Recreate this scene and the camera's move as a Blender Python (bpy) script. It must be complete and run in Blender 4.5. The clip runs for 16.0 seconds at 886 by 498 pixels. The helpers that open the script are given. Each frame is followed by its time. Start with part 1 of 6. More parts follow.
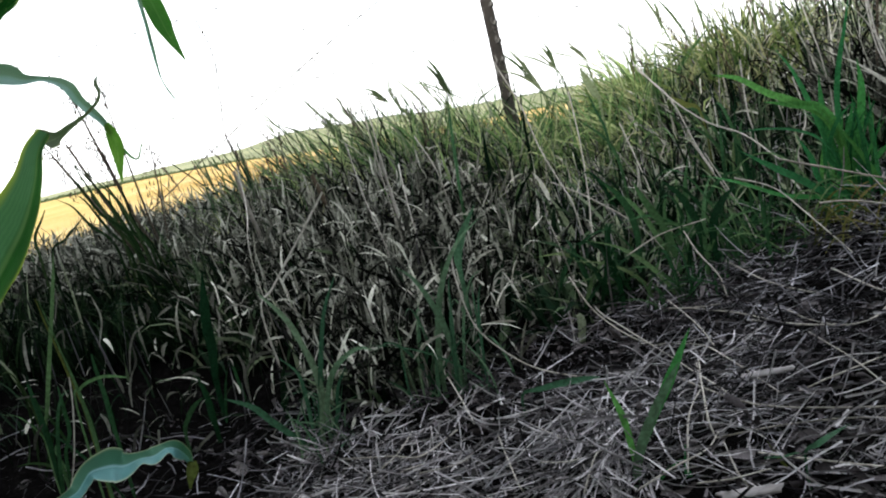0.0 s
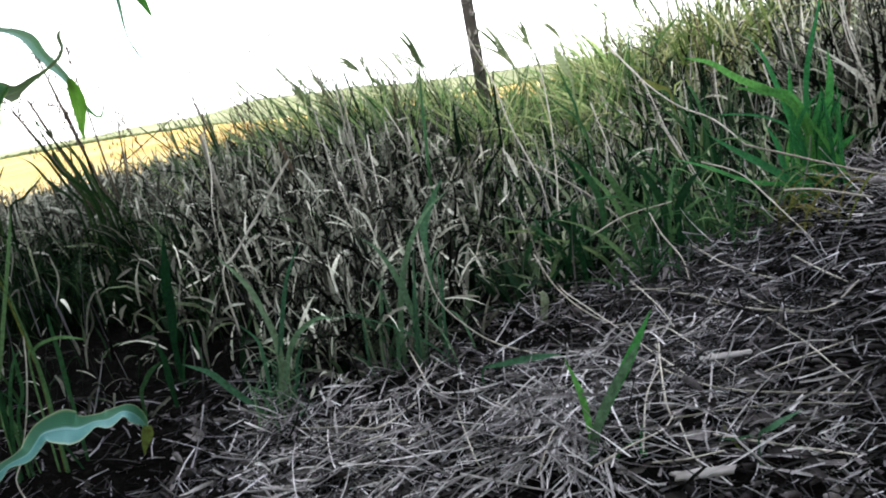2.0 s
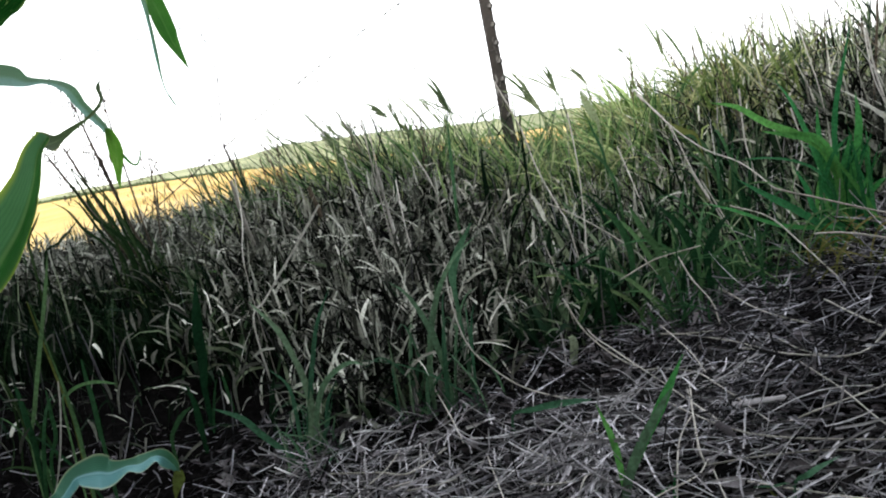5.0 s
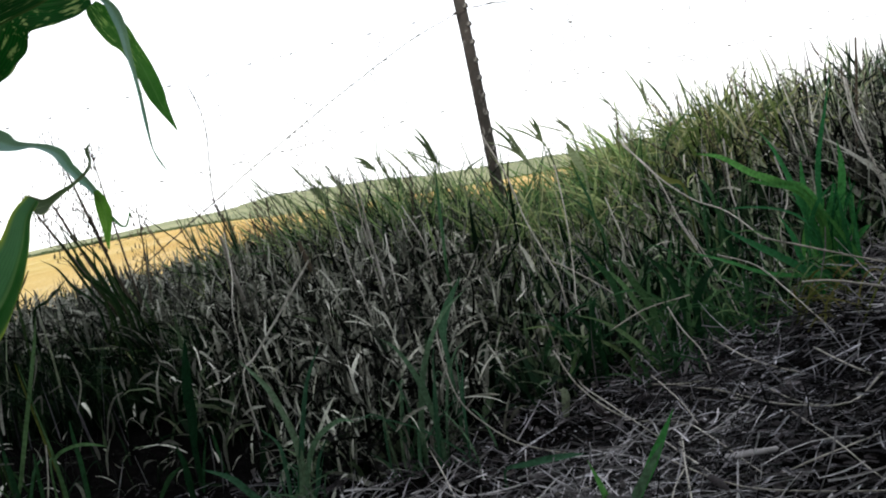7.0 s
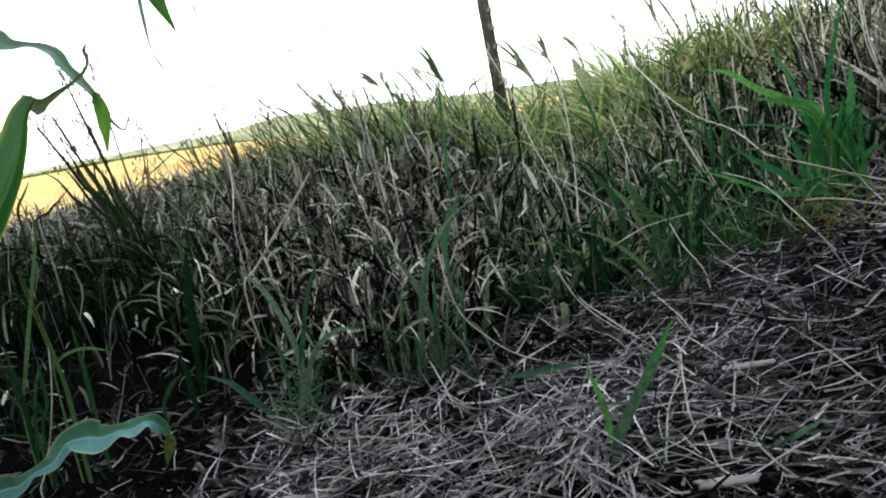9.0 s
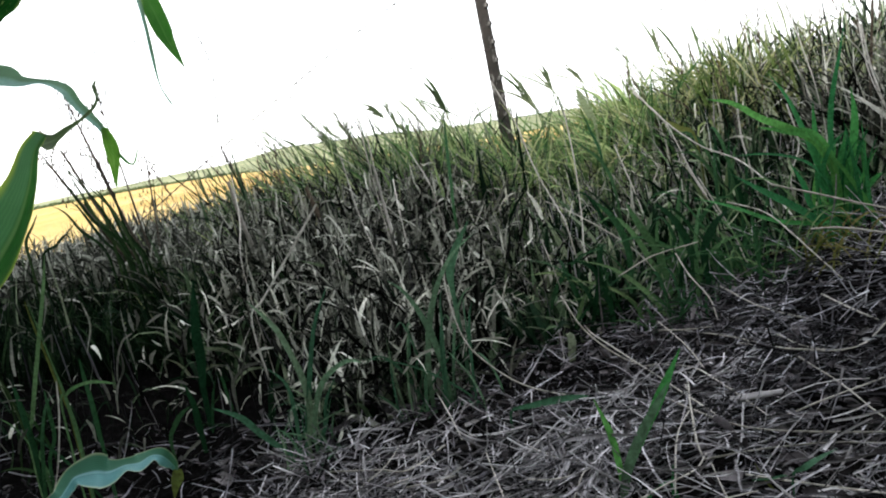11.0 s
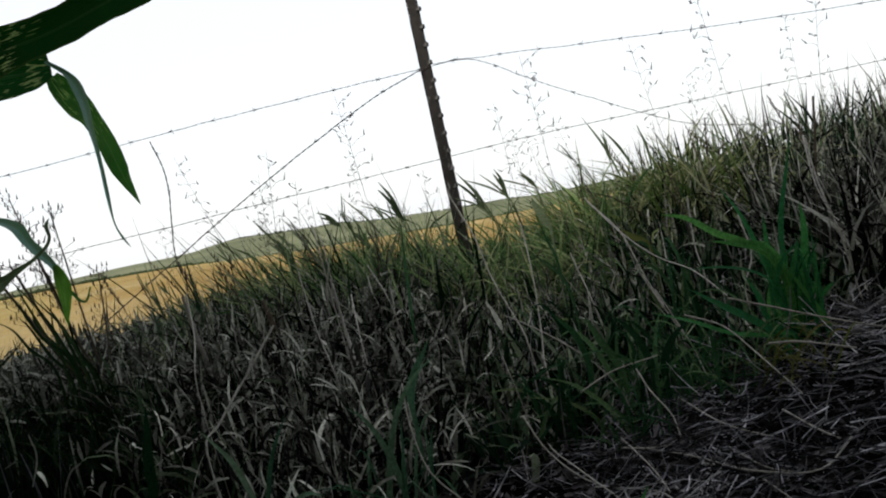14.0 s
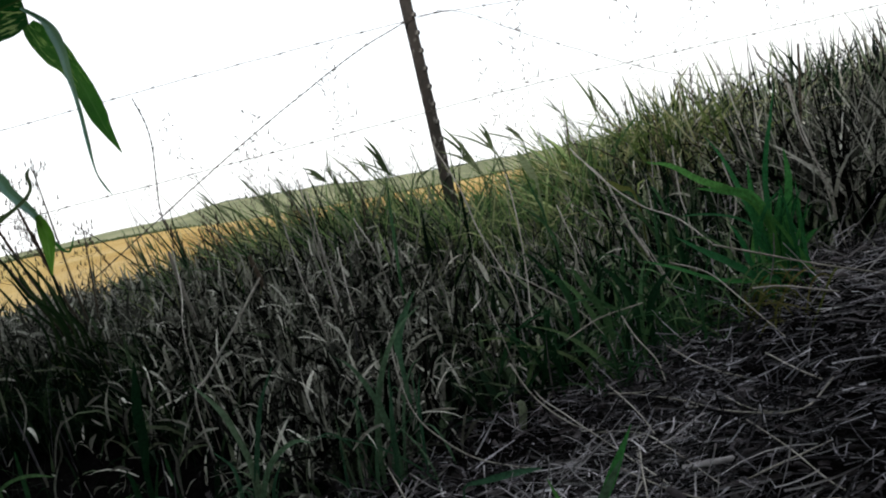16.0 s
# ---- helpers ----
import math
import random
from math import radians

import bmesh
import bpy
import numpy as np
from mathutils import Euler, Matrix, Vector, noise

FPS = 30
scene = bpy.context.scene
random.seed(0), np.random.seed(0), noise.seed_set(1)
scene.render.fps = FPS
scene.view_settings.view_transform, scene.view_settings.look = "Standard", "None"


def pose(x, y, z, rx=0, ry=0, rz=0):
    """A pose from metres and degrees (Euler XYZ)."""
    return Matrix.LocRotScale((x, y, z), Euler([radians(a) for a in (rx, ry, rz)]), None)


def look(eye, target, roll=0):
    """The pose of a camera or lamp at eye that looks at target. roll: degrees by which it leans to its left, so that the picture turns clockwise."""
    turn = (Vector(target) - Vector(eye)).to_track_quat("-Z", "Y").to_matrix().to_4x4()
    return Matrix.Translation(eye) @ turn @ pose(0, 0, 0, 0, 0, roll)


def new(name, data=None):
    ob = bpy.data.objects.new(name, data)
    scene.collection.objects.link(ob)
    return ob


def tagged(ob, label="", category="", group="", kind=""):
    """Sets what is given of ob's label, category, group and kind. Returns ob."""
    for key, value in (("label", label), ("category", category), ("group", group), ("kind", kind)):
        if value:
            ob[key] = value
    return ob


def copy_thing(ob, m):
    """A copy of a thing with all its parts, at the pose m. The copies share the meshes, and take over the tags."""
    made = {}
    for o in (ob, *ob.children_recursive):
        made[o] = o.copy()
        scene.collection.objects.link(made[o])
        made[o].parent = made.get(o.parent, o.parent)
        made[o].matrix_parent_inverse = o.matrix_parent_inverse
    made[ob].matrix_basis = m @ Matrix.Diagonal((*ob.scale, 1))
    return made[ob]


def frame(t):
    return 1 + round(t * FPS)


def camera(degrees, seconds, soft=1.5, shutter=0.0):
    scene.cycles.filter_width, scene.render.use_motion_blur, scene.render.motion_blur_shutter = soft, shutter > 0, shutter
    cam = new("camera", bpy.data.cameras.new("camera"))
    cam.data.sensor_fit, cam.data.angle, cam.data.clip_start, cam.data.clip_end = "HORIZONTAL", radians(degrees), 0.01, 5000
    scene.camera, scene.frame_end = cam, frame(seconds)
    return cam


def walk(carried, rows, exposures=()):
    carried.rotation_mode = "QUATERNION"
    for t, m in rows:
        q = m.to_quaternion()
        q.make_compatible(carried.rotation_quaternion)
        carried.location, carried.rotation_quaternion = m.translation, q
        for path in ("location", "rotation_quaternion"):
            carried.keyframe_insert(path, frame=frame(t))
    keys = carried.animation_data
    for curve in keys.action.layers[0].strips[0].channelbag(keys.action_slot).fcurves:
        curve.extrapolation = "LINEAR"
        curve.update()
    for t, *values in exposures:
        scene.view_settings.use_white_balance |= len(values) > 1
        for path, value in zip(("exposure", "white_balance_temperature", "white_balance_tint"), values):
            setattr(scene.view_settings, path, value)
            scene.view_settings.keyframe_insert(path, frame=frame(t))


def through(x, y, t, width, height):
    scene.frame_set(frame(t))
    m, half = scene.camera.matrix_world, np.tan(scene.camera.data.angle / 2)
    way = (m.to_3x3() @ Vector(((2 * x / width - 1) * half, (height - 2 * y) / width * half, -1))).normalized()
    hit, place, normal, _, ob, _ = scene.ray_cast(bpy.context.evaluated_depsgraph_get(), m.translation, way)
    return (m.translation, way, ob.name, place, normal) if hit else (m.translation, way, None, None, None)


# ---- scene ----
cam = camera(51.0, 16.0, 2.0)
# seconds, x, y, z, yaw, pitch, lean
ROWS = [
    (0.0, -0.0010, -0.0023, 0.4993, 0.01, -8.86, 12.88),
    (0.5, -0.0002, -0.0008, 0.5008, -0.26, -8.55, 12.71),
    (0.7, -0.0001, 0.0003, 0.4992, -1.15, -8.95, 11.14),
    (1.0, -0.0014, 0.0004, 0.4970, -0.88, -9.68, 9.23),
    (1.2, -0.0010, 0.0029, 0.4990, -1.82, -10.22, 9.41),
    (1.5, -0.0020, 0.0052, 0.4964, -1.86, -10.48, 9.55),
    (2.0, -0.0011, 0.0042, 0.4966, -1.74, -10.82, 10.37),
    (2.2, -0.0018, 0.0028, 0.4979, -1.47, -10.53, 10.42),
    (2.5, -0.0019, 0.0010, 0.4977, -0.58, -9.00, 10.41),
    (3.0, -0.0033, -0.0006, 0.4973, -0.33, -9.24, 10.02),
    (3.2, -0.0015, -0.0000, 0.4991, -0.03, -8.97, 9.81),
    (3.5, -0.0002, -0.0028, 0.5005, -0.20, -7.77, 10.60),
    (3.7, -0.0017, -0.0000, 0.5005, -0.37, -7.91, 10.51),
    (5.8, -0.0064, -0.0077, 0.5006, -0.05, -7.66, 10.88),
    (5.9, -0.0053, -0.0084, 0.5027, -0.05, -6.47, 10.66),
    (6.0, -0.0041, -0.0083, 0.5064, -0.10, -5.71, 10.76),
    (6.5, -0.0021, -0.0066, 0.5108, -0.52, -4.91, 11.17),
    (7.0, -0.0001, -0.0052, 0.5126, -0.81, -5.06, 11.60),
    (7.5, -0.0010, -0.0066, 0.5115, -0.84, -5.29, 11.46),
    (8.0, -0.0008, -0.0089, 0.5100, -0.62, -5.35, 11.30),
    (8.2, -0.0014, -0.0069, 0.5000, -0.60, -6.07, 11.45),
    (8.5, -0.0037, -0.0039, 0.4896, -0.31, -8.98, 11.52),
    (8.7, -0.0048, -0.0017, 0.4881, -0.49, -9.35, 10.90),
    (9.0, -0.0048, -0.0003, 0.4890, -0.60, -9.60, 10.80),
    (9.2, -0.0068, -0.0030, 0.4900, -0.73, -9.49, 11.02),
    (11.3, -0.0049, -0.0045, 0.4948, -0.26, -7.69, 11.16),
    (11.5, -0.0046, -0.0035, 0.4959, -0.21, -7.79, 10.93),
    (11.7, -0.0032, -0.0064, 0.4975, -0.20, -7.54, 10.77),
    (12.0, -0.0039, -0.0083, 0.5030, -0.19, -5.98, 10.52),
    (12.2, -0.0006, -0.0074, 0.5086, -0.38, -4.88, 10.76),
    (12.5, -0.0003, -0.0047, 0.5227, -1.12, -3.60, 11.26),
    (12.7, 0.0028, 0.0046, 0.5341, -1.79, -2.56, 12.13),
    (13.0, 0.0022, 0.0118, 0.5500, -2.45, -2.50, 12.34),
    (13.5, 0.0011, 0.0146, 0.5516, -3.24, -2.95, 12.22),
    (14.0, 0.0014, 0.0116, 0.5520, -3.13, -2.92, 11.87),
    (14.5, 0.0003, 0.0124, 0.5490, -2.98, -3.16, 12.15),
    (15.0, 0.0027, 0.0077, 0.5487, -3.79, -2.99, 12.65),
    (15.2, 0.0016, 0.0077, 0.5465, -4.07, -3.07, 12.67),
    (15.5, 0.0031, 0.0072, 0.5418, -4.06, -3.95, 12.49),
    (16.0, 0.0025, 0.0085, 0.5314, -3.91, -5.52, 12.55),
]
EXPOSURES = [(0.0, 1.71), (0.5, 1.71), (1.5, 2.28), (2.0, 2.28), (3.0, 2.05), (3.5, 1.97), (6.0, 1.65), (7.5, 1.15), (8.0, 1.15), (8.5, 1.32), (9.0, 1.9), (11.5, 1.78), (12.0, 1.63), (12.5, 1.3), (13.0, 0.55), (13.5, 0.2), (15.5, 0.2), (16.0, 0.65)]
walk(cam, [(t, pose(x, y, z, 90 + pitch, lean, yaw)) for t, x, y, z, yaw, pitch, lean in ROWS], EXPOSURES)

# ---------------------------------------------------------------- light
SUN_ELEVATION, SUN_FROM = radians(33), radians(205)   # a veiled sun behind the camera, over the maize
world = bpy.data.worlds.new("sky")
scene.world = world
world.use_nodes = True
wt = world.node_tree
sky = wt.nodes.new("ShaderNodeTexSky")
sky.sky_type, sky.sun_disc = "NISHITA", False
sky.sun_elevation, sky.sun_rotation = SUN_ELEVATION, SUN_FROM
sky.air_density, sky.dust_density, sky.ozone_density = 1.0, 1.5, 1.0
wt.nodes["Background"].inputs["Strength"].default_value = 0.15
# an even veil of bright white cloud in front of most of the blue
veil = wt.nodes.new("ShaderNodeMix")
veil.data_type = "RGBA"
veil.inputs[0].default_value = 0.84
veil.inputs[7].default_value = (6.35, 6.45, 6.6, 1)
wt.links.new(sky.outputs["Color"], veil.inputs[6])
wt.links.new(veil.outputs[2], wt.nodes["Background"].inputs["Color"])
sun = new("sun", bpy.data.lights.new("sun", "SUN"))
sun.data.energy, sun.data.angle, sun.data.color = 2.1, radians(10), (1.0, 0.92, 0.80)
sun_at = Vector((math.sin(SUN_FROM) * math.cos(SUN_ELEVATION), math.cos(SUN_FROM) * math.cos(SUN_ELEVATION), math.sin(SUN_ELEVATION)))
sun.matrix_world = look(sun_at * 50, (0, 0, 0))


# ---------------------------------------------------------------- materials
DIMMING = 0.62   # how far every base colour is darkened, standing in for dimmer light


class Mat:
    """A node material with a few shorthands."""

    def __init__(self, name):
        self.m = bpy.data.materials.new(name)
        self.m.use_nodes = True
        self.t = self.m.node_tree
        self.bsdf = self.t.nodes["Principled BSDF"]
        self.out = self.t.nodes["Material Output"]
        self.coord = None

    def add(self, kind, **values):
        n = self.t.nodes.new(kind)
        for k, v in values.items():
            n.inputs[k].default_value = v
        return n

    def link(self, a, b):
        self.t.links.new(a, b)

    def where(self, space="Object", scale=(1, 1, 1)):
        if self.coord is None:
            self.coord = self.t.nodes.new("ShaderNodeTexCoord")
        n = self.t.nodes.new("ShaderNodeMapping")
        n.inputs["Scale"].default_value = scale
        self.link(self.coord.outputs[space], n.inputs["Vector"])
        return n.outputs["Vector"]

    def noise(self, scale, detail=4, rough=0.6, space="Object", stretch=(1, 1, 1)):
        n = self.add("ShaderNodeTexNoise", Scale=scale, Detail=detail, Roughness=rough)
        self.link(self.where(space, stretch), n.inputs["Vector"])
        return n.outputs["Fac"]

    def ramp(self, value, stops):
        n = self.t.nodes.new("ShaderNodeValToRGB")
        while len(n.color_ramp.elements) < len(stops):
            n.color_ramp.elements.new(0.5)
        for e, (p, c) in zip(n.color_ramp.elements, stops):
            e.position, e.color = p, (*c, 1) if len(c) == 3 else c
        self.link(value, n.inputs["Fac"])
        return n.outputs["Color"]

    def mix(self, fac, a, b, blend="MIX"):
        n = self.t.nodes.new("ShaderNodeMix")
        n.data_type, n.blend_type = "RGBA", blend
        for v, s in ((fac, n.inputs[0]), (a, n.inputs[6]), (b, n.inputs[7])):
            if isinstance(v, (int, float)):
                s.default_value = v
            elif isinstance(v, tuple):
                s.default_value = (*v, 1)
            else:
                self.link(v, s)
        return n.outputs[2]

    def bump(self, height, strength, distance):
        n = self.add("ShaderNodeBump", Strength=strength, Distance=distance)
        self.link(height, n.inputs["Height"])
        self.link(n.outputs["Normal"], self.bsdf.inputs["Normal"])

    def finish(self, color, rough=0.6, specular=0.3, through=0.0, tint=None):
        color = self.mix(1.0, color, (DIMMING, DIMMING, DIMMING), "MULTIPLY")
        self.link(color, self.bsdf.inputs["Base Color"])
        self.bsdf.inputs["Roughness"].default_value = rough
        self.bsdf.inputs["Specular IOR Level"].default_value = specular
        if through:
            tr = self.t.nodes.new("ShaderNodeBsdfTranslucent")
            self.link(tint or color, tr.inputs["Color"])
            mx = self.t.nodes.new("ShaderNodeMixShader")
            mx.inputs[0].default_value = through
            self.link(self.bsdf.outputs[0], mx.inputs[1])
            self.link(tr.outputs[0], mx.inputs[2])
            self.link(mx.outputs[0], self.out.inputs["Surface"])
        return self.m


def blade_material(name, stops, rough=0.55, through=0.3, specular=0.02, per_object=False):
    """Grass or straw: each blade takes a tone of its own, with streaks and spots on it."""
    k = Mat(name)
    if per_object:
        tone = k.t.nodes.new("ShaderNodeObjectInfo").outputs["Random"]
    else:
        tone = k.t.nodes.new("ShaderNodeNewGeometry").outputs["Random Per Island"]
    base = k.ramp(tone, stops)
    fine = k.ramp(k.noise(160, 3), [(0.3, (0.62, 0.60, 0.58)), (0.75, (1.45, 1.46, 1.45))])
    broad = k.ramp(k.noise(9, 3), [(0.3, (0.7, 0.7, 0.7)), (0.7, (1.15, 1.15, 1.15))])
    col = k.mix(1.0, k.mix(1.0, base, fine, "MULTIPLY"), broad, "MULTIPLY")
    return k.finish(col, rough, specular, through)


# dry and green ramps: near-black tones stand for shaded gaps between blades
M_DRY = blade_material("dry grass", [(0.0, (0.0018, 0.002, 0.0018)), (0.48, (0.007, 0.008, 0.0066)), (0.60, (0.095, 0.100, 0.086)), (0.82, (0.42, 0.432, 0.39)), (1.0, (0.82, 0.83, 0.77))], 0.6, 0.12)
M_GREEN = blade_material("green grass", [(0.0, (0.003, 0.010, 0.005)), (0.50, (0.011, 0.033, 0.016)), (0.70, (0.110, 0.180, 0.100)), (1.0, (0.43, 0.49, 0.35))], 0.45, 0.25)
# crest grass lightened in tone, in place of light shining through it
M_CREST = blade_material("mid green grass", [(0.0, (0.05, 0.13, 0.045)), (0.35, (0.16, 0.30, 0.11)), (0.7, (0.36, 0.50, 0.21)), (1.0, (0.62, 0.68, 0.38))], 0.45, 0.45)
# pale dead grass, its tones raised where the crest would catch light
M_PALE = blade_material("pale dry grass", [(0.0, (0.015, 0.0165, 0.014)), (0.38, (0.085, 0.090, 0.077)), (0.7, (0.40, 0.415, 0.37)), (1.0, (0.76, 0.78, 0.71))], 0.6, 0.2)
# darker copy of the green grass, its tones standing for shade
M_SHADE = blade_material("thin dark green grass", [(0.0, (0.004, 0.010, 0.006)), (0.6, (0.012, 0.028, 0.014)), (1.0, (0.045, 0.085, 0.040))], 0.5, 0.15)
M_LUSH = blade_material("lush green leaf", [(0.0, (0.016, 0.100, 0.036)), (0.35, (0.036, 0.190, 0.066)), (0.7, (0.066, 0.28, 0.076)), (1.0, (0.12, 0.35, 0.088))], 0.4, 0.45, per_object=True)
M_BLUE = blade_material("blue-green leaf", [(0.0, (0.040, 0.115, 0.066)), (0.5, (0.078, 0.180, 0.104)), (0.85, (0.13, 0.225, 0.14)), (1.0, (0.21, 0.29, 0.19))], 0.45, 0.3, per_object=True)
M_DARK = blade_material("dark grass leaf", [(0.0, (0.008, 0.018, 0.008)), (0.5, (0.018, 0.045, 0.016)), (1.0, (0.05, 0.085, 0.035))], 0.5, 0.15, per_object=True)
M_TUFT = blade_material("green grass leaf", [(0.0, (0.008, 0.036, 0.015)), (0.4, (0.028, 0.088, 0.038)), (0.75, (0.075, 0.16, 0.070)), (1.0, (0.17, 0.24, 0.11))], 0.45, 0.3, per_object=True)
M_FRESH = blade_material("fresh green grass leaf", [(0.0, (0.010, 0.040, 0.018)), (0.5, (0.042, 0.125, 0.052)), (0.85, (0.105, 0.215, 0.092)), (1.0, (0.20, 0.32, 0.15))], 0.45, 0.3, per_object=True)
M_FLAG = blade_material("grey-green flag leaf", [(0.0, (0.060, 0.105, 0.045)), (0.5, (0.15, 0.21, 0.11)), (1.0, (0.30, 0.35, 0.22))], 0.5, 0.4, per_object=True)
M_CURL = blade_material("bleached curled leaf", [(0.0, (0.06, 0.062, 0.056)), (0.6, (0.22, 0.225, 0.21)), (1.0, (0.52, 0.53, 0.49))], 0.6, 0.1)
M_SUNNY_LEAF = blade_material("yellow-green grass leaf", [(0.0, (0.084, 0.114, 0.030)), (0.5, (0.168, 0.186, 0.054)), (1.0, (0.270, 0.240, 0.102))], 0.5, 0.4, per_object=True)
# yellow-green grass, lightened in tone to pass for sunlit
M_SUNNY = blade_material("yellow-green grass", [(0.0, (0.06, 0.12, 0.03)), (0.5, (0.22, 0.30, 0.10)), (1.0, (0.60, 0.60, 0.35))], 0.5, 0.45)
M_STRAW = blade_material("weathered straw", [(0.0, (0.0058, 0.0055, 0.0067)), (0.44, (0.030, 0.029, 0.034)), (0.66, (0.117, 0.114, 0.134)), (0.86, (0.355, 0.352, 0.410)), (1.0, (0.66, 0.655, 0.745))], 0.6, 0.05)
M_BLEACH = blade_material("bleached straw", [(0.0, (0.13, 0.125, 0.138)), (0.5, (0.39, 0.38, 0.42)), (1.0, (0.76, 0.75, 0.82))], 0.6, 0.05)
M_FLAKE = blade_material("brown leaf scraps", [(0.0, (0.020, 0.018, 0.020)), (0.5, (0.082, 0.074, 0.084)), (1.0, (0.22, 0.205, 0.228))], 0.8, 0.0)
M_STALK = blade_material("pale straw stalk", [(0.0, (0.34, 0.325, 0.305)), (1.0, (0.62, 0.60, 0.57))], 0.55, 0.1, per_object=True)
M_SEED = blade_material("brown seed head", [(0.0, (0.05, 0.038, 0.033)), (0.5, (0.10, 0.08, 0.065)), (1.0, (0.18, 0.15, 0.115))], 0.7, 0.15)


def corn_material(name, tones, through, rough, specular=0.25, eaten=0.0, rib_show=0.55, margin=0.55, streak=0.22, fine=38.0, vein=0.45, halves=None, rib_tone=(0.22, 0.30, 0.16), edge_tone=(0.38, 0.36, 0.13), edge_from=0.42):
    """Maize leaf: parallel veins, a pale midrib, yellowish worn margins and pale flecks where insects have fed."""
    k = Mat(name)
    uv = k.t.nodes.new("ShaderNodeUVMap").outputs["UV"]
    sep = k.t.nodes.new("ShaderNodeSeparateXYZ")
    k.link(uv, sep.inputs[0])
    across = sep.outputs["X"]
    mid = k.t.nodes.new("ShaderNodeMath")
    mid.operation = "SUBTRACT"
    k.link(across, mid.inputs[0])
    mid.inputs[1].default_value = 0.5
    dist = k.t.nodes.new("ShaderNodeMath")
    dist.operation = "ABSOLUTE"
    k.link(mid.outputs[0], dist.inputs[0])
    tone = k.ramp(k.noise(7, 4), list(zip((0.3, 0.55, 0.8), tones)))
    veins = k.add("ShaderNodeTexWave", Scale=5.5, Distortion=3.5, Detail=3.0)
    veins.bands_direction = "X"
    k.link(uv, veins.inputs["Vector"])
    # one half gets other tones, as light falls on the folded blade
    if halves:
        tone = k.mix(k.ramp(across, [(0.42, (1, 1, 1)), (0.50, (0, 0, 0))]), tone, k.ramp(k.noise(7, 4), list(zip((0.3, 0.55, 0.8), halves))))
    col = k.mix(vein, tone, k.ramp(veins.outputs["Fac"], [(0.2, (0.4, 0.45, 0.4)), (0.8, (1.4, 1.3, 1.2))]), "MULTIPLY")
    rib = k.ramp(dist.outputs[0], [(0.012, (1, 1, 1)), (0.05, (0, 0, 0))])
    col = k.mix(k.mix(1.0, rib, (rib_show, rib_show, rib_show), "MULTIPLY"), col, rib_tone)
    edge = k.ramp(dist.outputs[0], [(edge_from, (0, 0, 0)), (0.5, (margin, margin, margin))])
    col = k.mix(edge, col, edge_tone)
    fleck = k.add("ShaderNodeTexNoise", Scale=fine, Detail=5.0, Roughness=0.62)
    stretch = k.t.nodes.new("ShaderNodeMapping")
    stretch.inputs["Scale"].default_value = (1.0, streak, 1.0)
    k.link(uv, stretch.inputs["Vector"])
    k.link(stretch.outputs[0], fleck.inputs["Vector"])
    area = k.ramp(k.noise(11, 2), [(0.58 - eaten, (0, 0, 0)), (0.70 - eaten, (1, 1, 1))])
    spots = k.mix(1.0, k.ramp(fleck.outputs["Fac"], [(0.55, (0, 0, 0)), (0.62, (1, 1, 1))]), area, "MULTIPLY")
    col = k.mix(spots, col, (0.40, 0.50, 0.20))
    k.bump(veins.outputs["Fac"], 0.2, 0.001)
    return k.finish(col, rough, specular, through, k.mix(1.0, col, (1.0, 1.45, 0.8), "MULTIPLY"))


M_CORN = corn_material("maize leaf", ((0.014, 0.070, 0.024), (0.034, 0.135, 0.036), (0.10, 0.27, 0.05)), 0.42, 0.45)
# bluish tones stand for the sky's sheen on the upper side
M_CORN_BLUE = corn_material("maize leaf with a waxy bloom", ((0.055, 0.20, 0.22), (0.10, 0.30, 0.335), (0.22, 0.45, 0.50)), 0.05, 0.4, 0.25, -0.05, 0.75, 0.8, vein=0.22, halves=((0.030, 0.135, 0.092), (0.058, 0.20, 0.142), (0.13, 0.30, 0.22)), rib_tone=(0.27, 0.50, 0.55), edge_tone=(0.50, 0.54, 0.36))
# two darker copies of the leaf: shade and backlight put into the tones
M_CORN_SHADED = corn_material("thick dark maize leaf", ((0.007, 0.060, 0.010), (0.012, 0.100, 0.018), (0.032, 0.18, 0.038)), 0.12, 0.5, 0.03, 0.34, 0.1, 0.05, 0.30, 9.0)
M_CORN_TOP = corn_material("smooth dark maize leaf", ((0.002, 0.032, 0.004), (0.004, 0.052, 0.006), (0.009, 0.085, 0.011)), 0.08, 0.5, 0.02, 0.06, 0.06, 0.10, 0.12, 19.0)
M_CORN_TIP = corn_material("bright maize leaf tip", ((0.022, 0.085, 0.020), (0.048, 0.150, 0.036), (0.11, 0.25, 0.075)), 0.28, 0.45, 0.08, 0.18, 0.2, 0.2, 0.25, 18.0)
# lighter copy of the tip, light through the leaf put into its tones
M_CORN_LIGHT = corn_material("thin light maize leaf tip", ((0.07, 0.16, 0.025), (0.14, 0.27, 0.055), (0.30, 0.42, 0.16)), 0.34, 0.45, 0.08, 0.16, 0.2, 0.3, 0.20, 16.0)
M_CORN_WIDE = corn_material("maize leaf with a yellow margin", ((0.022, 0.095, 0.026), (0.055, 0.185, 0.052), (0.15, 0.32, 0.11)), 0.22, 0.45, 0.2, 0.0, 0.5, 0.85, 0.20, 24.0, vein=0.15, halves=((0.085, 0.19, 0.115), (0.13, 0.265, 0.165), (0.21, 0.37, 0.24)), edge_tone=(0.56, 0.55, 0.08), edge_from=0.36)
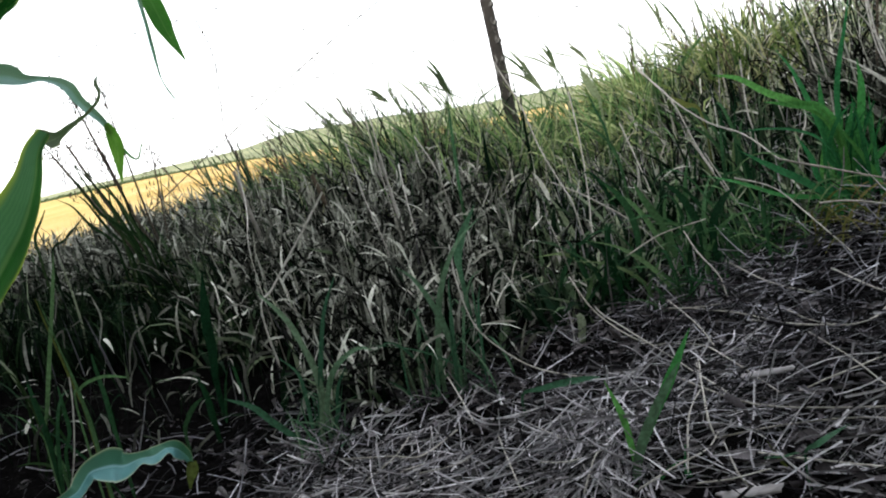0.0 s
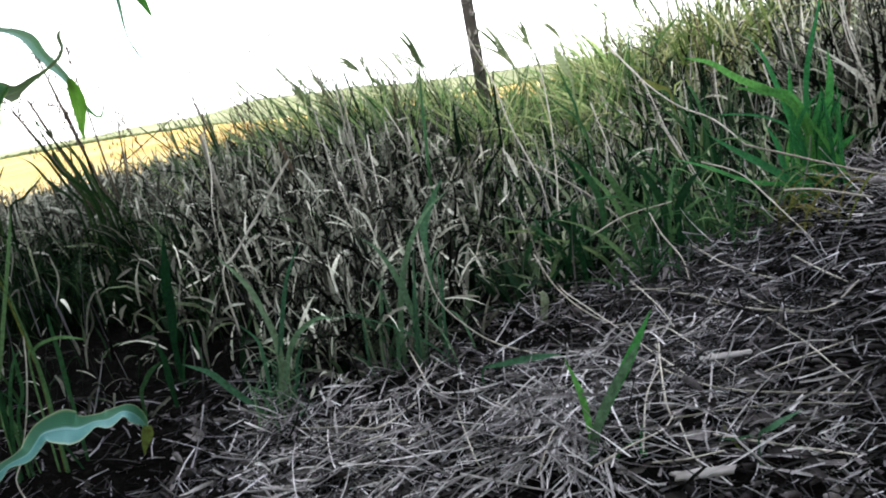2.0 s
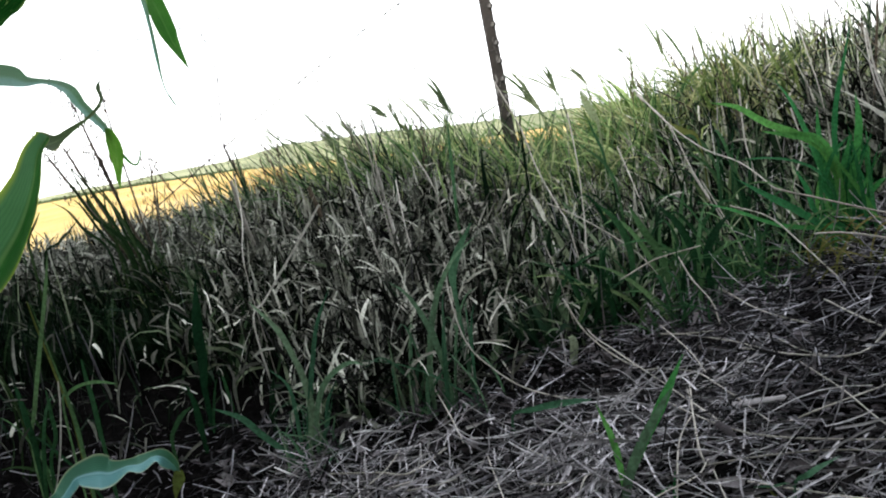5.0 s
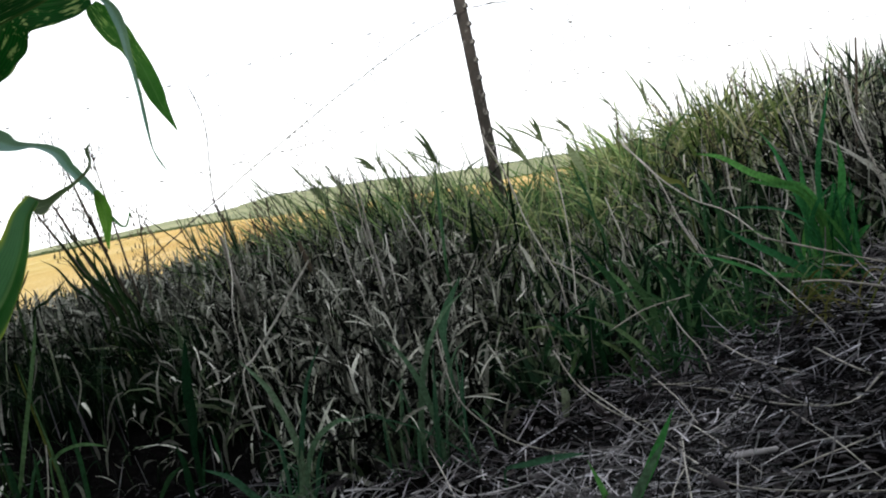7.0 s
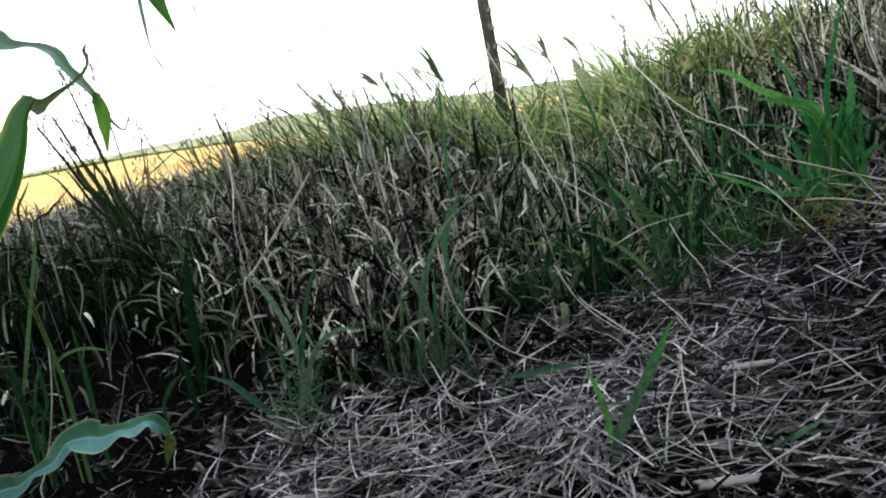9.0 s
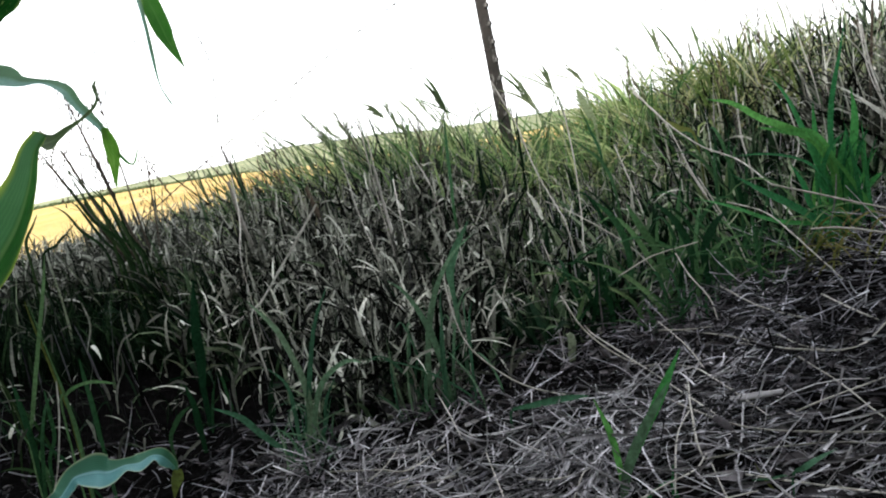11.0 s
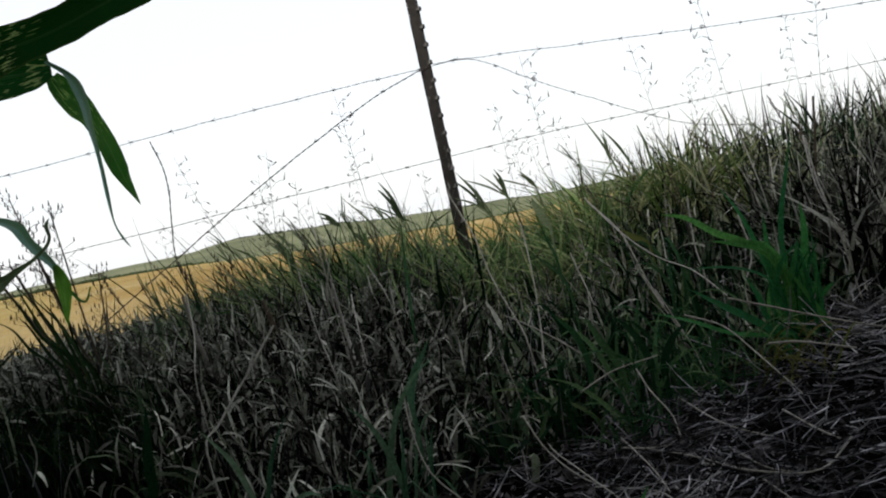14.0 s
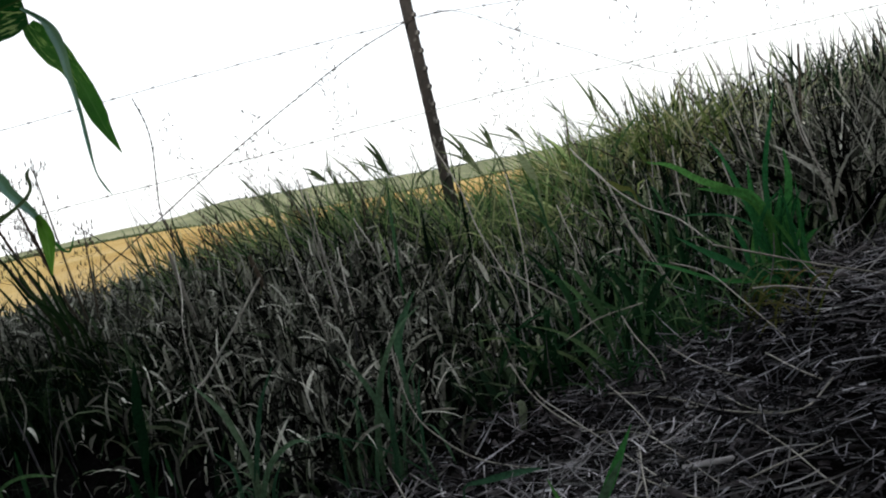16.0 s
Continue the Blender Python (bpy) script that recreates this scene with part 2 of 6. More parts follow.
# paler blue still: sky sheen put into the leaf's colour
M_CORN_SHEEN = corn_material("maize leaf with a thick waxy bloom", ((0.17, 0.33, 0.33), (0.26, 0.45, 0.45), (0.40, 0.58, 0.58)), 0.15, 0.4, 0.25, -0.05, 0.2, 0.15, halves=((0.13, 0.24, 0.18), (0.20, 0.34, 0.27), (0.31, 0.47, 0.40)))
M_CORN_DULL = corn_material("withering maize leaf end", ((0.045, 0.075, 0.040), (0.085, 0.125, 0.060), (0.16, 0.19, 0.11)), 0.15, 0.5, 0.1, 0.0, 0.3, 0.5)


def soil_material():
    k = Mat("dark soil with plant crumbs")
    crumbs = k.noise(70, 6, 0.7)
    col = k.ramp(crumbs, [(0.3, (0.0022, 0.0021, 0.0022)), (0.55, (0.0055, 0.0052, 0.0055)), (0.8, (0.024, 0.0225, 0.0235))])
    col = k.mix(1.0, col, k.ramp(k.noise(4, 4), [(0.3, (0.65, 0.65, 0.65)), (0.7, (1.3, 1.28, 1.26))]), "MULTIPLY")
    k.bump(crumbs, 0.9, 0.02)
    return k.finish(col, 1.0, 0.0)


def field_material():
    k = Mat("ripe grain field")
    rows = k.noise(0.35, 5, 0.65, stretch=(0.5, 0.12, 1))
    col = k.ramp(rows, [(0.3, (0.44, 0.265, 0.065)), (0.5, (0.63, 0.42, 0.13)), (0.7, (0.80, 0.61, 0.30))])
    col = k.mix(k.ramp(k.noise(0.035, 3, stretch=(1, 0.35, 1)), [(0.45, (0, 0, 0)), (0.7, (0.6, 0.6, 0.6))]), col, (0.66, 0.58, 0.20))
    col = k.mix(1.0, col, k.ramp(k.noise(14, 4), [(0.3, (0.6, 0.6, 0.6)), (0.7, (1.2, 1.2, 1.2))]), "MULTIPLY")
    k.bump(k.noise(25, 3), 0.8, 0.1)
    return k.finish(col, 0.85, 0.1)


def hill_material():
    k = Mat("green hillside")
    col = k.ramp(k.noise(0.03, 5, 0.65), [(0.3, (0.145, 0.165, 0.085)), (0.5, (0.23, 0.25, 0.135)), (0.7, (0.33, 0.34, 0.20))])
    return k.finish(col, 0.9, 0.1)


def steel_material():
    k = Mat("rusted steel with flaking pale paint")
    rust = k.ramp(k.noise(60, 5, 0.7), [(0.3, (0.012, 0.010, 0.009)), (0.55, (0.028, 0.022, 0.019)), (0.8, (0.060, 0.046, 0.040))])
    worn = k.ramp(k.noise(22, 4, 0.65, stretch=(1, 1, 0.3)), [(0.57, (0, 0, 0)), (0.64, (1, 1, 1))])
    col = k.mix(worn, rust, (0.36, 0.35, 0.34))
    k.bump(k.noise(90, 4), 0.6, 0.003)
    return k.finish(col, 0.7, 0.4)


def wire_material():
    k = Mat("grey rusted wire")
    col = k.ramp(k.noise(120, 3), [(0.35, (0.035, 0.027, 0.024)), (0.65, (0.12, 0.105, 0.10))])
    k.bsdf.inputs["Metallic"].default_value = 0.5
    return k.finish(col, 0.6, 0.4)


def husk_material():
    k = Mat("bleached stalk")
    col = k.ramp(k.noise(40, 4, 0.6, stretch=(0.15, 1, 1)), [(0.3, (0.16, 0.145, 0.15)), (0.55, (0.42, 0.40, 0.43)), (0.8, (0.70, 0.67, 0.72))])
    k.bump(k.noise(60, 3, stretch=(0.1, 1, 1)), 0.8, 0.004)
    return k.finish(col, 0.75, 0.2)


def woods_material():
    k = Mat("far foliage")
    tone = k.t.nodes.new("ShaderNodeNewGeometry").outputs["Random Per Island"]
    col = k.ramp(tone, [(0.0, (0.05, 0.085, 0.035)), (0.6, (0.10, 0.14, 0.06)), (1.0, (0.16, 0.19, 0.09))])
    return k.finish(col, 0.8, 0.1, 0.2)


M_SOIL, M_FIELD, M_HILL, M_STEEL, M_WIRE, M_HUSK, M_WOODS = (
    soil_material(), field_material(), hill_material(), steel_material(), wire_material(), husk_material(), woods_material())


# ---------------------------------------------------------------- helpers
rnd = np.random.default_rng(7)


def mesh_of(name, verts, faces, mats, smooth=True, index=None, uv=None):
    me = bpy.data.meshes.new(name)
    verts = np.asarray(verts, dtype=np.float32)
    faces = np.asarray(faces, dtype=np.int32)
    me.vertices.add(len(verts))
    me.vertices.foreach_set("co", verts.ravel())
    me.loops.add(faces.size)
    me.loops.foreach_set("vertex_index", faces.ravel())
    me.polygons.add(len(faces))
    n = faces.shape[1]
    me.polygons.foreach_set("loop_start", np.arange(0, faces.size, n, dtype=np.int32))
    for m in mats if isinstance(mats, (list, tuple)) else [mats]:
        me.materials.append(m)
    if index is not None:
        me.polygons.foreach_set("material_index", np.asarray(index, dtype=np.int32))
    me.polygons.foreach_set("use_smooth", np.full(len(faces), smooth))
    if uv is not None:
        layer = me.uv_layers.new(name="UVMap")
        layer.data.foreach_set("uv", np.asarray(uv, dtype=np.float32)[faces.ravel()].ravel())
    me.update(calc_edges=True)
    me.validate()
    return me


def child(name, me, parent, label=""):
    ob = new(name, me)
    ob.parent = parent
    return tagged(ob, label) if label else ob


def part(name, bm, material, parent, label="", smooth=True):
    me = bpy.data.meshes.new(name)
    for f in bm.faces:
        f.smooth = smooth
    bm.to_mesh(me)
    bm.free()
    me.materials.append(material)
    return child(name, me, parent, label)


def smooth01(v):
    v = np.clip(v, 0, 1)
    return v * v * (3 - 2 * v)


def ground_z(x, y):
    """The lie of the land: the bank under the fence, the rise beside it, the field that falls away."""
    x, y = np.asarray(x, float), np.asarray(y, float)
    bank = 0.10 * smooth01((y - 1.65) / 1.2) * (1 - smooth01((y - 3.3) / 2.0))
    side = 0.13 * smooth01((x - 0.25) / 0.9) * smooth01((y - 0.9) / 0.9) * (1 - smooth01((y - 3.6) / 3.0))
    bearing = np.degrees(np.arctan2(x, np.maximum(y, 0.1)))
    fall = -np.clip(y - 4.5, 0, 900) * np.tan(np.radians(np.interp(bearing, [-30, -23, -19, -14.5, -12.5, -10.5, -8.8, -7.1, -5.4, -3, 5, 8.5, 30], [0.36, 0.32, 0.32, 0.48, 0.57, 0.83, 0.92, 1.04, 1.13, 1.23, 1.52, 1.57, 1.4])))
    lumps = 0.008 * np.sin(x * 7.1 + 1.3 * np.sin(y * 5.3)) * np.sin(y * 6.7 + 0.9 * np.sin(x * 4.1)) * (y < 6)
    swell = 0.30 * np.sin(x * 0.02 + y * 0.031) * smooth01((y - 30) / 60)
    return bank + side + fall + lumps + swell


def strips(base, heading, length, width, lean, curl, twist, steps=5, fold=0.25, shape=None, wander=0.0):
    """Vertices, faces and UVs of many blades: each a tapered, bent and slightly folded strip."""
    n = len(base)
    s = np.linspace(0, 1, steps + 1)
    theta = lean[:, None] + curl[:, None] * s[None, :] ** 1.3
    side_turn = heading[:, None] + wander * np.cumsum(rnd.normal(0, 1, (n, steps + 1)), 1) / steps
    seg = length[:, None] / steps
    dx = np.sin(theta) * np.cos(side_turn)
    dy = np.sin(theta) * np.sin(side_turn)
    dz = np.cos(theta)
    d = np.stack([dx, dy, dz], -1)
    pos = base[:, None, :] + np.concatenate([np.zeros((n, 1, 3)), np.cumsum(d[:, :-1] * seg[..., None], 1)], 1)
    flat = np.stack([-np.sin(side_turn), np.cos(side_turn), np.zeros_like(side_turn)], -1)
    up = np.cross(d, flat)
    a = twist[:, None] * (0.3 + s[None, :])
    across = flat * np.cos(a)[..., None] + up * np.sin(a)[..., None]
    normal = np.cross(d, across)
    prof = shape(s) if shape else np.clip(np.minimum(0.55 + 2.2 * s, 1.35 * (1 - s) ** 0.6), 0.03, 1)
    w = width[:, None] * prof[None, :] * 0.5
    left = pos - across * w[..., None]
    right = pos + across * w[..., None]
    mid = pos - normal * (w * fold)[..., None]
    v = np.stack([left, mid, right], 2).reshape(-1, 3)
    k = steps + 1
    f = []
    for i in range(steps):
        for j in range(2):
            f.append([i * 3 + j, i * 3 + j + 1, i * 3 + j + 4, i * 3 + j + 3])
    f = np.asarray(f)
    faces = (f[None] + (np.arange(n) * k * 3)[:, None, None]).reshape(-1, 4)
    uv = np.stack([np.tile([0, 0.5, 1], n * k), np.repeat(np.tile(s, n), 3)], 1)
    return v, faces, uv


def spline(points, steps):
    """A smooth line through a few places (Catmull-Rom)."""
    p = [np.asarray(q, float) for q in points]
    p = [2 * p[0] - p[1], *p, 2 * p[-1] - p[-2]]
    out = []
    for i in range(1, len(p) - 2):
        for k in range(steps):
            t = k / steps
            out.append(0.5 * (2 * p[i] + (p[i + 1] - p[i - 1]) * t + (2 * p[i - 1] - 5 * p[i] + 4 * p[i + 1] - p[i + 2]) * t * t
                              + (3 * p[i] - p[i - 1] - 3 * p[i + 1] + p[i + 2]) * t ** 3))
    out.append(p[-2])
    return np.array(out)


def ribbon(points, width, face, taper=(0.25, 1.0, 0.0), columns=8, steps=10, fold=0.25, wave=0.0, turn=(0, 0), waves=5):
    """One long leaf along a line. face: the way its upper side looks; turn: degrees it twists from foot to tip."""
    c = spline(points, steps)
    broad = c[:, 3].clip(0.0004) if c.shape[1] == 4 else None   # a fourth number gives the width at that place
    c = c[:, :3]
    n = len(c)
    s = np.linspace(0, 1, n)
    tan = np.gradient(c, axis=0)
    tan /= np.linalg.norm(tan, axis=1)[:, None]
    face = np.asarray(face, float)
    out = np.cross(tan, face)
    out /= np.linalg.norm(out, axis=1)[:, None]
    nor = np.cross(out, tan)
    a = np.radians(turn[0] + (turn[1] - turn[0]) * s)
    side = out * np.cos(a)[:, None] + nor * np.sin(a)[:, None]
    up = np.cross(side, tan)
    w0, w1, w2 = taper
    prof = np.where(s < 0.4, w0 + (w1 - w0) * smooth01(s / 0.4), w2 + (w1 - w2) * (1 - (np.clip(s - 0.4, 0, 1) / 0.6) ** 1.7))
    if broad is not None:
        prof, width = broad, 1.0
    u = np.linspace(-1, 1, columns + 1)
    v = []
    # uneven margins on the broad leaves
    worn = [np.convolve(rnd.normal(0, 0.26 if broad is None else 0.05, n), np.hanning(11) / 5, "same") if columns > 4 else np.zeros(n) for _ in range(2)]
    for j, q in enumerate(u):
        lift = fold * abs(q) ** 1.4 + wave * abs(q) ** 2 * np.sin(s * waves * 6.283 + (1.7 if q > 0 else 0.2)) * np.sin(s * 3.14) ** 0.5
        v.append(c + side * (q * width * 0.5 * prof * (1 + abs(q) ** 3 * worn[int(q > 0)]))[:, None] + up * (lift * width * 0.5 * prof)[:, None])
    v = np.stack(v, 1).reshape(-1, 3)
    m = columns + 1
    f = [[i * m + j, i * m + j + 1, (i + 1) * m + j + 1, (i + 1) * m + j] for i in range(n - 1) for j in range(columns)]
    length = np.linalg.norm(np.diff(c, axis=0), axis=1).sum()
    uv = np.stack([np.tile((u + 1) / 2, n), np.repeat(s * length * 10, m)], 1)
    return v, f, uv


def tube(points, radius, steps=6, sides=6, taper=1.0):
    c = spline(points, steps)
    n = len(c)
    tan = np.gradient(c, axis=0)
    tan /= np.linalg.norm(tan, axis=1)[:, None]
    ref = np.array([0.31, 0.2, 0.93]) if abs(tan[:, 2]).mean() < 0.8 else np.array([1.0, 0.1, 0.0])
    a = np.cross(tan, ref)
    a /= np.linalg.norm(a, axis=1)[:, None]
    b = np.cross(tan, a)
    r = radius * np.linspace(1, taper, n)
    ang = np.linspace(0, 2 * np.pi, sides, endpoint=False)
    v = (c[:, None] + r[:, None, None] * (a[:, None] * np.cos(ang)[None, :, None] + b[:, None] * np.sin(ang)[None, :, None])).reshape(-1, 3)
    f = [[i * sides + j, i * sides + (j + 1) % sides, (i + 1) * sides + (j + 1) % sides, (i + 1) * sides + j] for i in range(n - 1) for j in range(sides)]
    return v, f


def joined(pieces):
    v, f, at = [], [], 0
    for pv, pf in pieces:
        v.append(np.asarray(pv))
        f.append(np.asarray(pf) + at)
        at += len(pv)
    return np.concatenate(v), np.concatenate(f)


# ---------------------------------------------------------------- ground, field, far hill
def build_ground():
    near_x = np.concatenate([-np.geomspace(900, 5, 30), np.linspace(-4.4, 4.4, 260), np.geomspace(5, 900, 30)])
    near_y = np.concatenate([-np.geomspace(60, 2.2, 10), np.linspace(-2, 6, 240), np.geomspace(6.3, 900, 70)])
    gx, gy = np.meshgrid(near_x, near_y)
    gz = ground_z(gx, gy)
    fine = (np.abs(gx) < 4) & (gy > -2) & (gy < 4)
    clods = sum(a * np.sin(gx * k + p) * np.sin(gy * k * 1.13 + 2.1 * p + 1.7 * np.sin(gx * k * 0.6)) for a, k, p in ((0.007, 17, 0.4), (0.006, 31, 1.9), (0.004, 53, 3.1)))
    gz = gz + np.where(fine, clods + rnd.normal(0, 0.004, gx.shape), 0)
    w = len(near_x)
    v = np.stack([gx, gy, gz], -1).reshape(-1, 3)
    i = (np.arange(len(near_y) - 1)[:, None] * w + np.arange(w - 1)[None]).ravel()
    f = np.stack([i, i + 1, i + w + 1, i + w], 1)
    mid = v[f].mean(1)
    index = np.where(mid[:, 1] < 4.6, 0, 1)
    index = np.where(mid[:, 1] > 420, 2, index)
    tagged(new("ground", mesh_of("ground", v, f, [M_SOIL, M_FIELD, M_HILL], True, index)),
           "dark crumbly soil giving way to a ripe yellow grain field", "ground", kind="structure")


build_ground()


# the outline of the rise: bearings and elevations in degrees
HILL_AZ = [-40, -16, -13, -12.3, -11.3, -10.6, -9.6, -8.5, -6.9, -5, -3.4, -0.6, 1.5, 3.2, 5.4, 7.1, 8.9, 10.6, 40]
HILL_TOP = [-0.1, 0.10, 0.12, 0.13, 0.18, 0.29, 0.35, 0.32, 0.19, 0.08, 0.02, -0.34, -0.43, -0.52, -0.61, -0.66, -0.8, -0.84, -1.0]


def build_hill():
    """The low green rise behind the grain."""
    xs, ys = np.linspace(-420, 420, 120), np.linspace(0, 1, 12)
    gx, q = np.meshgrid(xs, ys)
    gy = 385 + q * 160
    az = np.degrees(np.arctan2(gx, gy))
    top = 0.5 + 545 * np.tan(np.radians(np.interp(az, HILL_AZ, HILL_TOP))) + 0.25 * np.sin(gx * 0.11)
    foot = ground_z(gx, np.full_like(gx, 385.0)) - 0.3
    gz = foot + (top - foot) * smooth01(q * 1.05) ** 0.8
    w = len(xs)
    v = np.stack([gx, gy, gz], -1).reshape(-1, 3)
    i = (np.arange(len(ys) - 1)[:, None] * w + np.arange(w - 1)[None]).ravel()
    tagged(new("backdrop_hill", mesh_of("backdrop_hill", v, np.stack([i, i + 1, i + w + 1, i + w], 1), M_HILL)),
           "low pale green hill behind the grain field", "hill", kind="structure")


build_hill()


def build_woods():
    """Far hedges and trees: clumps of small leaf cards along the field's end."""
    v, f = [], []
    for i in range(1500):
        x = rnd.uniform(-330, 330)
        az = math.degrees(math.atan2(x, 390))
        if az < -11.5:
            tall, y = rnd.uniform(0.5, 1.5), 380 + rnd.uniform(0, 5)
            zb = float(ground_z(x, y)) - 0.2
        elif rnd.random() < 0.35:
            tall, y = rnd.uniform(0.5, 1.1), 384 + rnd.uniform(0, 2)
            zb = float(ground_z(x, y)) - 0.2
        else:
            tall, y = rnd.uniform(0.3, 0.5 + 0.9 * rnd.random() ** 3), 540.0
            x *= y / 390
            zb = 0.2 + y * math.tan(math.radians(np.interp(az, HILL_AZ, HILL_TOP)))
        for k in range(18):
            p = np.array([x, y, zb]) + np.array([rnd.normal(0, 1.6), rnd.normal(0, 1.0), tall * rnd.random() ** 0.8])
            q = rnd.normal(0, 1, (2, 3))
            q /= np.linalg.norm(q, axis=1)[:, None]
            r = 0.35 + 0.35 * rnd.random()
            at = 4 * len(f)
            v += [p - q[0] * r, p - q[1] * r * 0.8, p + q[0] * r, p + q[1] * r * 0.8]
            f.append([at, at + 1, at + 2, at + 3])
    tagged(new("far_woods", mesh_of("far_woods", v, f, M_WOODS, False)), "far dark green hedge and trees at the field's end", "trees", kind="stuff")


build_woods()


# ---------------------------------------------------------------- fence
POST = Vector((0.192, 2.862, 0.0))


def build_post():
    post = new("fence_post")
    post.location = (POST.x, POST.y, 0.0)
    post.rotation_euler = (0, 0, radians(-28))
    tagged(post, "rusted steel T-shaped fence post with flaking pale paint", "fence post")
    low, high = float(ground_z(POST.x, POST.y)) - 0.25, 1.36
    # T section: a flange towards the camera and a web behind it
    half, thick, web = 0.0185, 0.0045, 0.034
    outline = [(-half, -thick), (half, -thick), (half, 0), (thick / 2, 0.002), (thick / 2, web), (-thick / 2, web), (-thick / 2, 0.002), (-half, 0)]
    levels = np.linspace(low, high, 40)
    bm = bmesh.new()
    rings = []
    for z in levels:
        bow = 0.003 * math.sin(z * 4.0)
        rings.append([bm.verts.new((px + bow + rnd.normal(0, 0.0004), py + rnd.normal(0, 0.0004), z)) for px, py in outline])
    for a, b in zip(rings, rings[1:]):
        for j in range(8):
            bm.faces.new((a[j], a[(j + 1) % 8], b[(j + 1) % 8], b[j]))
    bm.faces.new(rings[-1])
    part("shaft", bm, M_STEEL, post, smooth=False)
    stud = bmesh.new()
    bmesh.ops.create_cube(stud, size=1)
    for w in stud.verts:
        w.co = Vector((w.co.x * 0.015, w.co.y * 0.013, w.co.z * 0.014))
    bmesh.ops.bevel(stud, geom=stud.edges[:], offset=0.003, segments=1, affect="EDGES")
    me = bpy.data.meshes.new("stud")
    stud.to_mesh(me)
    stud.free()
    me.materials.append(M_STEEL)
    z = low + 0.3
    while z < high - 0.03:
        ob = child("stud", me, post)
        ob.location = (half - 0.001, -thick - 0.003, z)
        z += 0.0545


build_post()


def barb_mesh():
    """Two turns of wire round the strand with four sharp ends."""
    pieces = []
    turns = [(0.0036 * math.cos(a), 0.0022 * (a / 3.14 - 2), 0.0036 * math.sin(a)) for a in np.linspace(0, 4 * math.pi, 17)]
    pieces.append(tube(turns, 0.0011, 2, 5))
    for a, side in ((0.4, -1), (2.2, 1), (3.7, -1), (5.3, 1)):
        d = np.array([math.cos(a), side * 0.5, math.sin(a)])
        p = np.array([0, side * 0.003, 0])
        pieces.append(tube([p, p + d * 0.008, p + d * 0.016], 0.0012, 2, 5, 0.2))
    v, f = joined(pieces)
    return mesh_of("barb", v, f, M_WIRE)


BARB = barb_mesh()


def build_wire(points, label, first=0.05, gap=0.127, radius=0.00068):
    """Barbed wire: two strands twisted round each other, and barbs at even steps."""
    wire = tagged(new("barbed_wire"), label, "barbed wire", "wires of the fence")
    c = spline(points, 40)
    c = c + np.cumsum(rnd.normal(0, 0.0004, c.shape), 0) * np.sin(np.linspace(0, np.pi, len(c)))[:, None]
    run = np.concatenate([[0], np.cumsum(np.linalg.norm(np.diff(c, axis=0), axis=1))])
    at = np.arange(0, run[-1], 0.008)
    p = np.stack([np.interp(at, run, c[:, i]) for i in range(3)], 1)
    tan = np.gradient(p, axis=0)
    tan /= np.linalg.norm(tan, axis=1)[:, None]
    a = np.cross(tan, (0.1, 1, 0.05))
    a /= np.linalg.norm(a, axis=1)[:, None]
    b = np.cross(tan, a)
    ph = at / 0.05 * 2 * np.pi
    for k in (0, np.pi):
        q = p + radius * (a * np.cos(ph + k)[:, None] + b * np.sin(ph + k)[:, None])
        v, f = tube(q, radius, 1, 5)
        child("strand", mesh_of("strand", v, f, M_WIRE), wire)
    for s in np.arange(first, run[-1], gap):
        ob = child("barb", BARB, wire)
        place = Vector([np.interp(s + rnd.normal(0, 0.004), run, c[:, i]) for i in range(3)])
        ob.matrix_local = Matrix.Translation(place) @ Vector(tan[min(int(s / 0.008), len(tan) - 1)]).to_track_quat("Y", "Z").to_matrix().to_4x4() @ pose(0, 0, 0, 0, rnd.uniform(0, 360), 0) @ Matrix.Scale(0.72, 4)


YF = POST.y - 0.012
build_wire([(-4.2, YF + 0.05, 0.80), (-2.2, YF, 0.858), (-1.134, YF, 0.891), (-0.44, YF, 0.930), (0.178, YF, 0.956), (0.343, YF, 0.955), (0.684, YF, 0.932), (1.45, YF, 0.890), (2.6, YF, 0.86), (4.2, YF, 0.88)],
           "taut grey barbed wire across the top of the steel post")
build_wire([(-4.2, YF + 0.05, 0.50), (-2.2, YF, 0.578), (-1.0, YF, 0.632), (-0.4, YF, 0.650), (0.180, YF, 0.672), (0.62, YF, 0.685), (1.36, YF, 0.694), (2.6, YF, 0.71), (4.2, YF, 0.72)],
           "lower grey barbed wire fixed to the steel post", 0.09)
build_wire([(-1.04, YF - 0.10, 0.31), (-0.93, YF - 0.10, 0.384), (-0.64, YF - 0.08, 0.555), (-0.35, YF - 0.05, 0.722), (-0.02, YF - 0.02, 0.888), (0.175, YF - 0.004, 0.958)],
           "loose dark barbed wire slanting from the post into the grass", 0.11, radius=0.0011)
build_wire([(-0.668, YF, 0.908), (-0.645, YF - 0.01, 0.82), (-0.640, YF - 0.03, 0.73), (-0.650, YF - 0.05, 0.65), (-0.655, YF - 0.07, 0.55), (-0.63, YF - 0.08, 0.45), (-0.61, YF - 0.08, 0.36)],
           "broken end of barbed wire hanging down from the fence", 0.04, radius=0.0012)
build_wire([(0.205, YF - 0.01, 0.966), (0.343, YF - 0.01, 0.950), (0.506, YF - 0.02, 0.848), (0.658, YF - 0.02, 0.768), (0.80, YF - 0.02, 0.69), (0.95, YF - 0.02, 0.625), (1.15, YF - 0.02, 0.585)],
           "slack barbed wire sagging from the post into the weeds", 0.07)


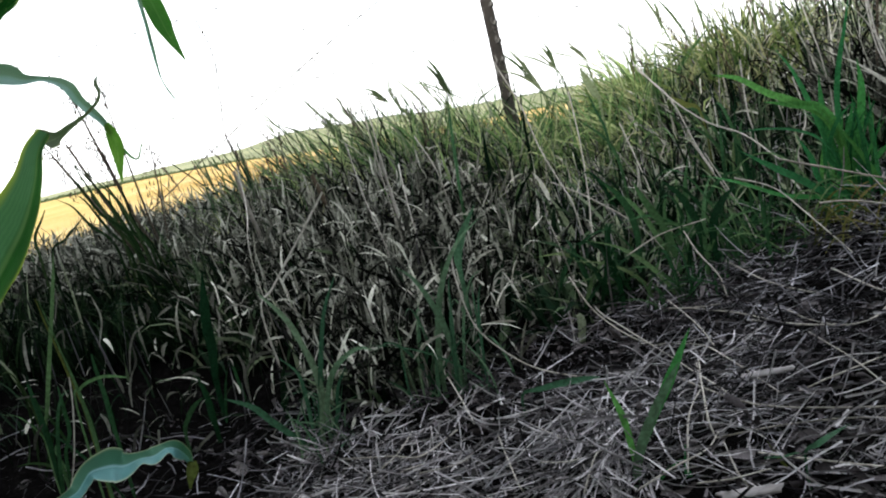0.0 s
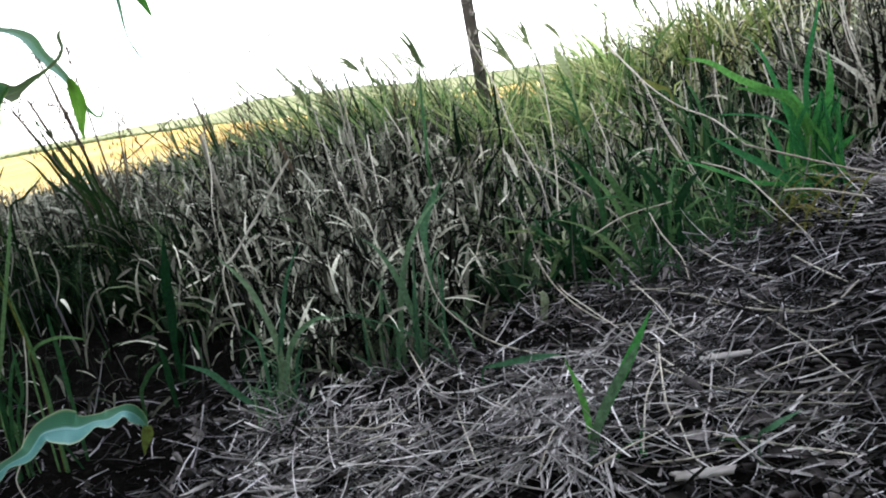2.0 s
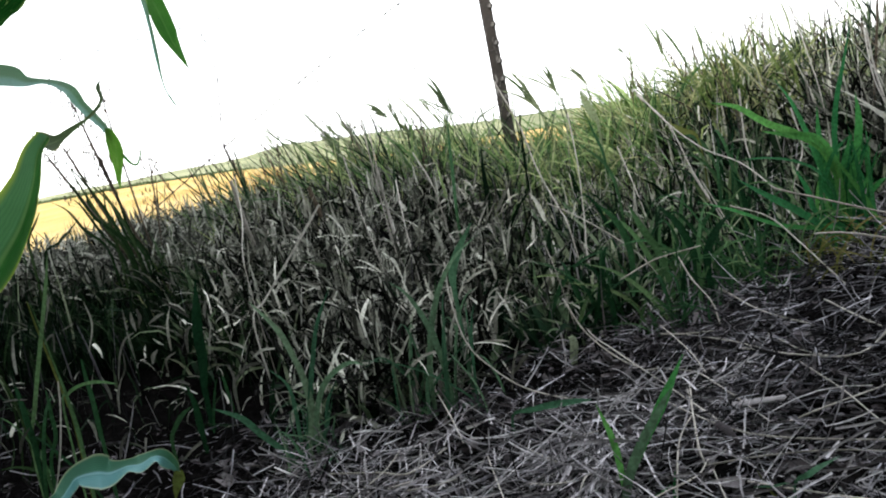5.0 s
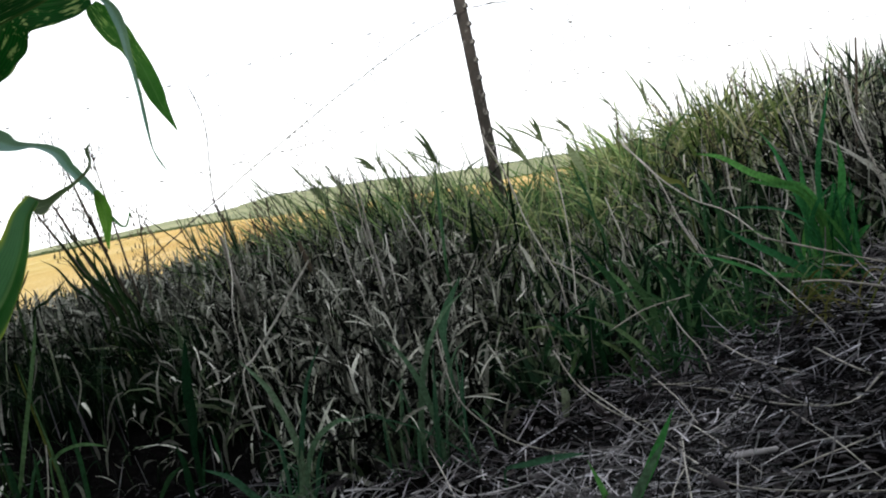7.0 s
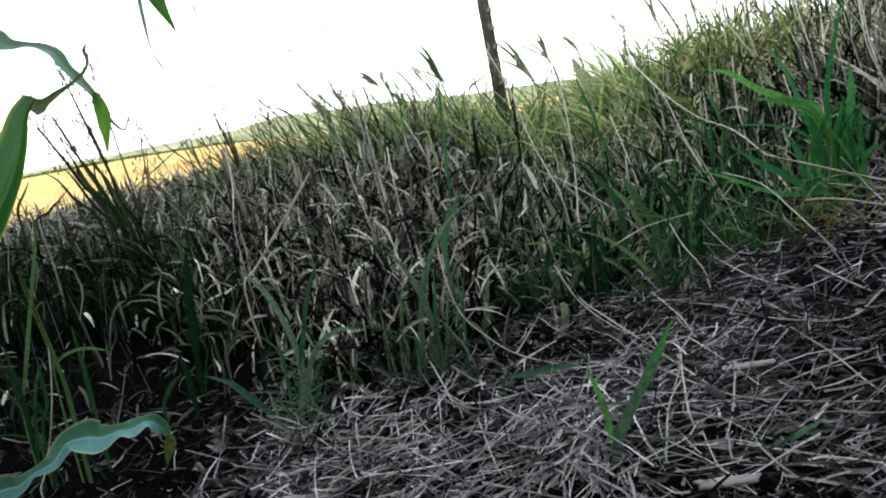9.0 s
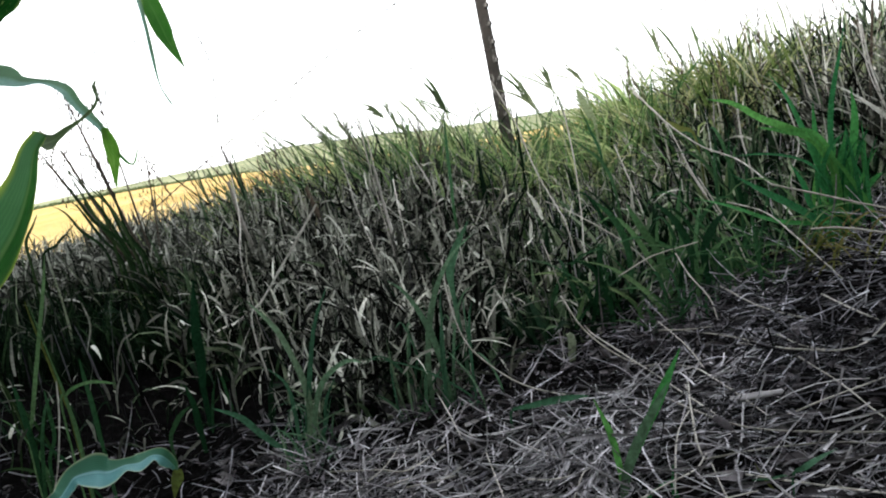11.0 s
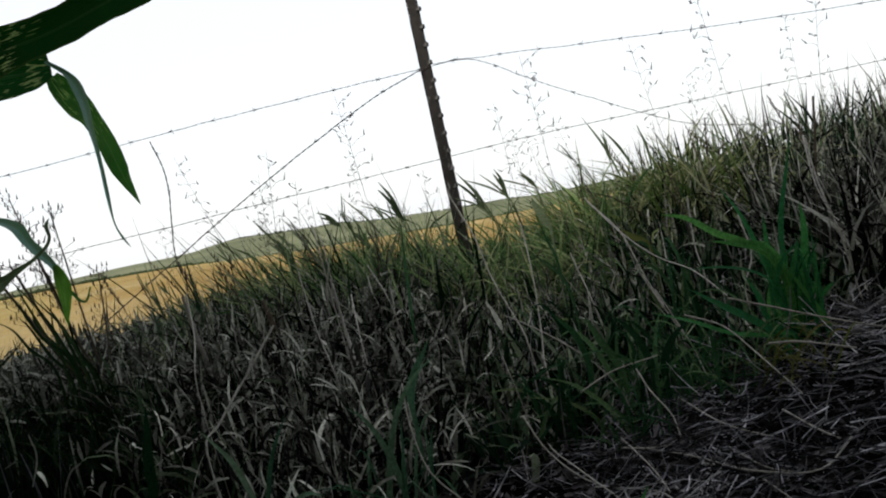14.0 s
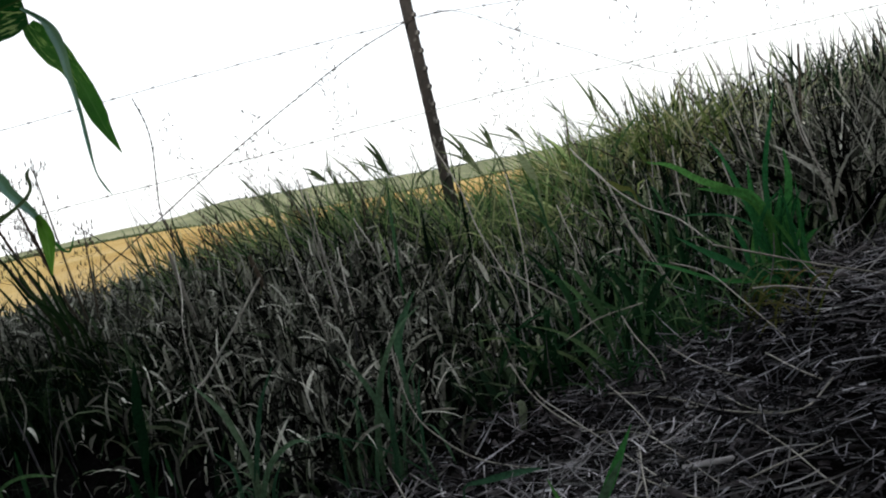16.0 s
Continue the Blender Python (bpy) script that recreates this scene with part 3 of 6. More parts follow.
# ---------------------------------------------------------------- grass
def front(x):
    """Where the standing grass begins, as seen from the bare strip."""
    return np.interp(x, [-2.2, -0.85, -0.57, -0.34, -0.14, 0.02, 0.21, 0.48, 0.69, 0.95, 2.2], [1.75, 1.72, 1.68, 1.58, 1.55, 1.70, 1.86, 1.94, 1.93, 2.0, 2.2])


def height(x, y):
    d = np.clip(y - front(x), -0.1, 3)
    low = np.interp(x, [-0.5, -0.35, 0.08, 0.24, 0.45, 0.60, 0.9, 1.2], [0.0, 0.04, 0.16, 0.32, 0.28, 0.14, 0.12, 0.06]) * smooth01((y - 2.2) / 0.35)
    return (0.15 + 0.24 * smooth01(d / 1.1)) * np.interp(x, [-1.2, -0.4, 0.2, 0.5, 1.0, 1.6], [0.66, 0.74, 0.90, 0.86, 0.90, 1.04]) * (1 - low)


def scatter(n, x0, x1, back, clump=0.0, ahead=0.06):
    """Places for n blades between the grass's edge and a line behind; clump > 0 gathers them in tufts."""
    x = rnd.uniform(x0, x1, n)
    u = rnd.random(n)
    f = front(x) - ahead
    y = f + (back - f) * u
    if clump:
        m = max(1, n // 14)
        cx = rnd.uniform(x0, x1, m)
        cf = front(cx)
        cy = cf + (back - cf) * rnd.random(m)
        k = rnd.integers(0, m, n)
        x = cx[k] + rnd.normal(0, clump, n)
        y = cy[k] + rnd.normal(0, clump, n)
    return x, y


def grass(name, label, x, y, mat, tall, width, lean, curl, spread=0.3, steps=5, fold=0.3, lift=0.0, wander=0.5, lean_to=None):
    n = len(x)
    z = ground_z(x, y) - 0.01 + lift * rnd.random(n) ** 0.5
    length = tall * np.clip(rnd.lognormal(0, spread, n), 0.5, 1.3)
    heading = rnd.uniform(0, 2 * np.pi, n)
    if lean_to is not None:
        heading = np.where(rnd.random(n) < 0.6, lean_to + rnd.normal(0, 0.7, n), heading)
    v, f, _ = strips(np.stack([x, y, z], 1), heading, length, width * rnd.lognormal(0, 0.3, n),
                     np.abs(rnd.normal(lean[0], lean[1], n)), rnd.normal(curl[0], curl[1], n), rnd.normal(0, 0.9, n), steps, fold, wander=wander)
    tagged(new(name, mesh_of(name, v, f, mat)), label, "grass", kind="stuff")


# dead, matted blades of the bank
def patchy(x, y, share):
    """Keeps a share of the places, in drifts and gaps."""
    n = np.sin(x * 5.1 + 2.0 * np.sin(y * 3.7)) * np.sin(y * 6.3 + 1.5 * np.sin(x * 4.3)) + 0.6 * np.sin(x * 13.0 + y * 9.0)
    keep = rnd.random(len(x)) < np.clip(share + 0.28 * n, 0.08, 1)
    return x[keep], y[keep]


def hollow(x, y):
    """1 inside the dark hollow at the low end of the bank, where blades are thinned and darkened for shade."""
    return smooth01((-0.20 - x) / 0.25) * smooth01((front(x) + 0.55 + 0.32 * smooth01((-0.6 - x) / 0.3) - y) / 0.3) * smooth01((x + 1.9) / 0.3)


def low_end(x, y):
    """1 on the lower face of the bank beside the maize, where shade is coloured in, 0 elsewhere."""
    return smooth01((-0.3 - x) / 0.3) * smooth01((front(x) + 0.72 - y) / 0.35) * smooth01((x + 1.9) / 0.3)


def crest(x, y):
    """1 on top of the bank below the fence, where darker blades are thinned so that it looks lit."""
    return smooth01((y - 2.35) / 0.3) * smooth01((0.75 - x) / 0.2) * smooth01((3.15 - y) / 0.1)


def foot(x, y):
    """1 at the foot of the grass beside the straw, where pale blades are thinned for shade, 0 further up the bank."""
    return smooth01((front(x) + 0.24 - y) / 0.14) * smooth01((x - 0.02) / 0.12)


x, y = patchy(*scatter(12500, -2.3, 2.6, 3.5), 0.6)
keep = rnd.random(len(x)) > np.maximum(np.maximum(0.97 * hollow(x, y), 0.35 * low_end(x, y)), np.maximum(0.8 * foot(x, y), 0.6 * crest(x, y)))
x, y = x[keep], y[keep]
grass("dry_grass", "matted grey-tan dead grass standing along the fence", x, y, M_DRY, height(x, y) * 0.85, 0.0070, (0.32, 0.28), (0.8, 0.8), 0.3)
x, y = patchy(*scatter(21000, -2.3, 2.6, 3.4, 0, 0.0), 0.6)
keep = rnd.random(len(x)) > np.maximum(np.maximum(0.95 * hollow(x, y), 0.25 * low_end(x, y)), np.maximum(0.7 * smooth01((x + 0.1) / 0.5), 0.92 * foot(x, y)))
x, y = x[keep], y[keep]
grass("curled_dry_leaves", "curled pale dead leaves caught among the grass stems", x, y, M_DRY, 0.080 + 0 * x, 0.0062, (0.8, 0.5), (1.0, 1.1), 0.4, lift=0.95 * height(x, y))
x, y = scatter(4800, -0.62, 0.02, 2.9, 0, 0.0)
keep = rnd.random(len(x)) > hollow(x, y)
x, y = x[keep], y[keep]
grass("curled_dry_leaves", "curled pale dead leaves caught among the grass stems", x, y, M_DRY, 0.085 + 0 * x, 0.0064, (0.7, 0.5), (0.7, 0.9), 0.4, lift=0.95 * height(x, y))
x = rnd.uniform(-1.25, 0.05, 6500)
y = front(x) + rnd.uniform(np.interp(x, [-0.9, -0.4, -0.2], [0.78, 0.55, 0.32]), 1.25)
grass("curled_dry_leaves", "pale matted dead leaves over the low end of the bank", x, y, M_PALE, 0.075 + 0 * x, 0.0058, (0.8, 0.5), (0.9, 1.0), 0.4, lift=1.0 * height(x, y))
x, y = rnd.uniform(-0.9, 0.1, 800), rnd.uniform(2.62, 3.0, 800)
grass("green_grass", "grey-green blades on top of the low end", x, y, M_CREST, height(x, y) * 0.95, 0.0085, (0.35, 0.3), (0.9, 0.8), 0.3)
x, y = rnd.uniform(0.95, 1.7, 700), rnd.uniform(2.05, 2.65, 700)
grass("dry_grass", "bleached dead grass on the high end of the bank", x, y, M_PALE, 0.27 + 0 * x, 0.0065, (0.35, 0.3), (1.1, 0.9), 0.3)
x, y = rnd.uniform(0.95, 1.7, 1300), rnd.uniform(2.0, 2.6, 1300)
grass("dry_grass", "pinkish grey dead grass on the high end of the bank", x, y, M_DRY, 0.30 + 0 * x, 0.0080, (0.35, 0.3), (1.1, 0.9), 0.3)
x, y = scatter(17000, -2.3, 2.6, 3.5, 0.03)
keep = rnd.random(len(x)) < (0.52 + 0.48 * smooth01((x + 0.15) / 0.6)) * (1 - np.maximum(np.maximum(0.95 * hollow(x, y), 0.65 * low_end(x, y)), 0.6 * crest(x, y)))
x, y = x[keep], y[keep]
grass("green_grass", "dull green grass blades among the dead ones", x, y, M_GREEN, height(x, y) * 1.02, 0.0118, (0.30, 0.26), (1.1, 0.9), 0.25)
# shade of the hollow and low end, put into the blades' colour
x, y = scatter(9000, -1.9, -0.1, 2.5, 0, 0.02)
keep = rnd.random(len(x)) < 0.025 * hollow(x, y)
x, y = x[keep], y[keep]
grass("green_grass", "shade-toned green grass in the hollow beside the maize", x, y, M_SHADE, 0.15 + 0 * x, 0.0038, (0.35, 0.3), (0.7, 0.7), 0.35)
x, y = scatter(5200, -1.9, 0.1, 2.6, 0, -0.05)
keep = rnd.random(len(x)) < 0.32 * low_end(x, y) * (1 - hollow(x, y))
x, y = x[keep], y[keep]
grass("green_grass", "grass toned dark for shade at the low end of the bank", x, y, M_SHADE, height(x, y) * 0.95, 0.0065, (0.2, 0.2), (0.6, 0.6), 0.3)
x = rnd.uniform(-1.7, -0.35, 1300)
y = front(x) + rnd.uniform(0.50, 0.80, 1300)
grass("green_grass", "grass stems toned dark for shade behind the hollow", x, y, M_SHADE, height(x, y) * 0.85, 0.0095, (0.25, 0.2), (0.6, 0.6), 0.3)
x, y = scatter(6000, -1.9, -0.1, 2.5, 0, 0.1)
keep = rnd.random(len(x)) < 0.10 * hollow(x, y)
x, y = x[keep], y[keep]
grass("curled_dry_leaves", "small curled dead leaves on the floor of the hollow", x, y, M_DRY, 0.05 + 0 * x, 0.0034, (1.0, 0.4), (1.0, 1.0), 0.4, lift=0.08)
# the bank goes on, more coarsely, to both sides
for xa, xb in ((-5.0, -2.25), (2.55, 5.0)):
    x, y = scatter(5200, xa, xb, 3.6)
    grass("dry_grass", "matted grey-tan dead grass standing along the fence", x, y, M_DRY, height(x, y) * 0.85, 0.009, (0.2, 0.2), (0.7, 0.6), 0.3)
    x, y = scatter(3600, xa, xb, 3.6, 0.035)
    grass("green_grass", "dull green grass blades among the dead ones", x, y, M_GREEN, height(x, y), 0.010, (0.2, 0.16), (0.6, 0.5), 0.25)
x, y = scatter(520, -2.3, 2.6, 3.4)
grass("dry_stems", "thin upright straw-coloured grass stems", x, y, M_STRAW, height(x, y) * 1.15, 0.0032, (0.22, 0.2), (0.2, 0.3), 0.2, 4, 0.8, 0.0, 0.15)
x, y = scatter(1100, 0.1, 2.4, 3.1)
grass("dry_stems", "bleached grass stems leaning and crossing in the bank", x, y, M_BLEACH, height(x, y) * 1.0, 0.0040, (0.45, 0.35), (0.35, 0.5), 0.3, 4, 0.8, 0.0, 0.2)
x, y = scatter(420, -1.3, 2.6, 3.2)
keep = y > 2.2
x, y = x[keep], y[keep]
grass("tall_blades", "scattered taller green blades above the bank", x, y, M_GREEN, height(x, y) * 1.35, 0.007, (0.12, 0.1), (0.35, 0.3), 0.15)
x, y = scatter(170, 0.2, 2.4, 3.0)
keep = (y > 2.15) & (x > 0.75)
x, y = x[keep], y[keep]
grass("tall_stems", "thin dark stems standing out above the bank", x, y, M_SEED, height(x, y) * 1.35, 0.0042, (0.22, 0.18), (0.5, 0.5), 0.3)
x, y = scatter(500, 0.2, 2.4, 3.0)
keep = (y > 2.15) & (x > 0.6)
x, y = x[keep], y[keep]
grass("tall_stems", "pale dry blades standing out above the bank", x, y, M_DRY, height(x, y) * 1.25, 0.0070, (0.2, 0.2), (0.9, 0.8), 0.3)
x, y = rnd.normal(0.92, 0.15, 1200), rnd.normal(2.95, 0.14, 1200)
grass("arching_grass", "yellow-green grass arching over on top of the bank", x, y, M_SUNNY, 0.42 - 0.35 * np.abs(x - 0.92), 0.0080, (0.25, 0.2), (1.8, 0.7), 0.25, wander=0.9)
x, y = rnd.uniform(-4.5, 4.5, 5200), rnd.uniform(3.2, 4.9, 5200)
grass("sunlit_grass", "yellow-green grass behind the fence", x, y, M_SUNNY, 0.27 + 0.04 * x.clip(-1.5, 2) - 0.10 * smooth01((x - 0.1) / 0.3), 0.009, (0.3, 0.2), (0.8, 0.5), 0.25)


x, y = rnd.uniform(-1.3, 0.75, 4200), rnd.uniform(2.9, 3.35, 4200)
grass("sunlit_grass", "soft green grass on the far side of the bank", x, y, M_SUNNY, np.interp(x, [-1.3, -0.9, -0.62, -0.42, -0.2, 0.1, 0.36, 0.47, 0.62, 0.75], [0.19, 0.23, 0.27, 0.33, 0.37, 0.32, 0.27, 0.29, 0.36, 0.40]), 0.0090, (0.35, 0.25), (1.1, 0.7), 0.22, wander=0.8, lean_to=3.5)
x, y = rnd.uniform(-1.2, 0.7, 2300), rnd.uniform(2.75, 3.15, 2300)
grass("green_grass", "green grass on the crest of the bank, toned as lit", x, y, M_CREST, np.interp(x, [-1.2, -0.9, -0.6, -0.4, -0.2, 0.1, 0.36, 0.47, 0.62, 0.7], [0.18, 0.21, 0.27, 0.34, 0.38, 0.33, 0.27, 0.30, 0.36, 0.38]), 0.0095, (0.35, 0.25), (1.2, 0.8), 0.25, wander=0.8, lean_to=3.5)


def build_straw(name, label, n, size, thick, lift, x0, x1, y0, y1, way=-0.3, share=0.08, mat=M_STRAW, steps=3, curl=0.3, rise=0.38):
    """Loose stalks lying on the ground, a mat of them."""
    x = rnd.uniform(x0, x1, n)
    y = rnd.uniform(y0, y1, n)
    drift = np.sin(x * 6.1 + 1.2 * np.sin(y * 8.3)) * np.sin(y * 9.7 + 1.6 * np.sin(x * 5.3 + 0.6))
    keep = (y < front(x) + 0.08) & (rnd.random(n) < np.clip(0.60 + 0.42 * drift - 0.22 * smooth01((x - 0.25) / 0.3) - 0.8 * smooth01((-0.36 - x) / 0.30), 0.16 - 0.09 * smooth01((-0.36 - x) / 0.30), 1))
    x, y = x[keep], y[keep]
    n = len(x)
    z = ground_z(x, y) + lift * rnd.random(n) ** 1.5
    length = size * np.clip(rnd.lognormal(0, 0.5, n), 0.3, 2.2)
    heading = np.where(rnd.random(n) < share, rnd.normal(way, 0.4, n), rnd.uniform(0, 2 * np.pi, n))
    v, f, _ = strips(np.stack([x, y, z], 1), heading, length, thick * rnd.lognormal(0, 0.35, n), np.pi / 2 - np.where(rnd.random(n) < rise, np.clip(np.abs(rnd.normal(0, 0.5, n)), 0, 0.75), rnd.normal(0, 0.14, n)), rnd.normal(0, curl, n),
                     rnd.uniform(0, 3, n), steps, 0.6, shape=lambda s: np.full_like(s, 1.0), wander=0.28)
    tagged(new(name, mesh_of(name, v, f, mat)), label, "straw", kind="stuff")


build_straw("straw_litter", "pale weathered straw matted over the dark soil", 21000, 0.050, 0.0019, 0.036, -1.9, 1.9, 0.55, 2.25, rise=0.45)
build_straw("chaff", "fine crumbs of straw and chaff on the soil", 46000, 0.026, 0.0016, 0.026, -1.5, 1.6, 0.7, 2.25, 0, 0.0, M_STRAW, 2, 0.9, rise=0.4)
build_straw("straw_litter", "sparser straw on the soil along the maize", 9000, 0.07, 0.0028, 0.03, -5.0, 5.0, -0.4, 2.2, rise=0.15)
for xa, xb in ((-5.0, -1.6), (1.55, 5.0)):
    build_straw("straw_litter", "weathered straw matted over the soil beside the maize", 9000, 0.065, 0.0026, 0.03, xa, xb, 0.3, 2.2, rise=0.2)
build_straw("straw_litter", "longer loose straw stalks lying over the litter", 700, 0.12, 0.0026, 0.045, -1.9, 1.9, 0.55, 2.25, -0.2, 0.15, M_STRAW, 5, 0.35, rise=0.0)
build_straw("straw_litter", "fine dark straw along the foot of the grass", 7000, 0.06, 0.0017, 0.04, 0.3, 1.5, 1.15, 2.2, 0.2, 0.1, M_STRAW, 4, 0.5, rise=0.25)
build_straw("straw_litter", "loose straw over the rise beside the grass", 4000, 0.075, 0.0022, 0.04, 0.45, 1.5, 1.2, 2.1, -0.15, 0.25, M_STRAW, 4, 0.4, rise=0.1)
build_straw("leaf_scraps", "brown scraps of old maize leaf on the soil", 14000, 0.026, 0.0080, 0.022, -0.9, 1.5, 0.7, 2.2, 0, 0.0, M_FLAKE, 3, 0.9, rise=0.1)
build_straw("straw_litter", "bleached straw drift on the bare strip", 1900, 0.060, 0.0020, 0.050, -0.35, 0.40, 0.9, 1.45, 0.3, 0.1, M_BLEACH, 4, 0.5, rise=0.35)
build_straw("straw_litter", "bleached straw at the foot of the high end", 1500, 0.080, 0.0020, 0.050, 0.70, 1.35, 1.55, 2.12, 0.1, 0.2, M_BLEACH, 4, 0.5, rise=0.3)
build_straw("straw_litter", "bundle of bleached straw lying side by side", 700, 0.11, 0.0023, 0.040, 0.05, 0.145, 0.96, 1.32, -1.85, 0.85, M_BLEACH, 4, 0.4, 0.06)


# ---------------------------------------------------------------- plants that stand out
def leafy(name, label, category, base, leaves, mat, group="", lift=True):
    """A plant made of single long leaves. leaves: (places along the leaf, width, label)."""
    base = np.array([base[0], base[1], float(ground_z(base[0], base[1]))])
    plant = tagged(new(name), label, category, group)
    plant.location = base
    for points, width, face, note in leaves:
        points = [np.asarray(p, float) for p in points]
        foot = points[0].copy()
        foot[2] = float(ground_z(foot[0], foot[1])) - 0.01
        if len(foot) == 4 and points[0][2] > foot[2] + 0.02:
            points = [foot, *points]
        v, f, uv = ribbon([p - np.append(base, 0)[:len(p)] for p in points], width, face, taper=(0.7, 1, 0.0), columns=2, steps=4, fold=0.35, turn=(rnd.normal(0, 10), rnd.normal(0, 25)))
        child("leaf", mesh_of("leaf", v, f, mat, uv=uv), plant, note)
    return plant


def arch(base, tip, droop=0.3, spread=0.02):
    """Places along a leaf that rises from its foot, leans out and lets its tip sink."""
    b, t = np.asarray(base, float), np.asarray(tip, float)
    b = b + np.array([rnd.normal(0, spread), rnd.normal(0, spread), 0])
    d = t - b
    bend = rnd.uniform(1.05, 1.8)
    sway = rnd.normal(0, 0.03, 2) * np.linalg.norm(d)
    out = []
    for q in (0.0, 0.25, 0.5, 0.75, 1.0):
        up = q + droop * math.sin(q * math.pi) * (0.6 + 0.8 * q)
        out.append(b + np.array([d[0] * q ** bend + sway[0] * math.sin(q * 4), d[1] * q ** bend + sway[1] * math.sin(q * 4), d[2] * up]))
    return out


def tuft(name, label, base, count, reach, tall, width, mat, group="green grass clumps", extra=(), rise=0.22, drawn=()):
    b = np.array([base[0], base[1], float(ground_z(base[0], base[1])) - 0.01])
    leaves = []
    for i in range(count):
        a = rnd.uniform(0, 2 * math.pi)
        r = reach * rnd.random() ** 0.5
        t = b + np.array([r * math.cos(a), 0.6 * r * math.sin(a), tall * rnd.uniform(0.5, 1.0) * (rnd.uniform(0.15, 0.6) if rnd.random() < 0.25 else 1)])
        leaves.append((arch(b, t, rise * rnd.uniform(0.0, 1.8), 0.22 * reach + 0.012), width * rnd.uniform(0.6, 1.2), (math.cos(a) * 0.3 + 0.1, -0.8, 0.6), ""))
    for t, w in extra:
        leaves.append((arch(b, t, 0.15), w, (0, -0.7, 0.7), ""))
    for points in drawn:
        leaves.append((points, 0, (0.15, -0.9, 0.4), ""))
    return leafy(name, label, "grass", base, leaves, mat, group)


tuft("grass_clump", "bright green broad-bladed grass clump at the edge of the bare strip", (0.79, 1.91), 44, 0.10, 0.27, 0.010, M_LUSH, rise=0.08,
     drawn=[
            [(0.770, 1.900, 0.143, 0.010), (0.761, 1.896, 0.169, 0.015), (0.741, 1.892, 0.244, 0.017), (0.717, 1.888, 0.331, 0.017), (0.692, 1.884, 0.406, 0.013), (0.662, 1.880, 0.463, 0.001)],
            [(0.776, 1.900, 0.166, 0.009), (0.771, 1.890, 0.221, 0.013), (0.739, 1.880, 0.304, 0.017), (0.683, 1.870, 0.346, 0.017), (0.627, 1.860, 0.378, 0.014), (0.573, 1.850, 0.419, 0.010), (0.522, 1.840, 0.437, 0.001)],
            [(0.772, 1.900, 0.154, 0.010), (0.770, 1.892, 0.203, 0.017), (0.760, 1.884, 0.276, 0.020), (0.729, 1.876, 0.325, 0.019), (0.682, 1.868, 0.341, 0.014), (0.619, 1.860, 0.362, 0.001)],
            [(0.782, 1.920, 0.163, 0.009), (0.778, 1.920, 0.235, 0.014), (0.784, 1.920, 0.330, 0.015), (0.798, 1.920, 0.398, 0.014), (0.820, 1.920, 0.464, 0.010), (0.845, 1.920, 0.541, 0.001)],
            [(0.789, 1.900, 0.151, 0.010), (0.795, 1.900, 0.210, 0.015), (0.817, 1.900, 0.288, 0.017), (0.828, 1.900, 0.345, 0.015), (0.829, 1.900, 0.403, 0.001)],
            [(0.756, 1.880, 0.166, 0.006), (0.746, 1.872, 0.221, 0.010), (0.715, 1.864, 0.265, 0.011), (0.670, 1.856, 0.292, 0.010), (0.612, 1.848, 0.309, 0.008), (0.551, 1.840, 0.317, 0.001)],
            [(0.785, 1.920, 0.144, 0.009), (0.778, 1.920, 0.175, 0.012), (0.759, 1.920, 0.251, 0.014), (0.753, 1.920, 0.324, 0.012), (0.757, 1.920, 0.388, 0.001)],
            [(0.752, 1.860, 0.139, 0.010), (0.701, 1.840, 0.160, 0.018), (0.643, 1.820, 0.203, 0.021), (0.585, 1.800, 0.244, 0.017), (0.528, 1.780, 0.290, 0.001)],
            [(0.743, 1.850, 0.142, 0.008), (0.673, 1.828, 0.158, 0.013), (0.600, 1.805, 0.181, 0.014), (0.521, 1.782, 0.225, 0.012), (0.445, 1.760, 0.261, 0.001)],
            [(0.825, 1.920, 0.130, 0.010), (0.840, 1.920, 0.188, 0.014), (0.844, 1.920, 0.253, 0.012), (0.837, 1.920, 0.296, 0.001)],
            [(0.783, 1.900, 0.146, 0.009), (0.767, 1.900, 0.215, 0.013), (0.791, 1.900, 0.270, 0.012), (0.809, 1.900, 0.325, 0.001)],
            [(0.806, 1.900, 0.142, 0.009), (0.821, 1.900, 0.181, 0.012), (0.853, 1.900, 0.211, 0.010), (0.871, 1.900, 0.219, 0.001)],
            [(0.761, 1.880, 0.153, 0.006), (0.744, 1.875, 0.198, 0.010), (0.729, 1.870, 0.230, 0.010), (0.754, 1.865, 0.290, 0.008), (0.791, 1.860, 0.323, 0.001)],
            [(0.749, 1.880, 0.137, 0.006), (0.706, 1.873, 0.182, 0.012), (0.694, 1.867, 0.231, 0.012), (0.670, 1.860, 0.283, 0.001)]])
tuft("grass_clump", "dark green broad-bladed grass clump in front of the bank", (0.46, 1.92), 34, 0.20, 0.20, 0.0100, M_FRESH)
tuft("grass_clump", "dark green broad-bladed grass clump in front of the bank", (0.24, 1.86), 26, 0.15, 0.20, 0.010, M_TUFT)
tuft("grass_clump", "low green grass arching onto the bare strip", (0.58, 1.86), 30, 0.16, 0.12, 0.006, M_FRESH, rise=0.5)
tuft("grass_clump", "thin green grass arching low over the straw", (0.60, 1.88), 44, 0.30, 0.11, 0.0042, M_FRESH, rise=0.9)
tuft("grass_clump", "low green grass arching onto the bare strip", (0.36, 1.80), 26, 0.15, 0.10, 0.006, M_TUFT, rise=0.5)
tuft("grass_clump", "low yellowing grass arching onto the bare strip", (0.72, 1.80), 26, 0.17, 0.08, 0.0045, M_SUNNY_LEAF, rise=0.6)
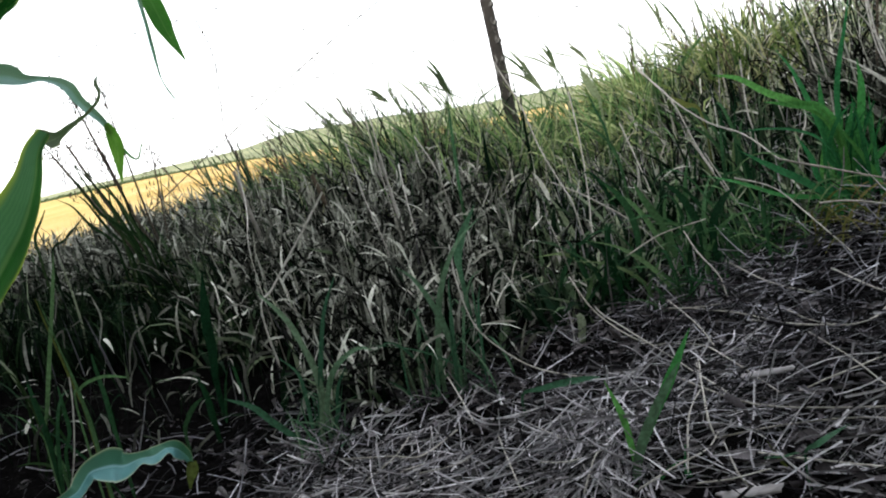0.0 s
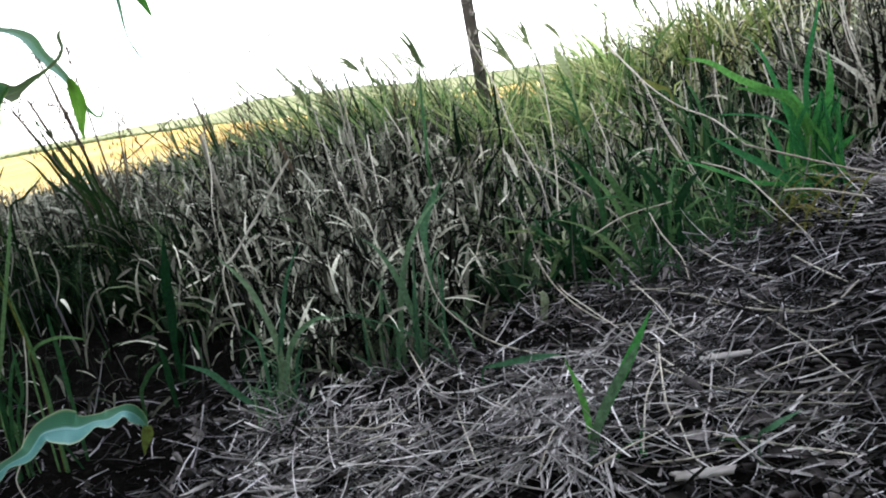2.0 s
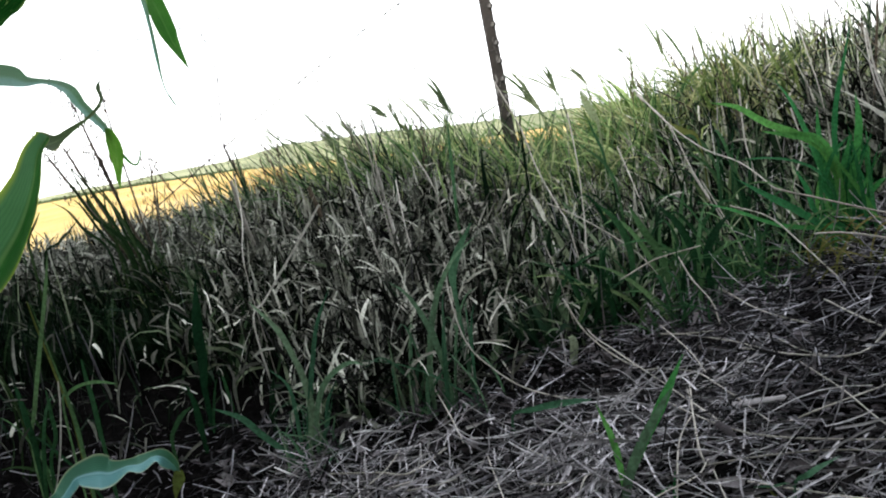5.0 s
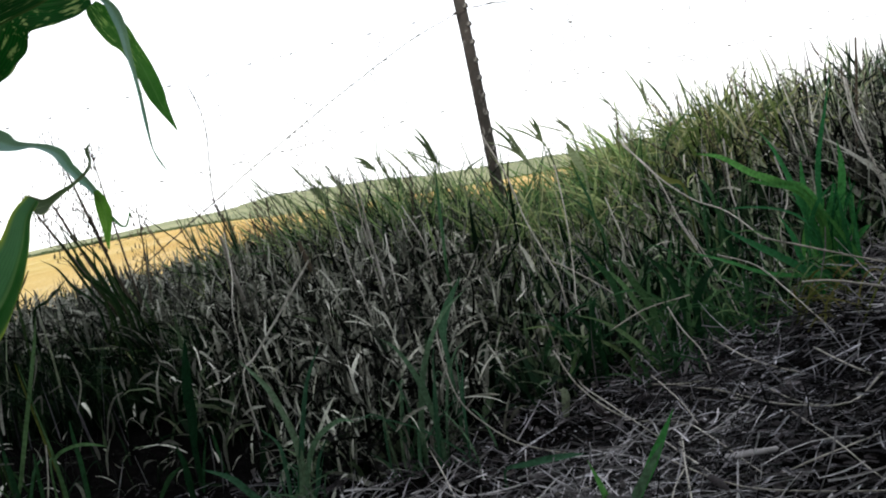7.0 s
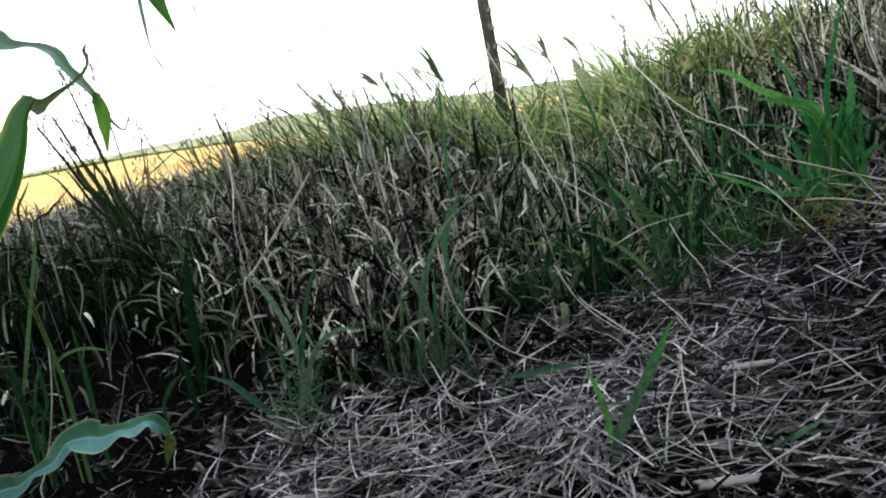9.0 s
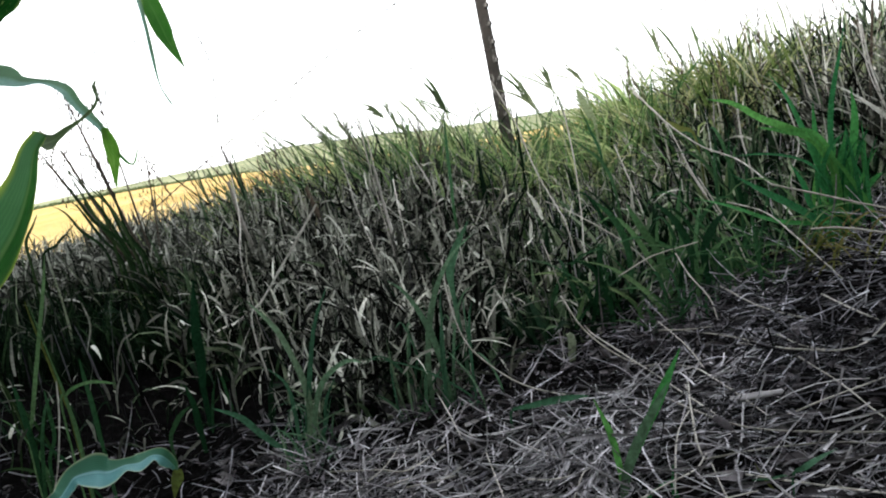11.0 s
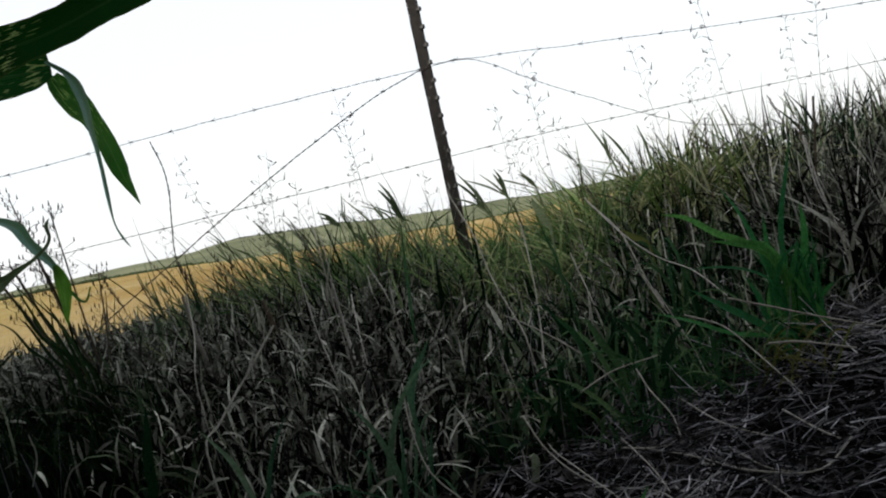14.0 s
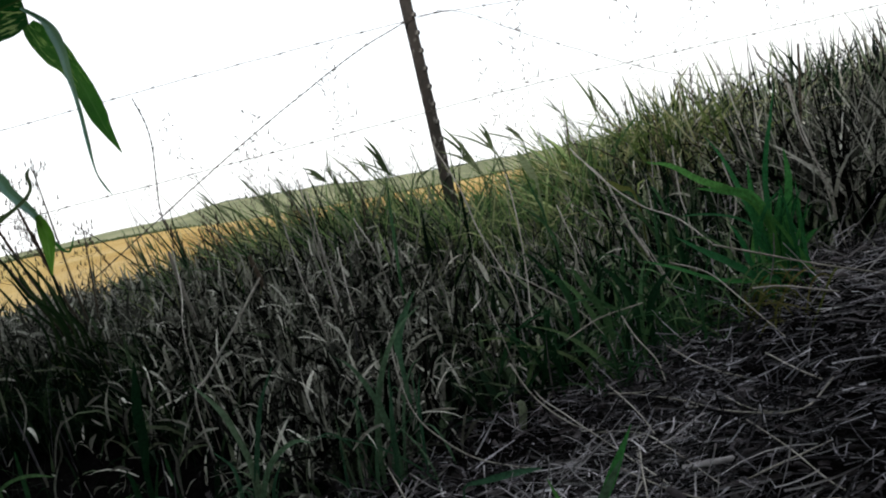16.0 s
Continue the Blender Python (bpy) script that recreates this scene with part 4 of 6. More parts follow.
tuft("grass_clump", "pale green drooping grass clump in the middle of the bank", (-0.11, 1.56), 24, 0.13, 0.24, 0.006, M_BLUE,
     extra=[((-0.135, 1.48, 0.265), 0.010), ((0.02, 1.6, 0.30), 0.011)])
tuft("grass_clump", "thin green grass clump on the straw", (-0.31, 1.45), 26, 0.09, 0.11, 0.0035, M_BLUE,
     drawn=[
            [(-0.312, 1.450, 0.023, 0.0070), (-0.299, 1.454, 0.077, 0.0109), (-0.299, 1.458, 0.124, 0.0109), (-0.310, 1.462, 0.173, 0.0101), (-0.328, 1.466, 0.223, 0.0094), (-0.364, 1.470, 0.276, 0.0016)],
            [(-0.316, 1.450, 0.024, 0.0055), (-0.303, 1.455, 0.078, 0.0086), (-0.285, 1.460, 0.150, 0.0086), (-0.263, 1.465, 0.220, 0.0070), (-0.233, 1.470, 0.272, 0.0016)],
            [(-0.297, 1.440, 0.043, 0.0055), (-0.285, 1.440, 0.089, 0.0086), (-0.269, 1.440, 0.122, 0.0101), (-0.247, 1.440, 0.142, 0.0101), (-0.219, 1.440, 0.153, 0.0086), (-0.198, 1.440, 0.146, 0.0016)],
            [(-0.337, 1.430, 0.020, 0.0055), (-0.359, 1.427, 0.045, 0.0094), (-0.381, 1.425, 0.071, 0.0109), (-0.405, 1.422, 0.102, 0.0094), (-0.443, 1.420, 0.125, 0.0016)],
            [(-0.325, 1.450, 0.025, 0.0055), (-0.323, 1.450, 0.083, 0.0070), (-0.326, 1.450, 0.132, 0.0055), (-0.351, 1.450, 0.165, 0.0016)],
            [(-0.302, 1.460, 0.007, 0.0039), (-0.281, 1.460, 0.052, 0.0055), (-0.271, 1.460, 0.090, 0.0055), (-0.250, 1.460, 0.124, 0.0016)]])
tuft("grass_clump", "tall dark green grass clump beside the maize", (-0.68, 1.38), 4, 0.12, 0.24, 0.005, M_FRESH,
     drawn=[
            [(-0.719, 1.380, 0.125, 0.0045), (-0.700, 1.380, 0.186, 0.0070), (-0.674, 1.380, 0.262, 0.0074), (-0.639, 1.380, 0.362, 0.0066), (-0.623, 1.380, 0.416, 0.0012)],
            [(-0.647, 1.360, 0.182, 0.0031), (-0.634, 1.360, 0.205, 0.0055), (-0.614, 1.360, 0.214, 0.0055), (-0.588, 1.360, 0.215, 0.0055), (-0.558, 1.360, 0.206, 0.0016)],
            [(-0.627, 1.420, 0.093, 0.0055), (-0.628, 1.420, 0.117, 0.0070), (-0.627, 1.420, 0.169, 0.0070), (-0.629, 1.420, 0.216, 0.0055), (-0.629, 1.420, 0.243, 0.0016)],
            [(-0.701, 1.350, 0.096, 0.0062), (-0.699, 1.350, 0.132, 0.0086), (-0.702, 1.350, 0.187, 0.0086), (-0.705, 1.350, 0.232, 0.0039)],
            [(-0.697, 1.380, 0.093, 0.0055), (-0.679, 1.380, 0.136, 0.0062), (-0.677, 1.380, 0.172, 0.0062), (-0.676, 1.380, 0.213, 0.0016)]])
leafy("grass_shoot", "yellowing green grass blade in the dark hollow", "grass", (-0.634, 1.36),
      [([(-0.634, 1.360, 0.107, 0.0056), (-0.634, 1.360, 0.153, 0.0064), (-0.638, 1.360, 0.207, 0.0043), (-0.644, 1.360, 0.253, 0.0026), (-0.651, 1.360, 0.307, 0.0021), (-0.657, 1.360, 0.352, 0.0009)], 0, (0.2, -0.9, 0.3), "")], M_FRESH, "green shoots in the straw")
leafy("grass_shoot", "short green blades in the dark hollow", "grass", (-0.535, 1.58),
      [([(-0.527, 1.600, 0.024, 0.008), (-0.528, 1.600, 0.051, 0.012), (-0.529, 1.600, 0.094, 0.010), (-0.537, 1.600, 0.132, 0.002)], 0, (0.2, -0.9, 0.3), ""),
       ([(-0.565, 1.550, 0.049, 0.007), (-0.553, 1.550, 0.073, 0.008), (-0.538, 1.550, 0.091, 0.008), (-0.520, 1.550, 0.102, 0.002)], 0, (-0.2, -0.9, 0.3), "")], M_TUFT, "green shoots in the straw")
# leaves in a dark tone that stands for the hollow's shade
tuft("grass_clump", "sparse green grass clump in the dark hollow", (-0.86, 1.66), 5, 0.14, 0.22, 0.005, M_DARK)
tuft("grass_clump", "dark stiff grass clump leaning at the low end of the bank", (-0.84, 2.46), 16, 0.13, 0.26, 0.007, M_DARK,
     drawn=[
            [(-0.864, 2.420, 0.286, 0.0072), (-0.894, 2.433, 0.381, 0.0083), (-0.936, 2.447, 0.478, 0.0055), (-1.007, 2.460, 0.594, 0.0017)],
            [(-0.874, 2.420, 0.294, 0.0072), (-0.920, 2.433, 0.386, 0.0083), (-0.967, 2.447, 0.505, 0.0055), (-0.990, 2.460, 0.563, 0.0017)],
            [(-0.890, 2.420, 0.291, 0.0072), (-0.935, 2.433, 0.371, 0.0083), (-0.976, 2.447, 0.453, 0.0055), (-0.999, 2.460, 0.480, 0.0017)],
            [(-0.844, 2.420, 0.279, 0.0072), (-0.875, 2.433, 0.360, 0.0083), (-0.902, 2.447, 0.457, 0.0055), (-0.936, 2.460, 0.514, 0.0017)],
            [(-0.899, 2.420, 0.305, 0.0072), (-0.909, 2.433, 0.384, 0.0083), (-0.917, 2.447, 0.445, 0.0055), (-0.914, 2.460, 0.510, 0.0017)],
            [(-0.851, 2.420, 0.302, 0.0072), (-0.879, 2.433, 0.409, 0.0083), (-0.909, 2.447, 0.464, 0.0055), (-0.971, 2.460, 0.544, 0.0017)],
            [(-0.874, 2.420, 0.321, 0.0072), (-0.945, 2.433, 0.421, 0.0083), (-0.987, 2.447, 0.506, 0.0055), (-1.008, 2.460, 0.539, 0.0017)],
            [(-0.822, 2.420, 0.282, 0.0072), (-0.861, 2.433, 0.363, 0.0083), (-0.877, 2.447, 0.440, 0.0055), (-0.884, 2.460, 0.486, 0.0017)],
            [(-0.921, 2.420, 0.315, 0.0072), (-0.981, 2.433, 0.397, 0.0083), (-1.018, 2.447, 0.454, 0.0055), (-1.062, 2.460, 0.485, 0.0017)],
            [(-0.834, 2.420, 0.299, 0.0072), (-0.897, 2.433, 0.370, 0.0083), (-0.957, 2.447, 0.455, 0.0055), (-0.963, 2.460, 0.501, 0.0017)],
            [(-1.098, 2.420, 0.333, 0.0072), (-1.055, 2.433, 0.376, 0.0083), (-1.023, 2.447, 0.404, 0.0055), (-0.996, 2.460, 0.431, 0.0017)],
            [(-1.128, 2.420, 0.335, 0.0072), (-1.133, 2.433, 0.398, 0.0083), (-1.111, 2.447, 0.438, 0.0055), (-1.098, 2.460, 0.465, 0.0017)]])
tuft("grass_clump", "upright broad green leaves in the dark hollow", (-0.545, 1.74), 2, 0.06, 0.15, 0.006, M_FRESH, drawn=[[(-0.549, 1.740, 0.076, 0.011), (-0.539, 1.740, 0.143, 0.019), (-0.537, 1.740, 0.188, 0.021), (-0.528, 1.740, 0.242, 0.017), (-0.520, 1.740, 0.294, 0.002)]])
tuft("grass_clump", "broad bluish blade standing in the pale clump", (-0.038, 1.66), 2, 0.05, 0.15, 0.006, M_BLUE, drawn=[[(-0.038, 1.660, 0.179, 0.0084), (-0.037, 1.673, 0.223, 0.0156), (-0.022, 1.687, 0.259, 0.0150), (0.014, 1.700, 0.308, 0.0018)]])
tuft("grass_clump", "broad green blades leaning in the bank", (0.38, 1.93), 6, 0.12, 0.20, 0.009, M_FRESH,
     drawn=[
            [(0.472, 1.850, 0.051, 0.011), (0.471, 1.850, 0.134, 0.016), (0.499, 1.850, 0.186, 0.014), (0.534, 1.850, 0.214, 0.002)],
            [(0.456, 1.880, 0.048, 0.011), (0.452, 1.880, 0.144, 0.016), (0.429, 1.880, 0.209, 0.014), (0.396, 1.880, 0.252, 0.002)],
            [(0.403, 1.900, 0.055, 0.012), (0.391, 1.900, 0.143, 0.015), (0.362, 1.900, 0.209, 0.014), (0.342, 1.900, 0.261, 0.002)],
            [(0.330, 1.920, 0.092, 0.011), (0.333, 1.920, 0.164, 0.014), (0.316, 1.920, 0.228, 0.013), (0.278, 1.920, 0.279, 0.002)],
            [(0.419, 1.920, 0.047, 0.011), (0.446, 1.930, 0.137, 0.014), (0.451, 1.940, 0.208, 0.014), (0.473, 1.950, 0.276, 0.002)]])
tuft("grass_clump", "broad green blades bent over in the bank", (0.36, 2.12), 4, 0.12, 0.24, 0.010, M_TUFT, drawn=[[(0.362, 2.100, 0.181, 0.0050), (0.357, 2.100, 0.288, 0.0075), (0.336, 2.100, 0.345, 0.0075), (0.283, 2.100, 0.400, 0.0015)], [(-0.009, 2.100, 0.262, 0.0065), (-0.002, 2.167, 0.359, 0.0080), (0.004, 2.233, 0.435, 0.0070), (0.014, 2.300, 0.522, 0.0015)]])
tuft("grass_clump", "broad dull green blades below the fence", (0.42, 2.46), 2, 0.10, 0.24, 0.010, M_TUFT, drawn=[[(0.402, 2.450, 0.247, 0.0050), (0.401, 2.467, 0.338, 0.0080), (0.389, 2.483, 0.390, 0.0080), (0.380, 2.500, 0.440, 0.0020)], [(0.648, 2.300, 0.236, 0.0055), (0.622, 2.300, 0.321, 0.0100), (0.585, 2.300, 0.358, 0.0100), (0.553, 2.300, 0.384, 0.0015)]])
tuft("grass_clump", "green grass clump behind the bare strip", (0.62, 2.12), 30, 0.14, 0.30, 0.010, M_TUFT)
tuft("grass_clump", "yellowing grass clump arching over at the fence", (0.92, 2.98), 44, 0.24, 0.28, 0.009, M_SUNNY_LEAF, rise=0.6)
tuft("grass_clump", "green grass clump round the foot of the steel post", (0.10, 2.80), 26, 0.24, 0.27, 0.010, M_TUFT)
tuft("grass_clump", "green grass clump at the fence", (-0.25, 2.75), 34, 0.22, 0.31, 0.010, M_TUFT)
leafy("grass_shoot", "young bright green grass shoot with broad blades in the straw", "grass", (0.130, 1.075),
      [([(0.129, 1.085, -0.015, 0.003), (0.143, 1.079, 0.034, 0.003), (0.167, 1.073, 0.083, 0.009), (0.193, 1.066, 0.128, 0.013), (0.223, 1.060, 0.182, 0.001)], 0, (-0.2, -0.9, 0.3), ""),
       ([(0.130, 1.080, -0.012, 0.0054), (0.130, 1.075, 0.041, 0.0082), (0.126, 1.070, 0.091, 0.0082), (0.113, 1.065, 0.140, 0.0007)], 0, (0.4, -0.9, 0.2), ""),
       ([(0.185, 1.050, -0.020, 0.0061), (0.187, 1.050, 0.005, 0.0088), (0.186, 1.050, 0.023, 0.0041), (0.190, 1.050, 0.047, 0.0007)], 0, (0, -1, 0.2), ""),
       ([(0.141, 1.060, -0.013, 0.0054), (0.158, 1.060, 0.009, 0.0061), (0.185, 1.060, 0.026, 0.0007)], 0, (0, -0.9, 0.4), "")], M_LUSH, "green shoots in the straw")
leafy("grass_shoot", "bluish broad blade beside the bright green shoot", "grass", (0.124, 1.08),
      [([(0.122, 1.060, -0.006, 0.006), (0.134, 1.059, 0.040, 0.011), (0.157, 1.058, 0.083, 0.012), (0.186, 1.056, 0.124, 0.008), (0.202, 1.055, 0.146, 0.001)], 0, (0.3, -0.9, 0.4), "")], M_BLUE, "green shoots in the straw")
leafy("grass_shoot", "single low blue-green blade lying over the straw", "grass", (0.019, 1.36),
      [([(0.019, 1.360, 0.045, 0.0041), (0.050, 1.347, 0.053, 0.0098), (0.088, 1.339, 0.057, 0.0114), (0.119, 1.349, 0.053, 0.0082), (0.142, 1.367, 0.045, 0.0008)], 0, (0.0, -0.6, 0.8), "")], M_BLUE, "green shoots in the straw")
leafy("grass_shoot", "small blue-green shoot with two blades in the straw", "grass", (0.295, 0.95),
      [([(0.295, 0.949, 0.050, 0.0023), (0.308, 0.945, 0.060, 0.0069), (0.330, 0.961, 0.060, 0.0064), (0.366, 1.001, 0.050, 0.0006)], 0, (0.0, -0.7, 0.7), ""),
       ([(0.299, 0.971, 0.040, 0.0012), (0.273, 0.952, 0.052, 0.0029), (0.261, 0.984, 0.040, 0.0008)], 0, (0.0, -0.7, 0.7), "")], M_BLUE, "green shoots in the straw")
leafy("grass_shoot", "small green shoot at the edge of the straw", "grass", (0.43, 1.0),
      [([(0.411, 1.000, -0.029, 0.0048), (0.415, 1.000, -0.009, 0.0061), (0.417, 1.000, 0.021, 0.0007)], 0, (0.0, -0.9, 0.3), "")], M_LUSH, "green shoots in the straw")
leafy("grass_shoot", "small yellowing shoot at the edge of the straw", "grass", (0.30, 1.03),
      [([(0.298, 1.030, -0.000, 0.0027), (0.287, 1.030, 0.019, 0.0034), (0.280, 1.030, 0.038, 0.0007)], 0, (0.0, -0.9, 0.3), "")], M_SUNNY_LEAF, "green shoots in the straw")


def build_stalk(points, radius, label="long pale straw stalk leaning in the grass", stands=False):
    if stands:
        x_, y_ = points[-1][0] + 0.02, points[-1][1] - 0.01
        points = [*points, (x_, y_, float(ground_z(x_, y_)))]
    v, f = tube(points, radius * (0.42 if label.endswith("litter") else 0.5), 5, 6, 0.8)
    v = v + rnd.normal(0, radius * 0.05, v.shape)
    tagged(new("straw_stalk", mesh_of("straw_stalk", v, f, M_STALK)), label, "straw stalk", "long straw stalks")


build_stalk([(-0.268, 1.800, 0.387), (-0.337, 1.773, 0.304), (-0.398, 1.747, 0.232), (-0.424, 1.720, 0.192)], 0.0051, stands=True)
build_stalk([(0.147, 2.400, 0.574), (0.185, 2.312, 0.451), (0.199, 2.225, 0.351), (0.226, 2.137, 0.254), (0.232, 2.050, 0.216)], 0.0036, stands=True)
build_stalk([(0.304, 2.300, 0.461), (0.294, 2.200, 0.341), (0.275, 2.100, 0.224), (0.255, 2.000, 0.149)], 0.0035, stands=True)
build_stalk([(0.188, 2.000, 0.286), (0.260, 1.967, 0.237), (0.342, 1.933, 0.163), (0.384, 1.900, 0.096)], 0.0029, stands=True)
build_stalk([(-0.200, 2.300, 0.560), (-0.191, 2.233, 0.525), (-0.178, 2.167, 0.370), (-0.160, 2.100, 0.216)], 0.0036, stands=True)
build_stalk([(-0.186, 2.320, 0.528), (-0.172, 2.220, 0.356), (-0.154, 2.120, 0.211)], 0.0030, stands=True)
build_stalk([(-0.246, 2.200, 0.463), (-0.222, 2.100, 0.332), (-0.191, 2.000, 0.225)], 0.0034, stands=True)
build_stalk([(-0.130, 2.100, 0.390), (-0.122, 2.000, 0.269)], 0.0034, stands=True)
build_stalk([(0.158, 1.900, 0.218), (0.171, 1.850, 0.141)], 0.0025, stands=True)
build_stalk([(0.499, 2.400, 0.474), (0.539, 2.283, 0.390), (0.550, 2.167, 0.280), (0.568, 2.050, 0.174)], 0.0036, stands=True)
build_stalk([(0.411, 2.300, 0.359), (0.430, 2.200, 0.208)], 0.0030, stands=True)
build_stalk([(-0.084, 2.200, 0.442), (-0.042, 2.100, 0.322)], 0.0029, stands=True)
build_stalk([(-0.509, 2.200, 0.465), (-0.490, 2.100, 0.367), (-0.484, 2.000, 0.268)], 0.0029, stands=True)
build_stalk([(0.999, 2.200, 0.530), (0.975, 2.125, 0.408), (0.987, 2.050, 0.274)], 0.0034, stands=True)
build_stalk([(0.770, 2.100, 0.385), (0.766, 2.050, 0.295), (0.718, 2.000, 0.219)], 0.0034, stands=True)
build_stalk([(-0.045, 1.600, 0.261), (-0.046, 1.564, 0.202), (-0.031, 1.528, 0.127), (0.011, 1.492, 0.079), (0.060, 1.456, 0.049), (0.144, 1.420, 0.024)], 0.0029, "long pale straw bowed from the grass onto the ground")
build_stalk([(0.152, 1.650, 0.148), (0.179, 1.612, 0.087), (0.230, 1.575, 0.035), (0.289, 1.538, 0.013), (0.337, 1.500, 0.006)], 0.0028, "long pale straw bowed from the grass onto the ground")
build_stalk([(0.510, 1.950, 0.278), (0.548, 1.900, 0.161), (0.566, 1.850, 0.080), (0.645, 1.800, 0.032), (0.767, 1.750, 0.038)], 0.0033, "long pale straw bowed from the grass onto the ground")
build_stalk([(0.529, 1.840, 0.230), (0.583, 1.780, 0.203), (0.618, 1.720, 0.149), (0.666, 1.660, 0.072)], 0.0031, "long pale straw bowed from the grass onto the ground")
build_stalk([(0.473, 2.300, 0.489), (0.521, 2.212, 0.396), (0.574, 2.125, 0.327), (0.625, 2.038, 0.289), (0.660, 1.950, 0.232)], 0.0037, "long pale straw bowed from the grass onto the ground")
build_stalk([(0.523, 2.100, 0.299), (0.548, 2.050, 0.220), (0.567, 2.000, 0.158)], 0.0036, "long pale straw bowed from the grass onto the ground")
build_stalk([(0.392, 1.750, 0.165), (0.403, 1.717, 0.125), (0.425, 1.683, 0.083), (0.425, 1.650, 0.048)], 0.0030, "long pale straw bowed from the grass onto the ground")
build_stalk([(0.695, 2.200, 0.444), (0.675, 2.150, 0.334), (0.668, 2.100, 0.271)], 0.0043, stands=True)
build_stalk([(0.958, 2.100, 0.525), (0.945, 2.050, 0.423), (0.949, 2.000, 0.310)], 0.0048, stands=True)
build_stalk([(0.864, 2.300, 0.645), (0.870, 2.267, 0.585), (0.881, 2.233, 0.471), (0.882, 2.200, 0.388)], 0.0032, stands=True)
build_stalk([(-0.617, 1.300, 0.239), (-0.616, 1.280, 0.194), (-0.624, 1.260, 0.134), (-0.639, 1.240, 0.077), (-0.642, 1.220, 0.053)], 0.0022, stands=True)
build_stalk([(0.602, 1.780, 0.255), (0.678, 1.760, 0.223), (0.790, 1.740, 0.176), (0.915, 1.720, 0.130)], 0.0043, "long pale straw lying across the edge of the grass")
build_stalk([(0.627, 1.680, 0.174), (0.684, 1.670, 0.166), (0.779, 1.660, 0.135)], 0.0041, "long pale straw lying across the edge of the grass")
build_stalk([(0.286, 1.800, 0.132), (0.363, 1.825, 0.154), (0.463, 1.850, 0.160)], 0.0032, "long pale straw lying across the edge of the grass")
build_stalk([(0.211, 2.141, 0.064), (0.205, 1.823, 0.042), (0.227, 1.630, 0.040), (0.264, 1.399, 0.036), (0.297, 1.215, 0.028)], 0.0032, "long pale straw lying on the litter")
build_stalk([(0.239, 1.547, 0.028), (0.311, 1.440, 0.039), (0.329, 1.347, 0.040), (0.352, 1.194, 0.029)], 0.0028, "long pale straw lying on the litter")
build_stalk([(0.374, 1.181, 0.029), (0.431, 1.178, 0.043), (0.530, 1.230, 0.037)], 0.0031, "long pale straw lying on the litter")
build_stalk([(0.469, 1.387, 0.038), (0.464, 1.220, 0.044), (0.460, 1.111, 0.040), (0.472, 1.082, 0.029)], 0.0026, "long pale straw lying on the litter")
build_stalk([(0.418, 1.520, 0.037), (0.473, 1.384, 0.049), (0.538, 1.332, 0.053), (0.632, 1.421, 0.059)], 0.0044, "long pale straw lying on the litter")
build_stalk([(0.250, 1.347, 0.027), (0.285, 1.197, 0.036), (0.321, 1.123, 0.040), (0.390, 1.081, 0.037), (0.462, 1.061, 0.030)], 0.0036, "long pale straw lying on the litter")
build_stalk([(0.236, 1.093, 0.028), (0.302, 1.067, 0.038), (0.377, 1.048, 0.038), (0.447, 1.032, 0.029)], 0.0028, "long pale straw lying on the litter")
build_stalk([(0.267, 1.027, 0.028), (0.316, 0.945, 0.040), (0.385, 0.913, 0.028)], 0.0030, "long pale straw lying on the litter")
build_stalk([(0.300, 1.404, 0.028), (0.265, 1.251, 0.038), (0.239, 1.127, 0.038), (0.237, 1.097, 0.028)], 0.0037, "long pale straw lying on the litter")
build_stalk([(0.293, 1.393, 0.028), (0.251, 1.182, 0.040), (0.235, 1.126, 0.028)], 0.0028, "long pale straw lying on the litter")
build_stalk([(0.271, 1.280, 0.028), (0.221, 1.154, 0.040), (0.181, 1.017, 0.027)], 0.0030, "long pale straw lying on the litter")
build_stalk([(0.115, 0.997, 0.027), (0.166, 1.015, 0.038), (0.213, 1.044, 0.038), (0.245, 1.113, 0.027)], 0.0028, "long pale straw lying on the litter")
build_stalk([(-0.119, 1.708, 0.028), (-0.084, 1.475, 0.040), (-0.061, 1.333, 0.028)], 0.0034, "long pale straw lying on the litter")
build_stalk([(-0.264, 1.304, 0.028), (-0.182, 1.245, 0.038), (-0.137, 1.222, 0.038), (-0.087, 1.321, 0.028)], 0.0034, "long pale straw lying on the litter")
build_stalk([(-0.169, 1.204, 0.028), (-0.111, 1.225, 0.028)], 0.0032, "long pale straw lying on the litter")
build_stalk([(-0.141, 1.186, 0.028), (-0.100, 1.156, 0.040), (-0.072, 1.198, 0.027)], 0.0026, "long pale straw lying on the litter")
build_stalk([(0.020, 1.135, 0.028), (0.057, 1.089, 0.040), (0.112, 1.136, 0.028)], 0.0025, "long pale straw lying on the litter")
build_stalk([(0.020, 1.279, 0.028), (0.046, 1.189, 0.040), (0.073, 1.176, 0.027)], 0.0026, "long pale straw lying on the litter")
build_stalk([(0.077, 1.273, 0.028), (0.107, 1.241, 0.040), (0.136, 1.278, 0.028)], 0.0028, "long pale straw lying on the litter")
build_stalk([(0.059, 1.020, 0.028), (0.084, 1.083, 0.040), (0.102, 1.142, 0.028)], 0.0029, "long pale straw lying on the litter")
build_stalk([(0.605, 1.616, 0.067), (0.599, 1.465, 0.069), (0.618, 1.429, 0.057)], 0.0040, "long pale straw lying on the litter")
build_stalk([(0.342, 1.771, 0.034), (0.337, 1.538, 0.043), (0.337, 1.439, 0.030)], 0.0031, "long pale straw lying on the litter")
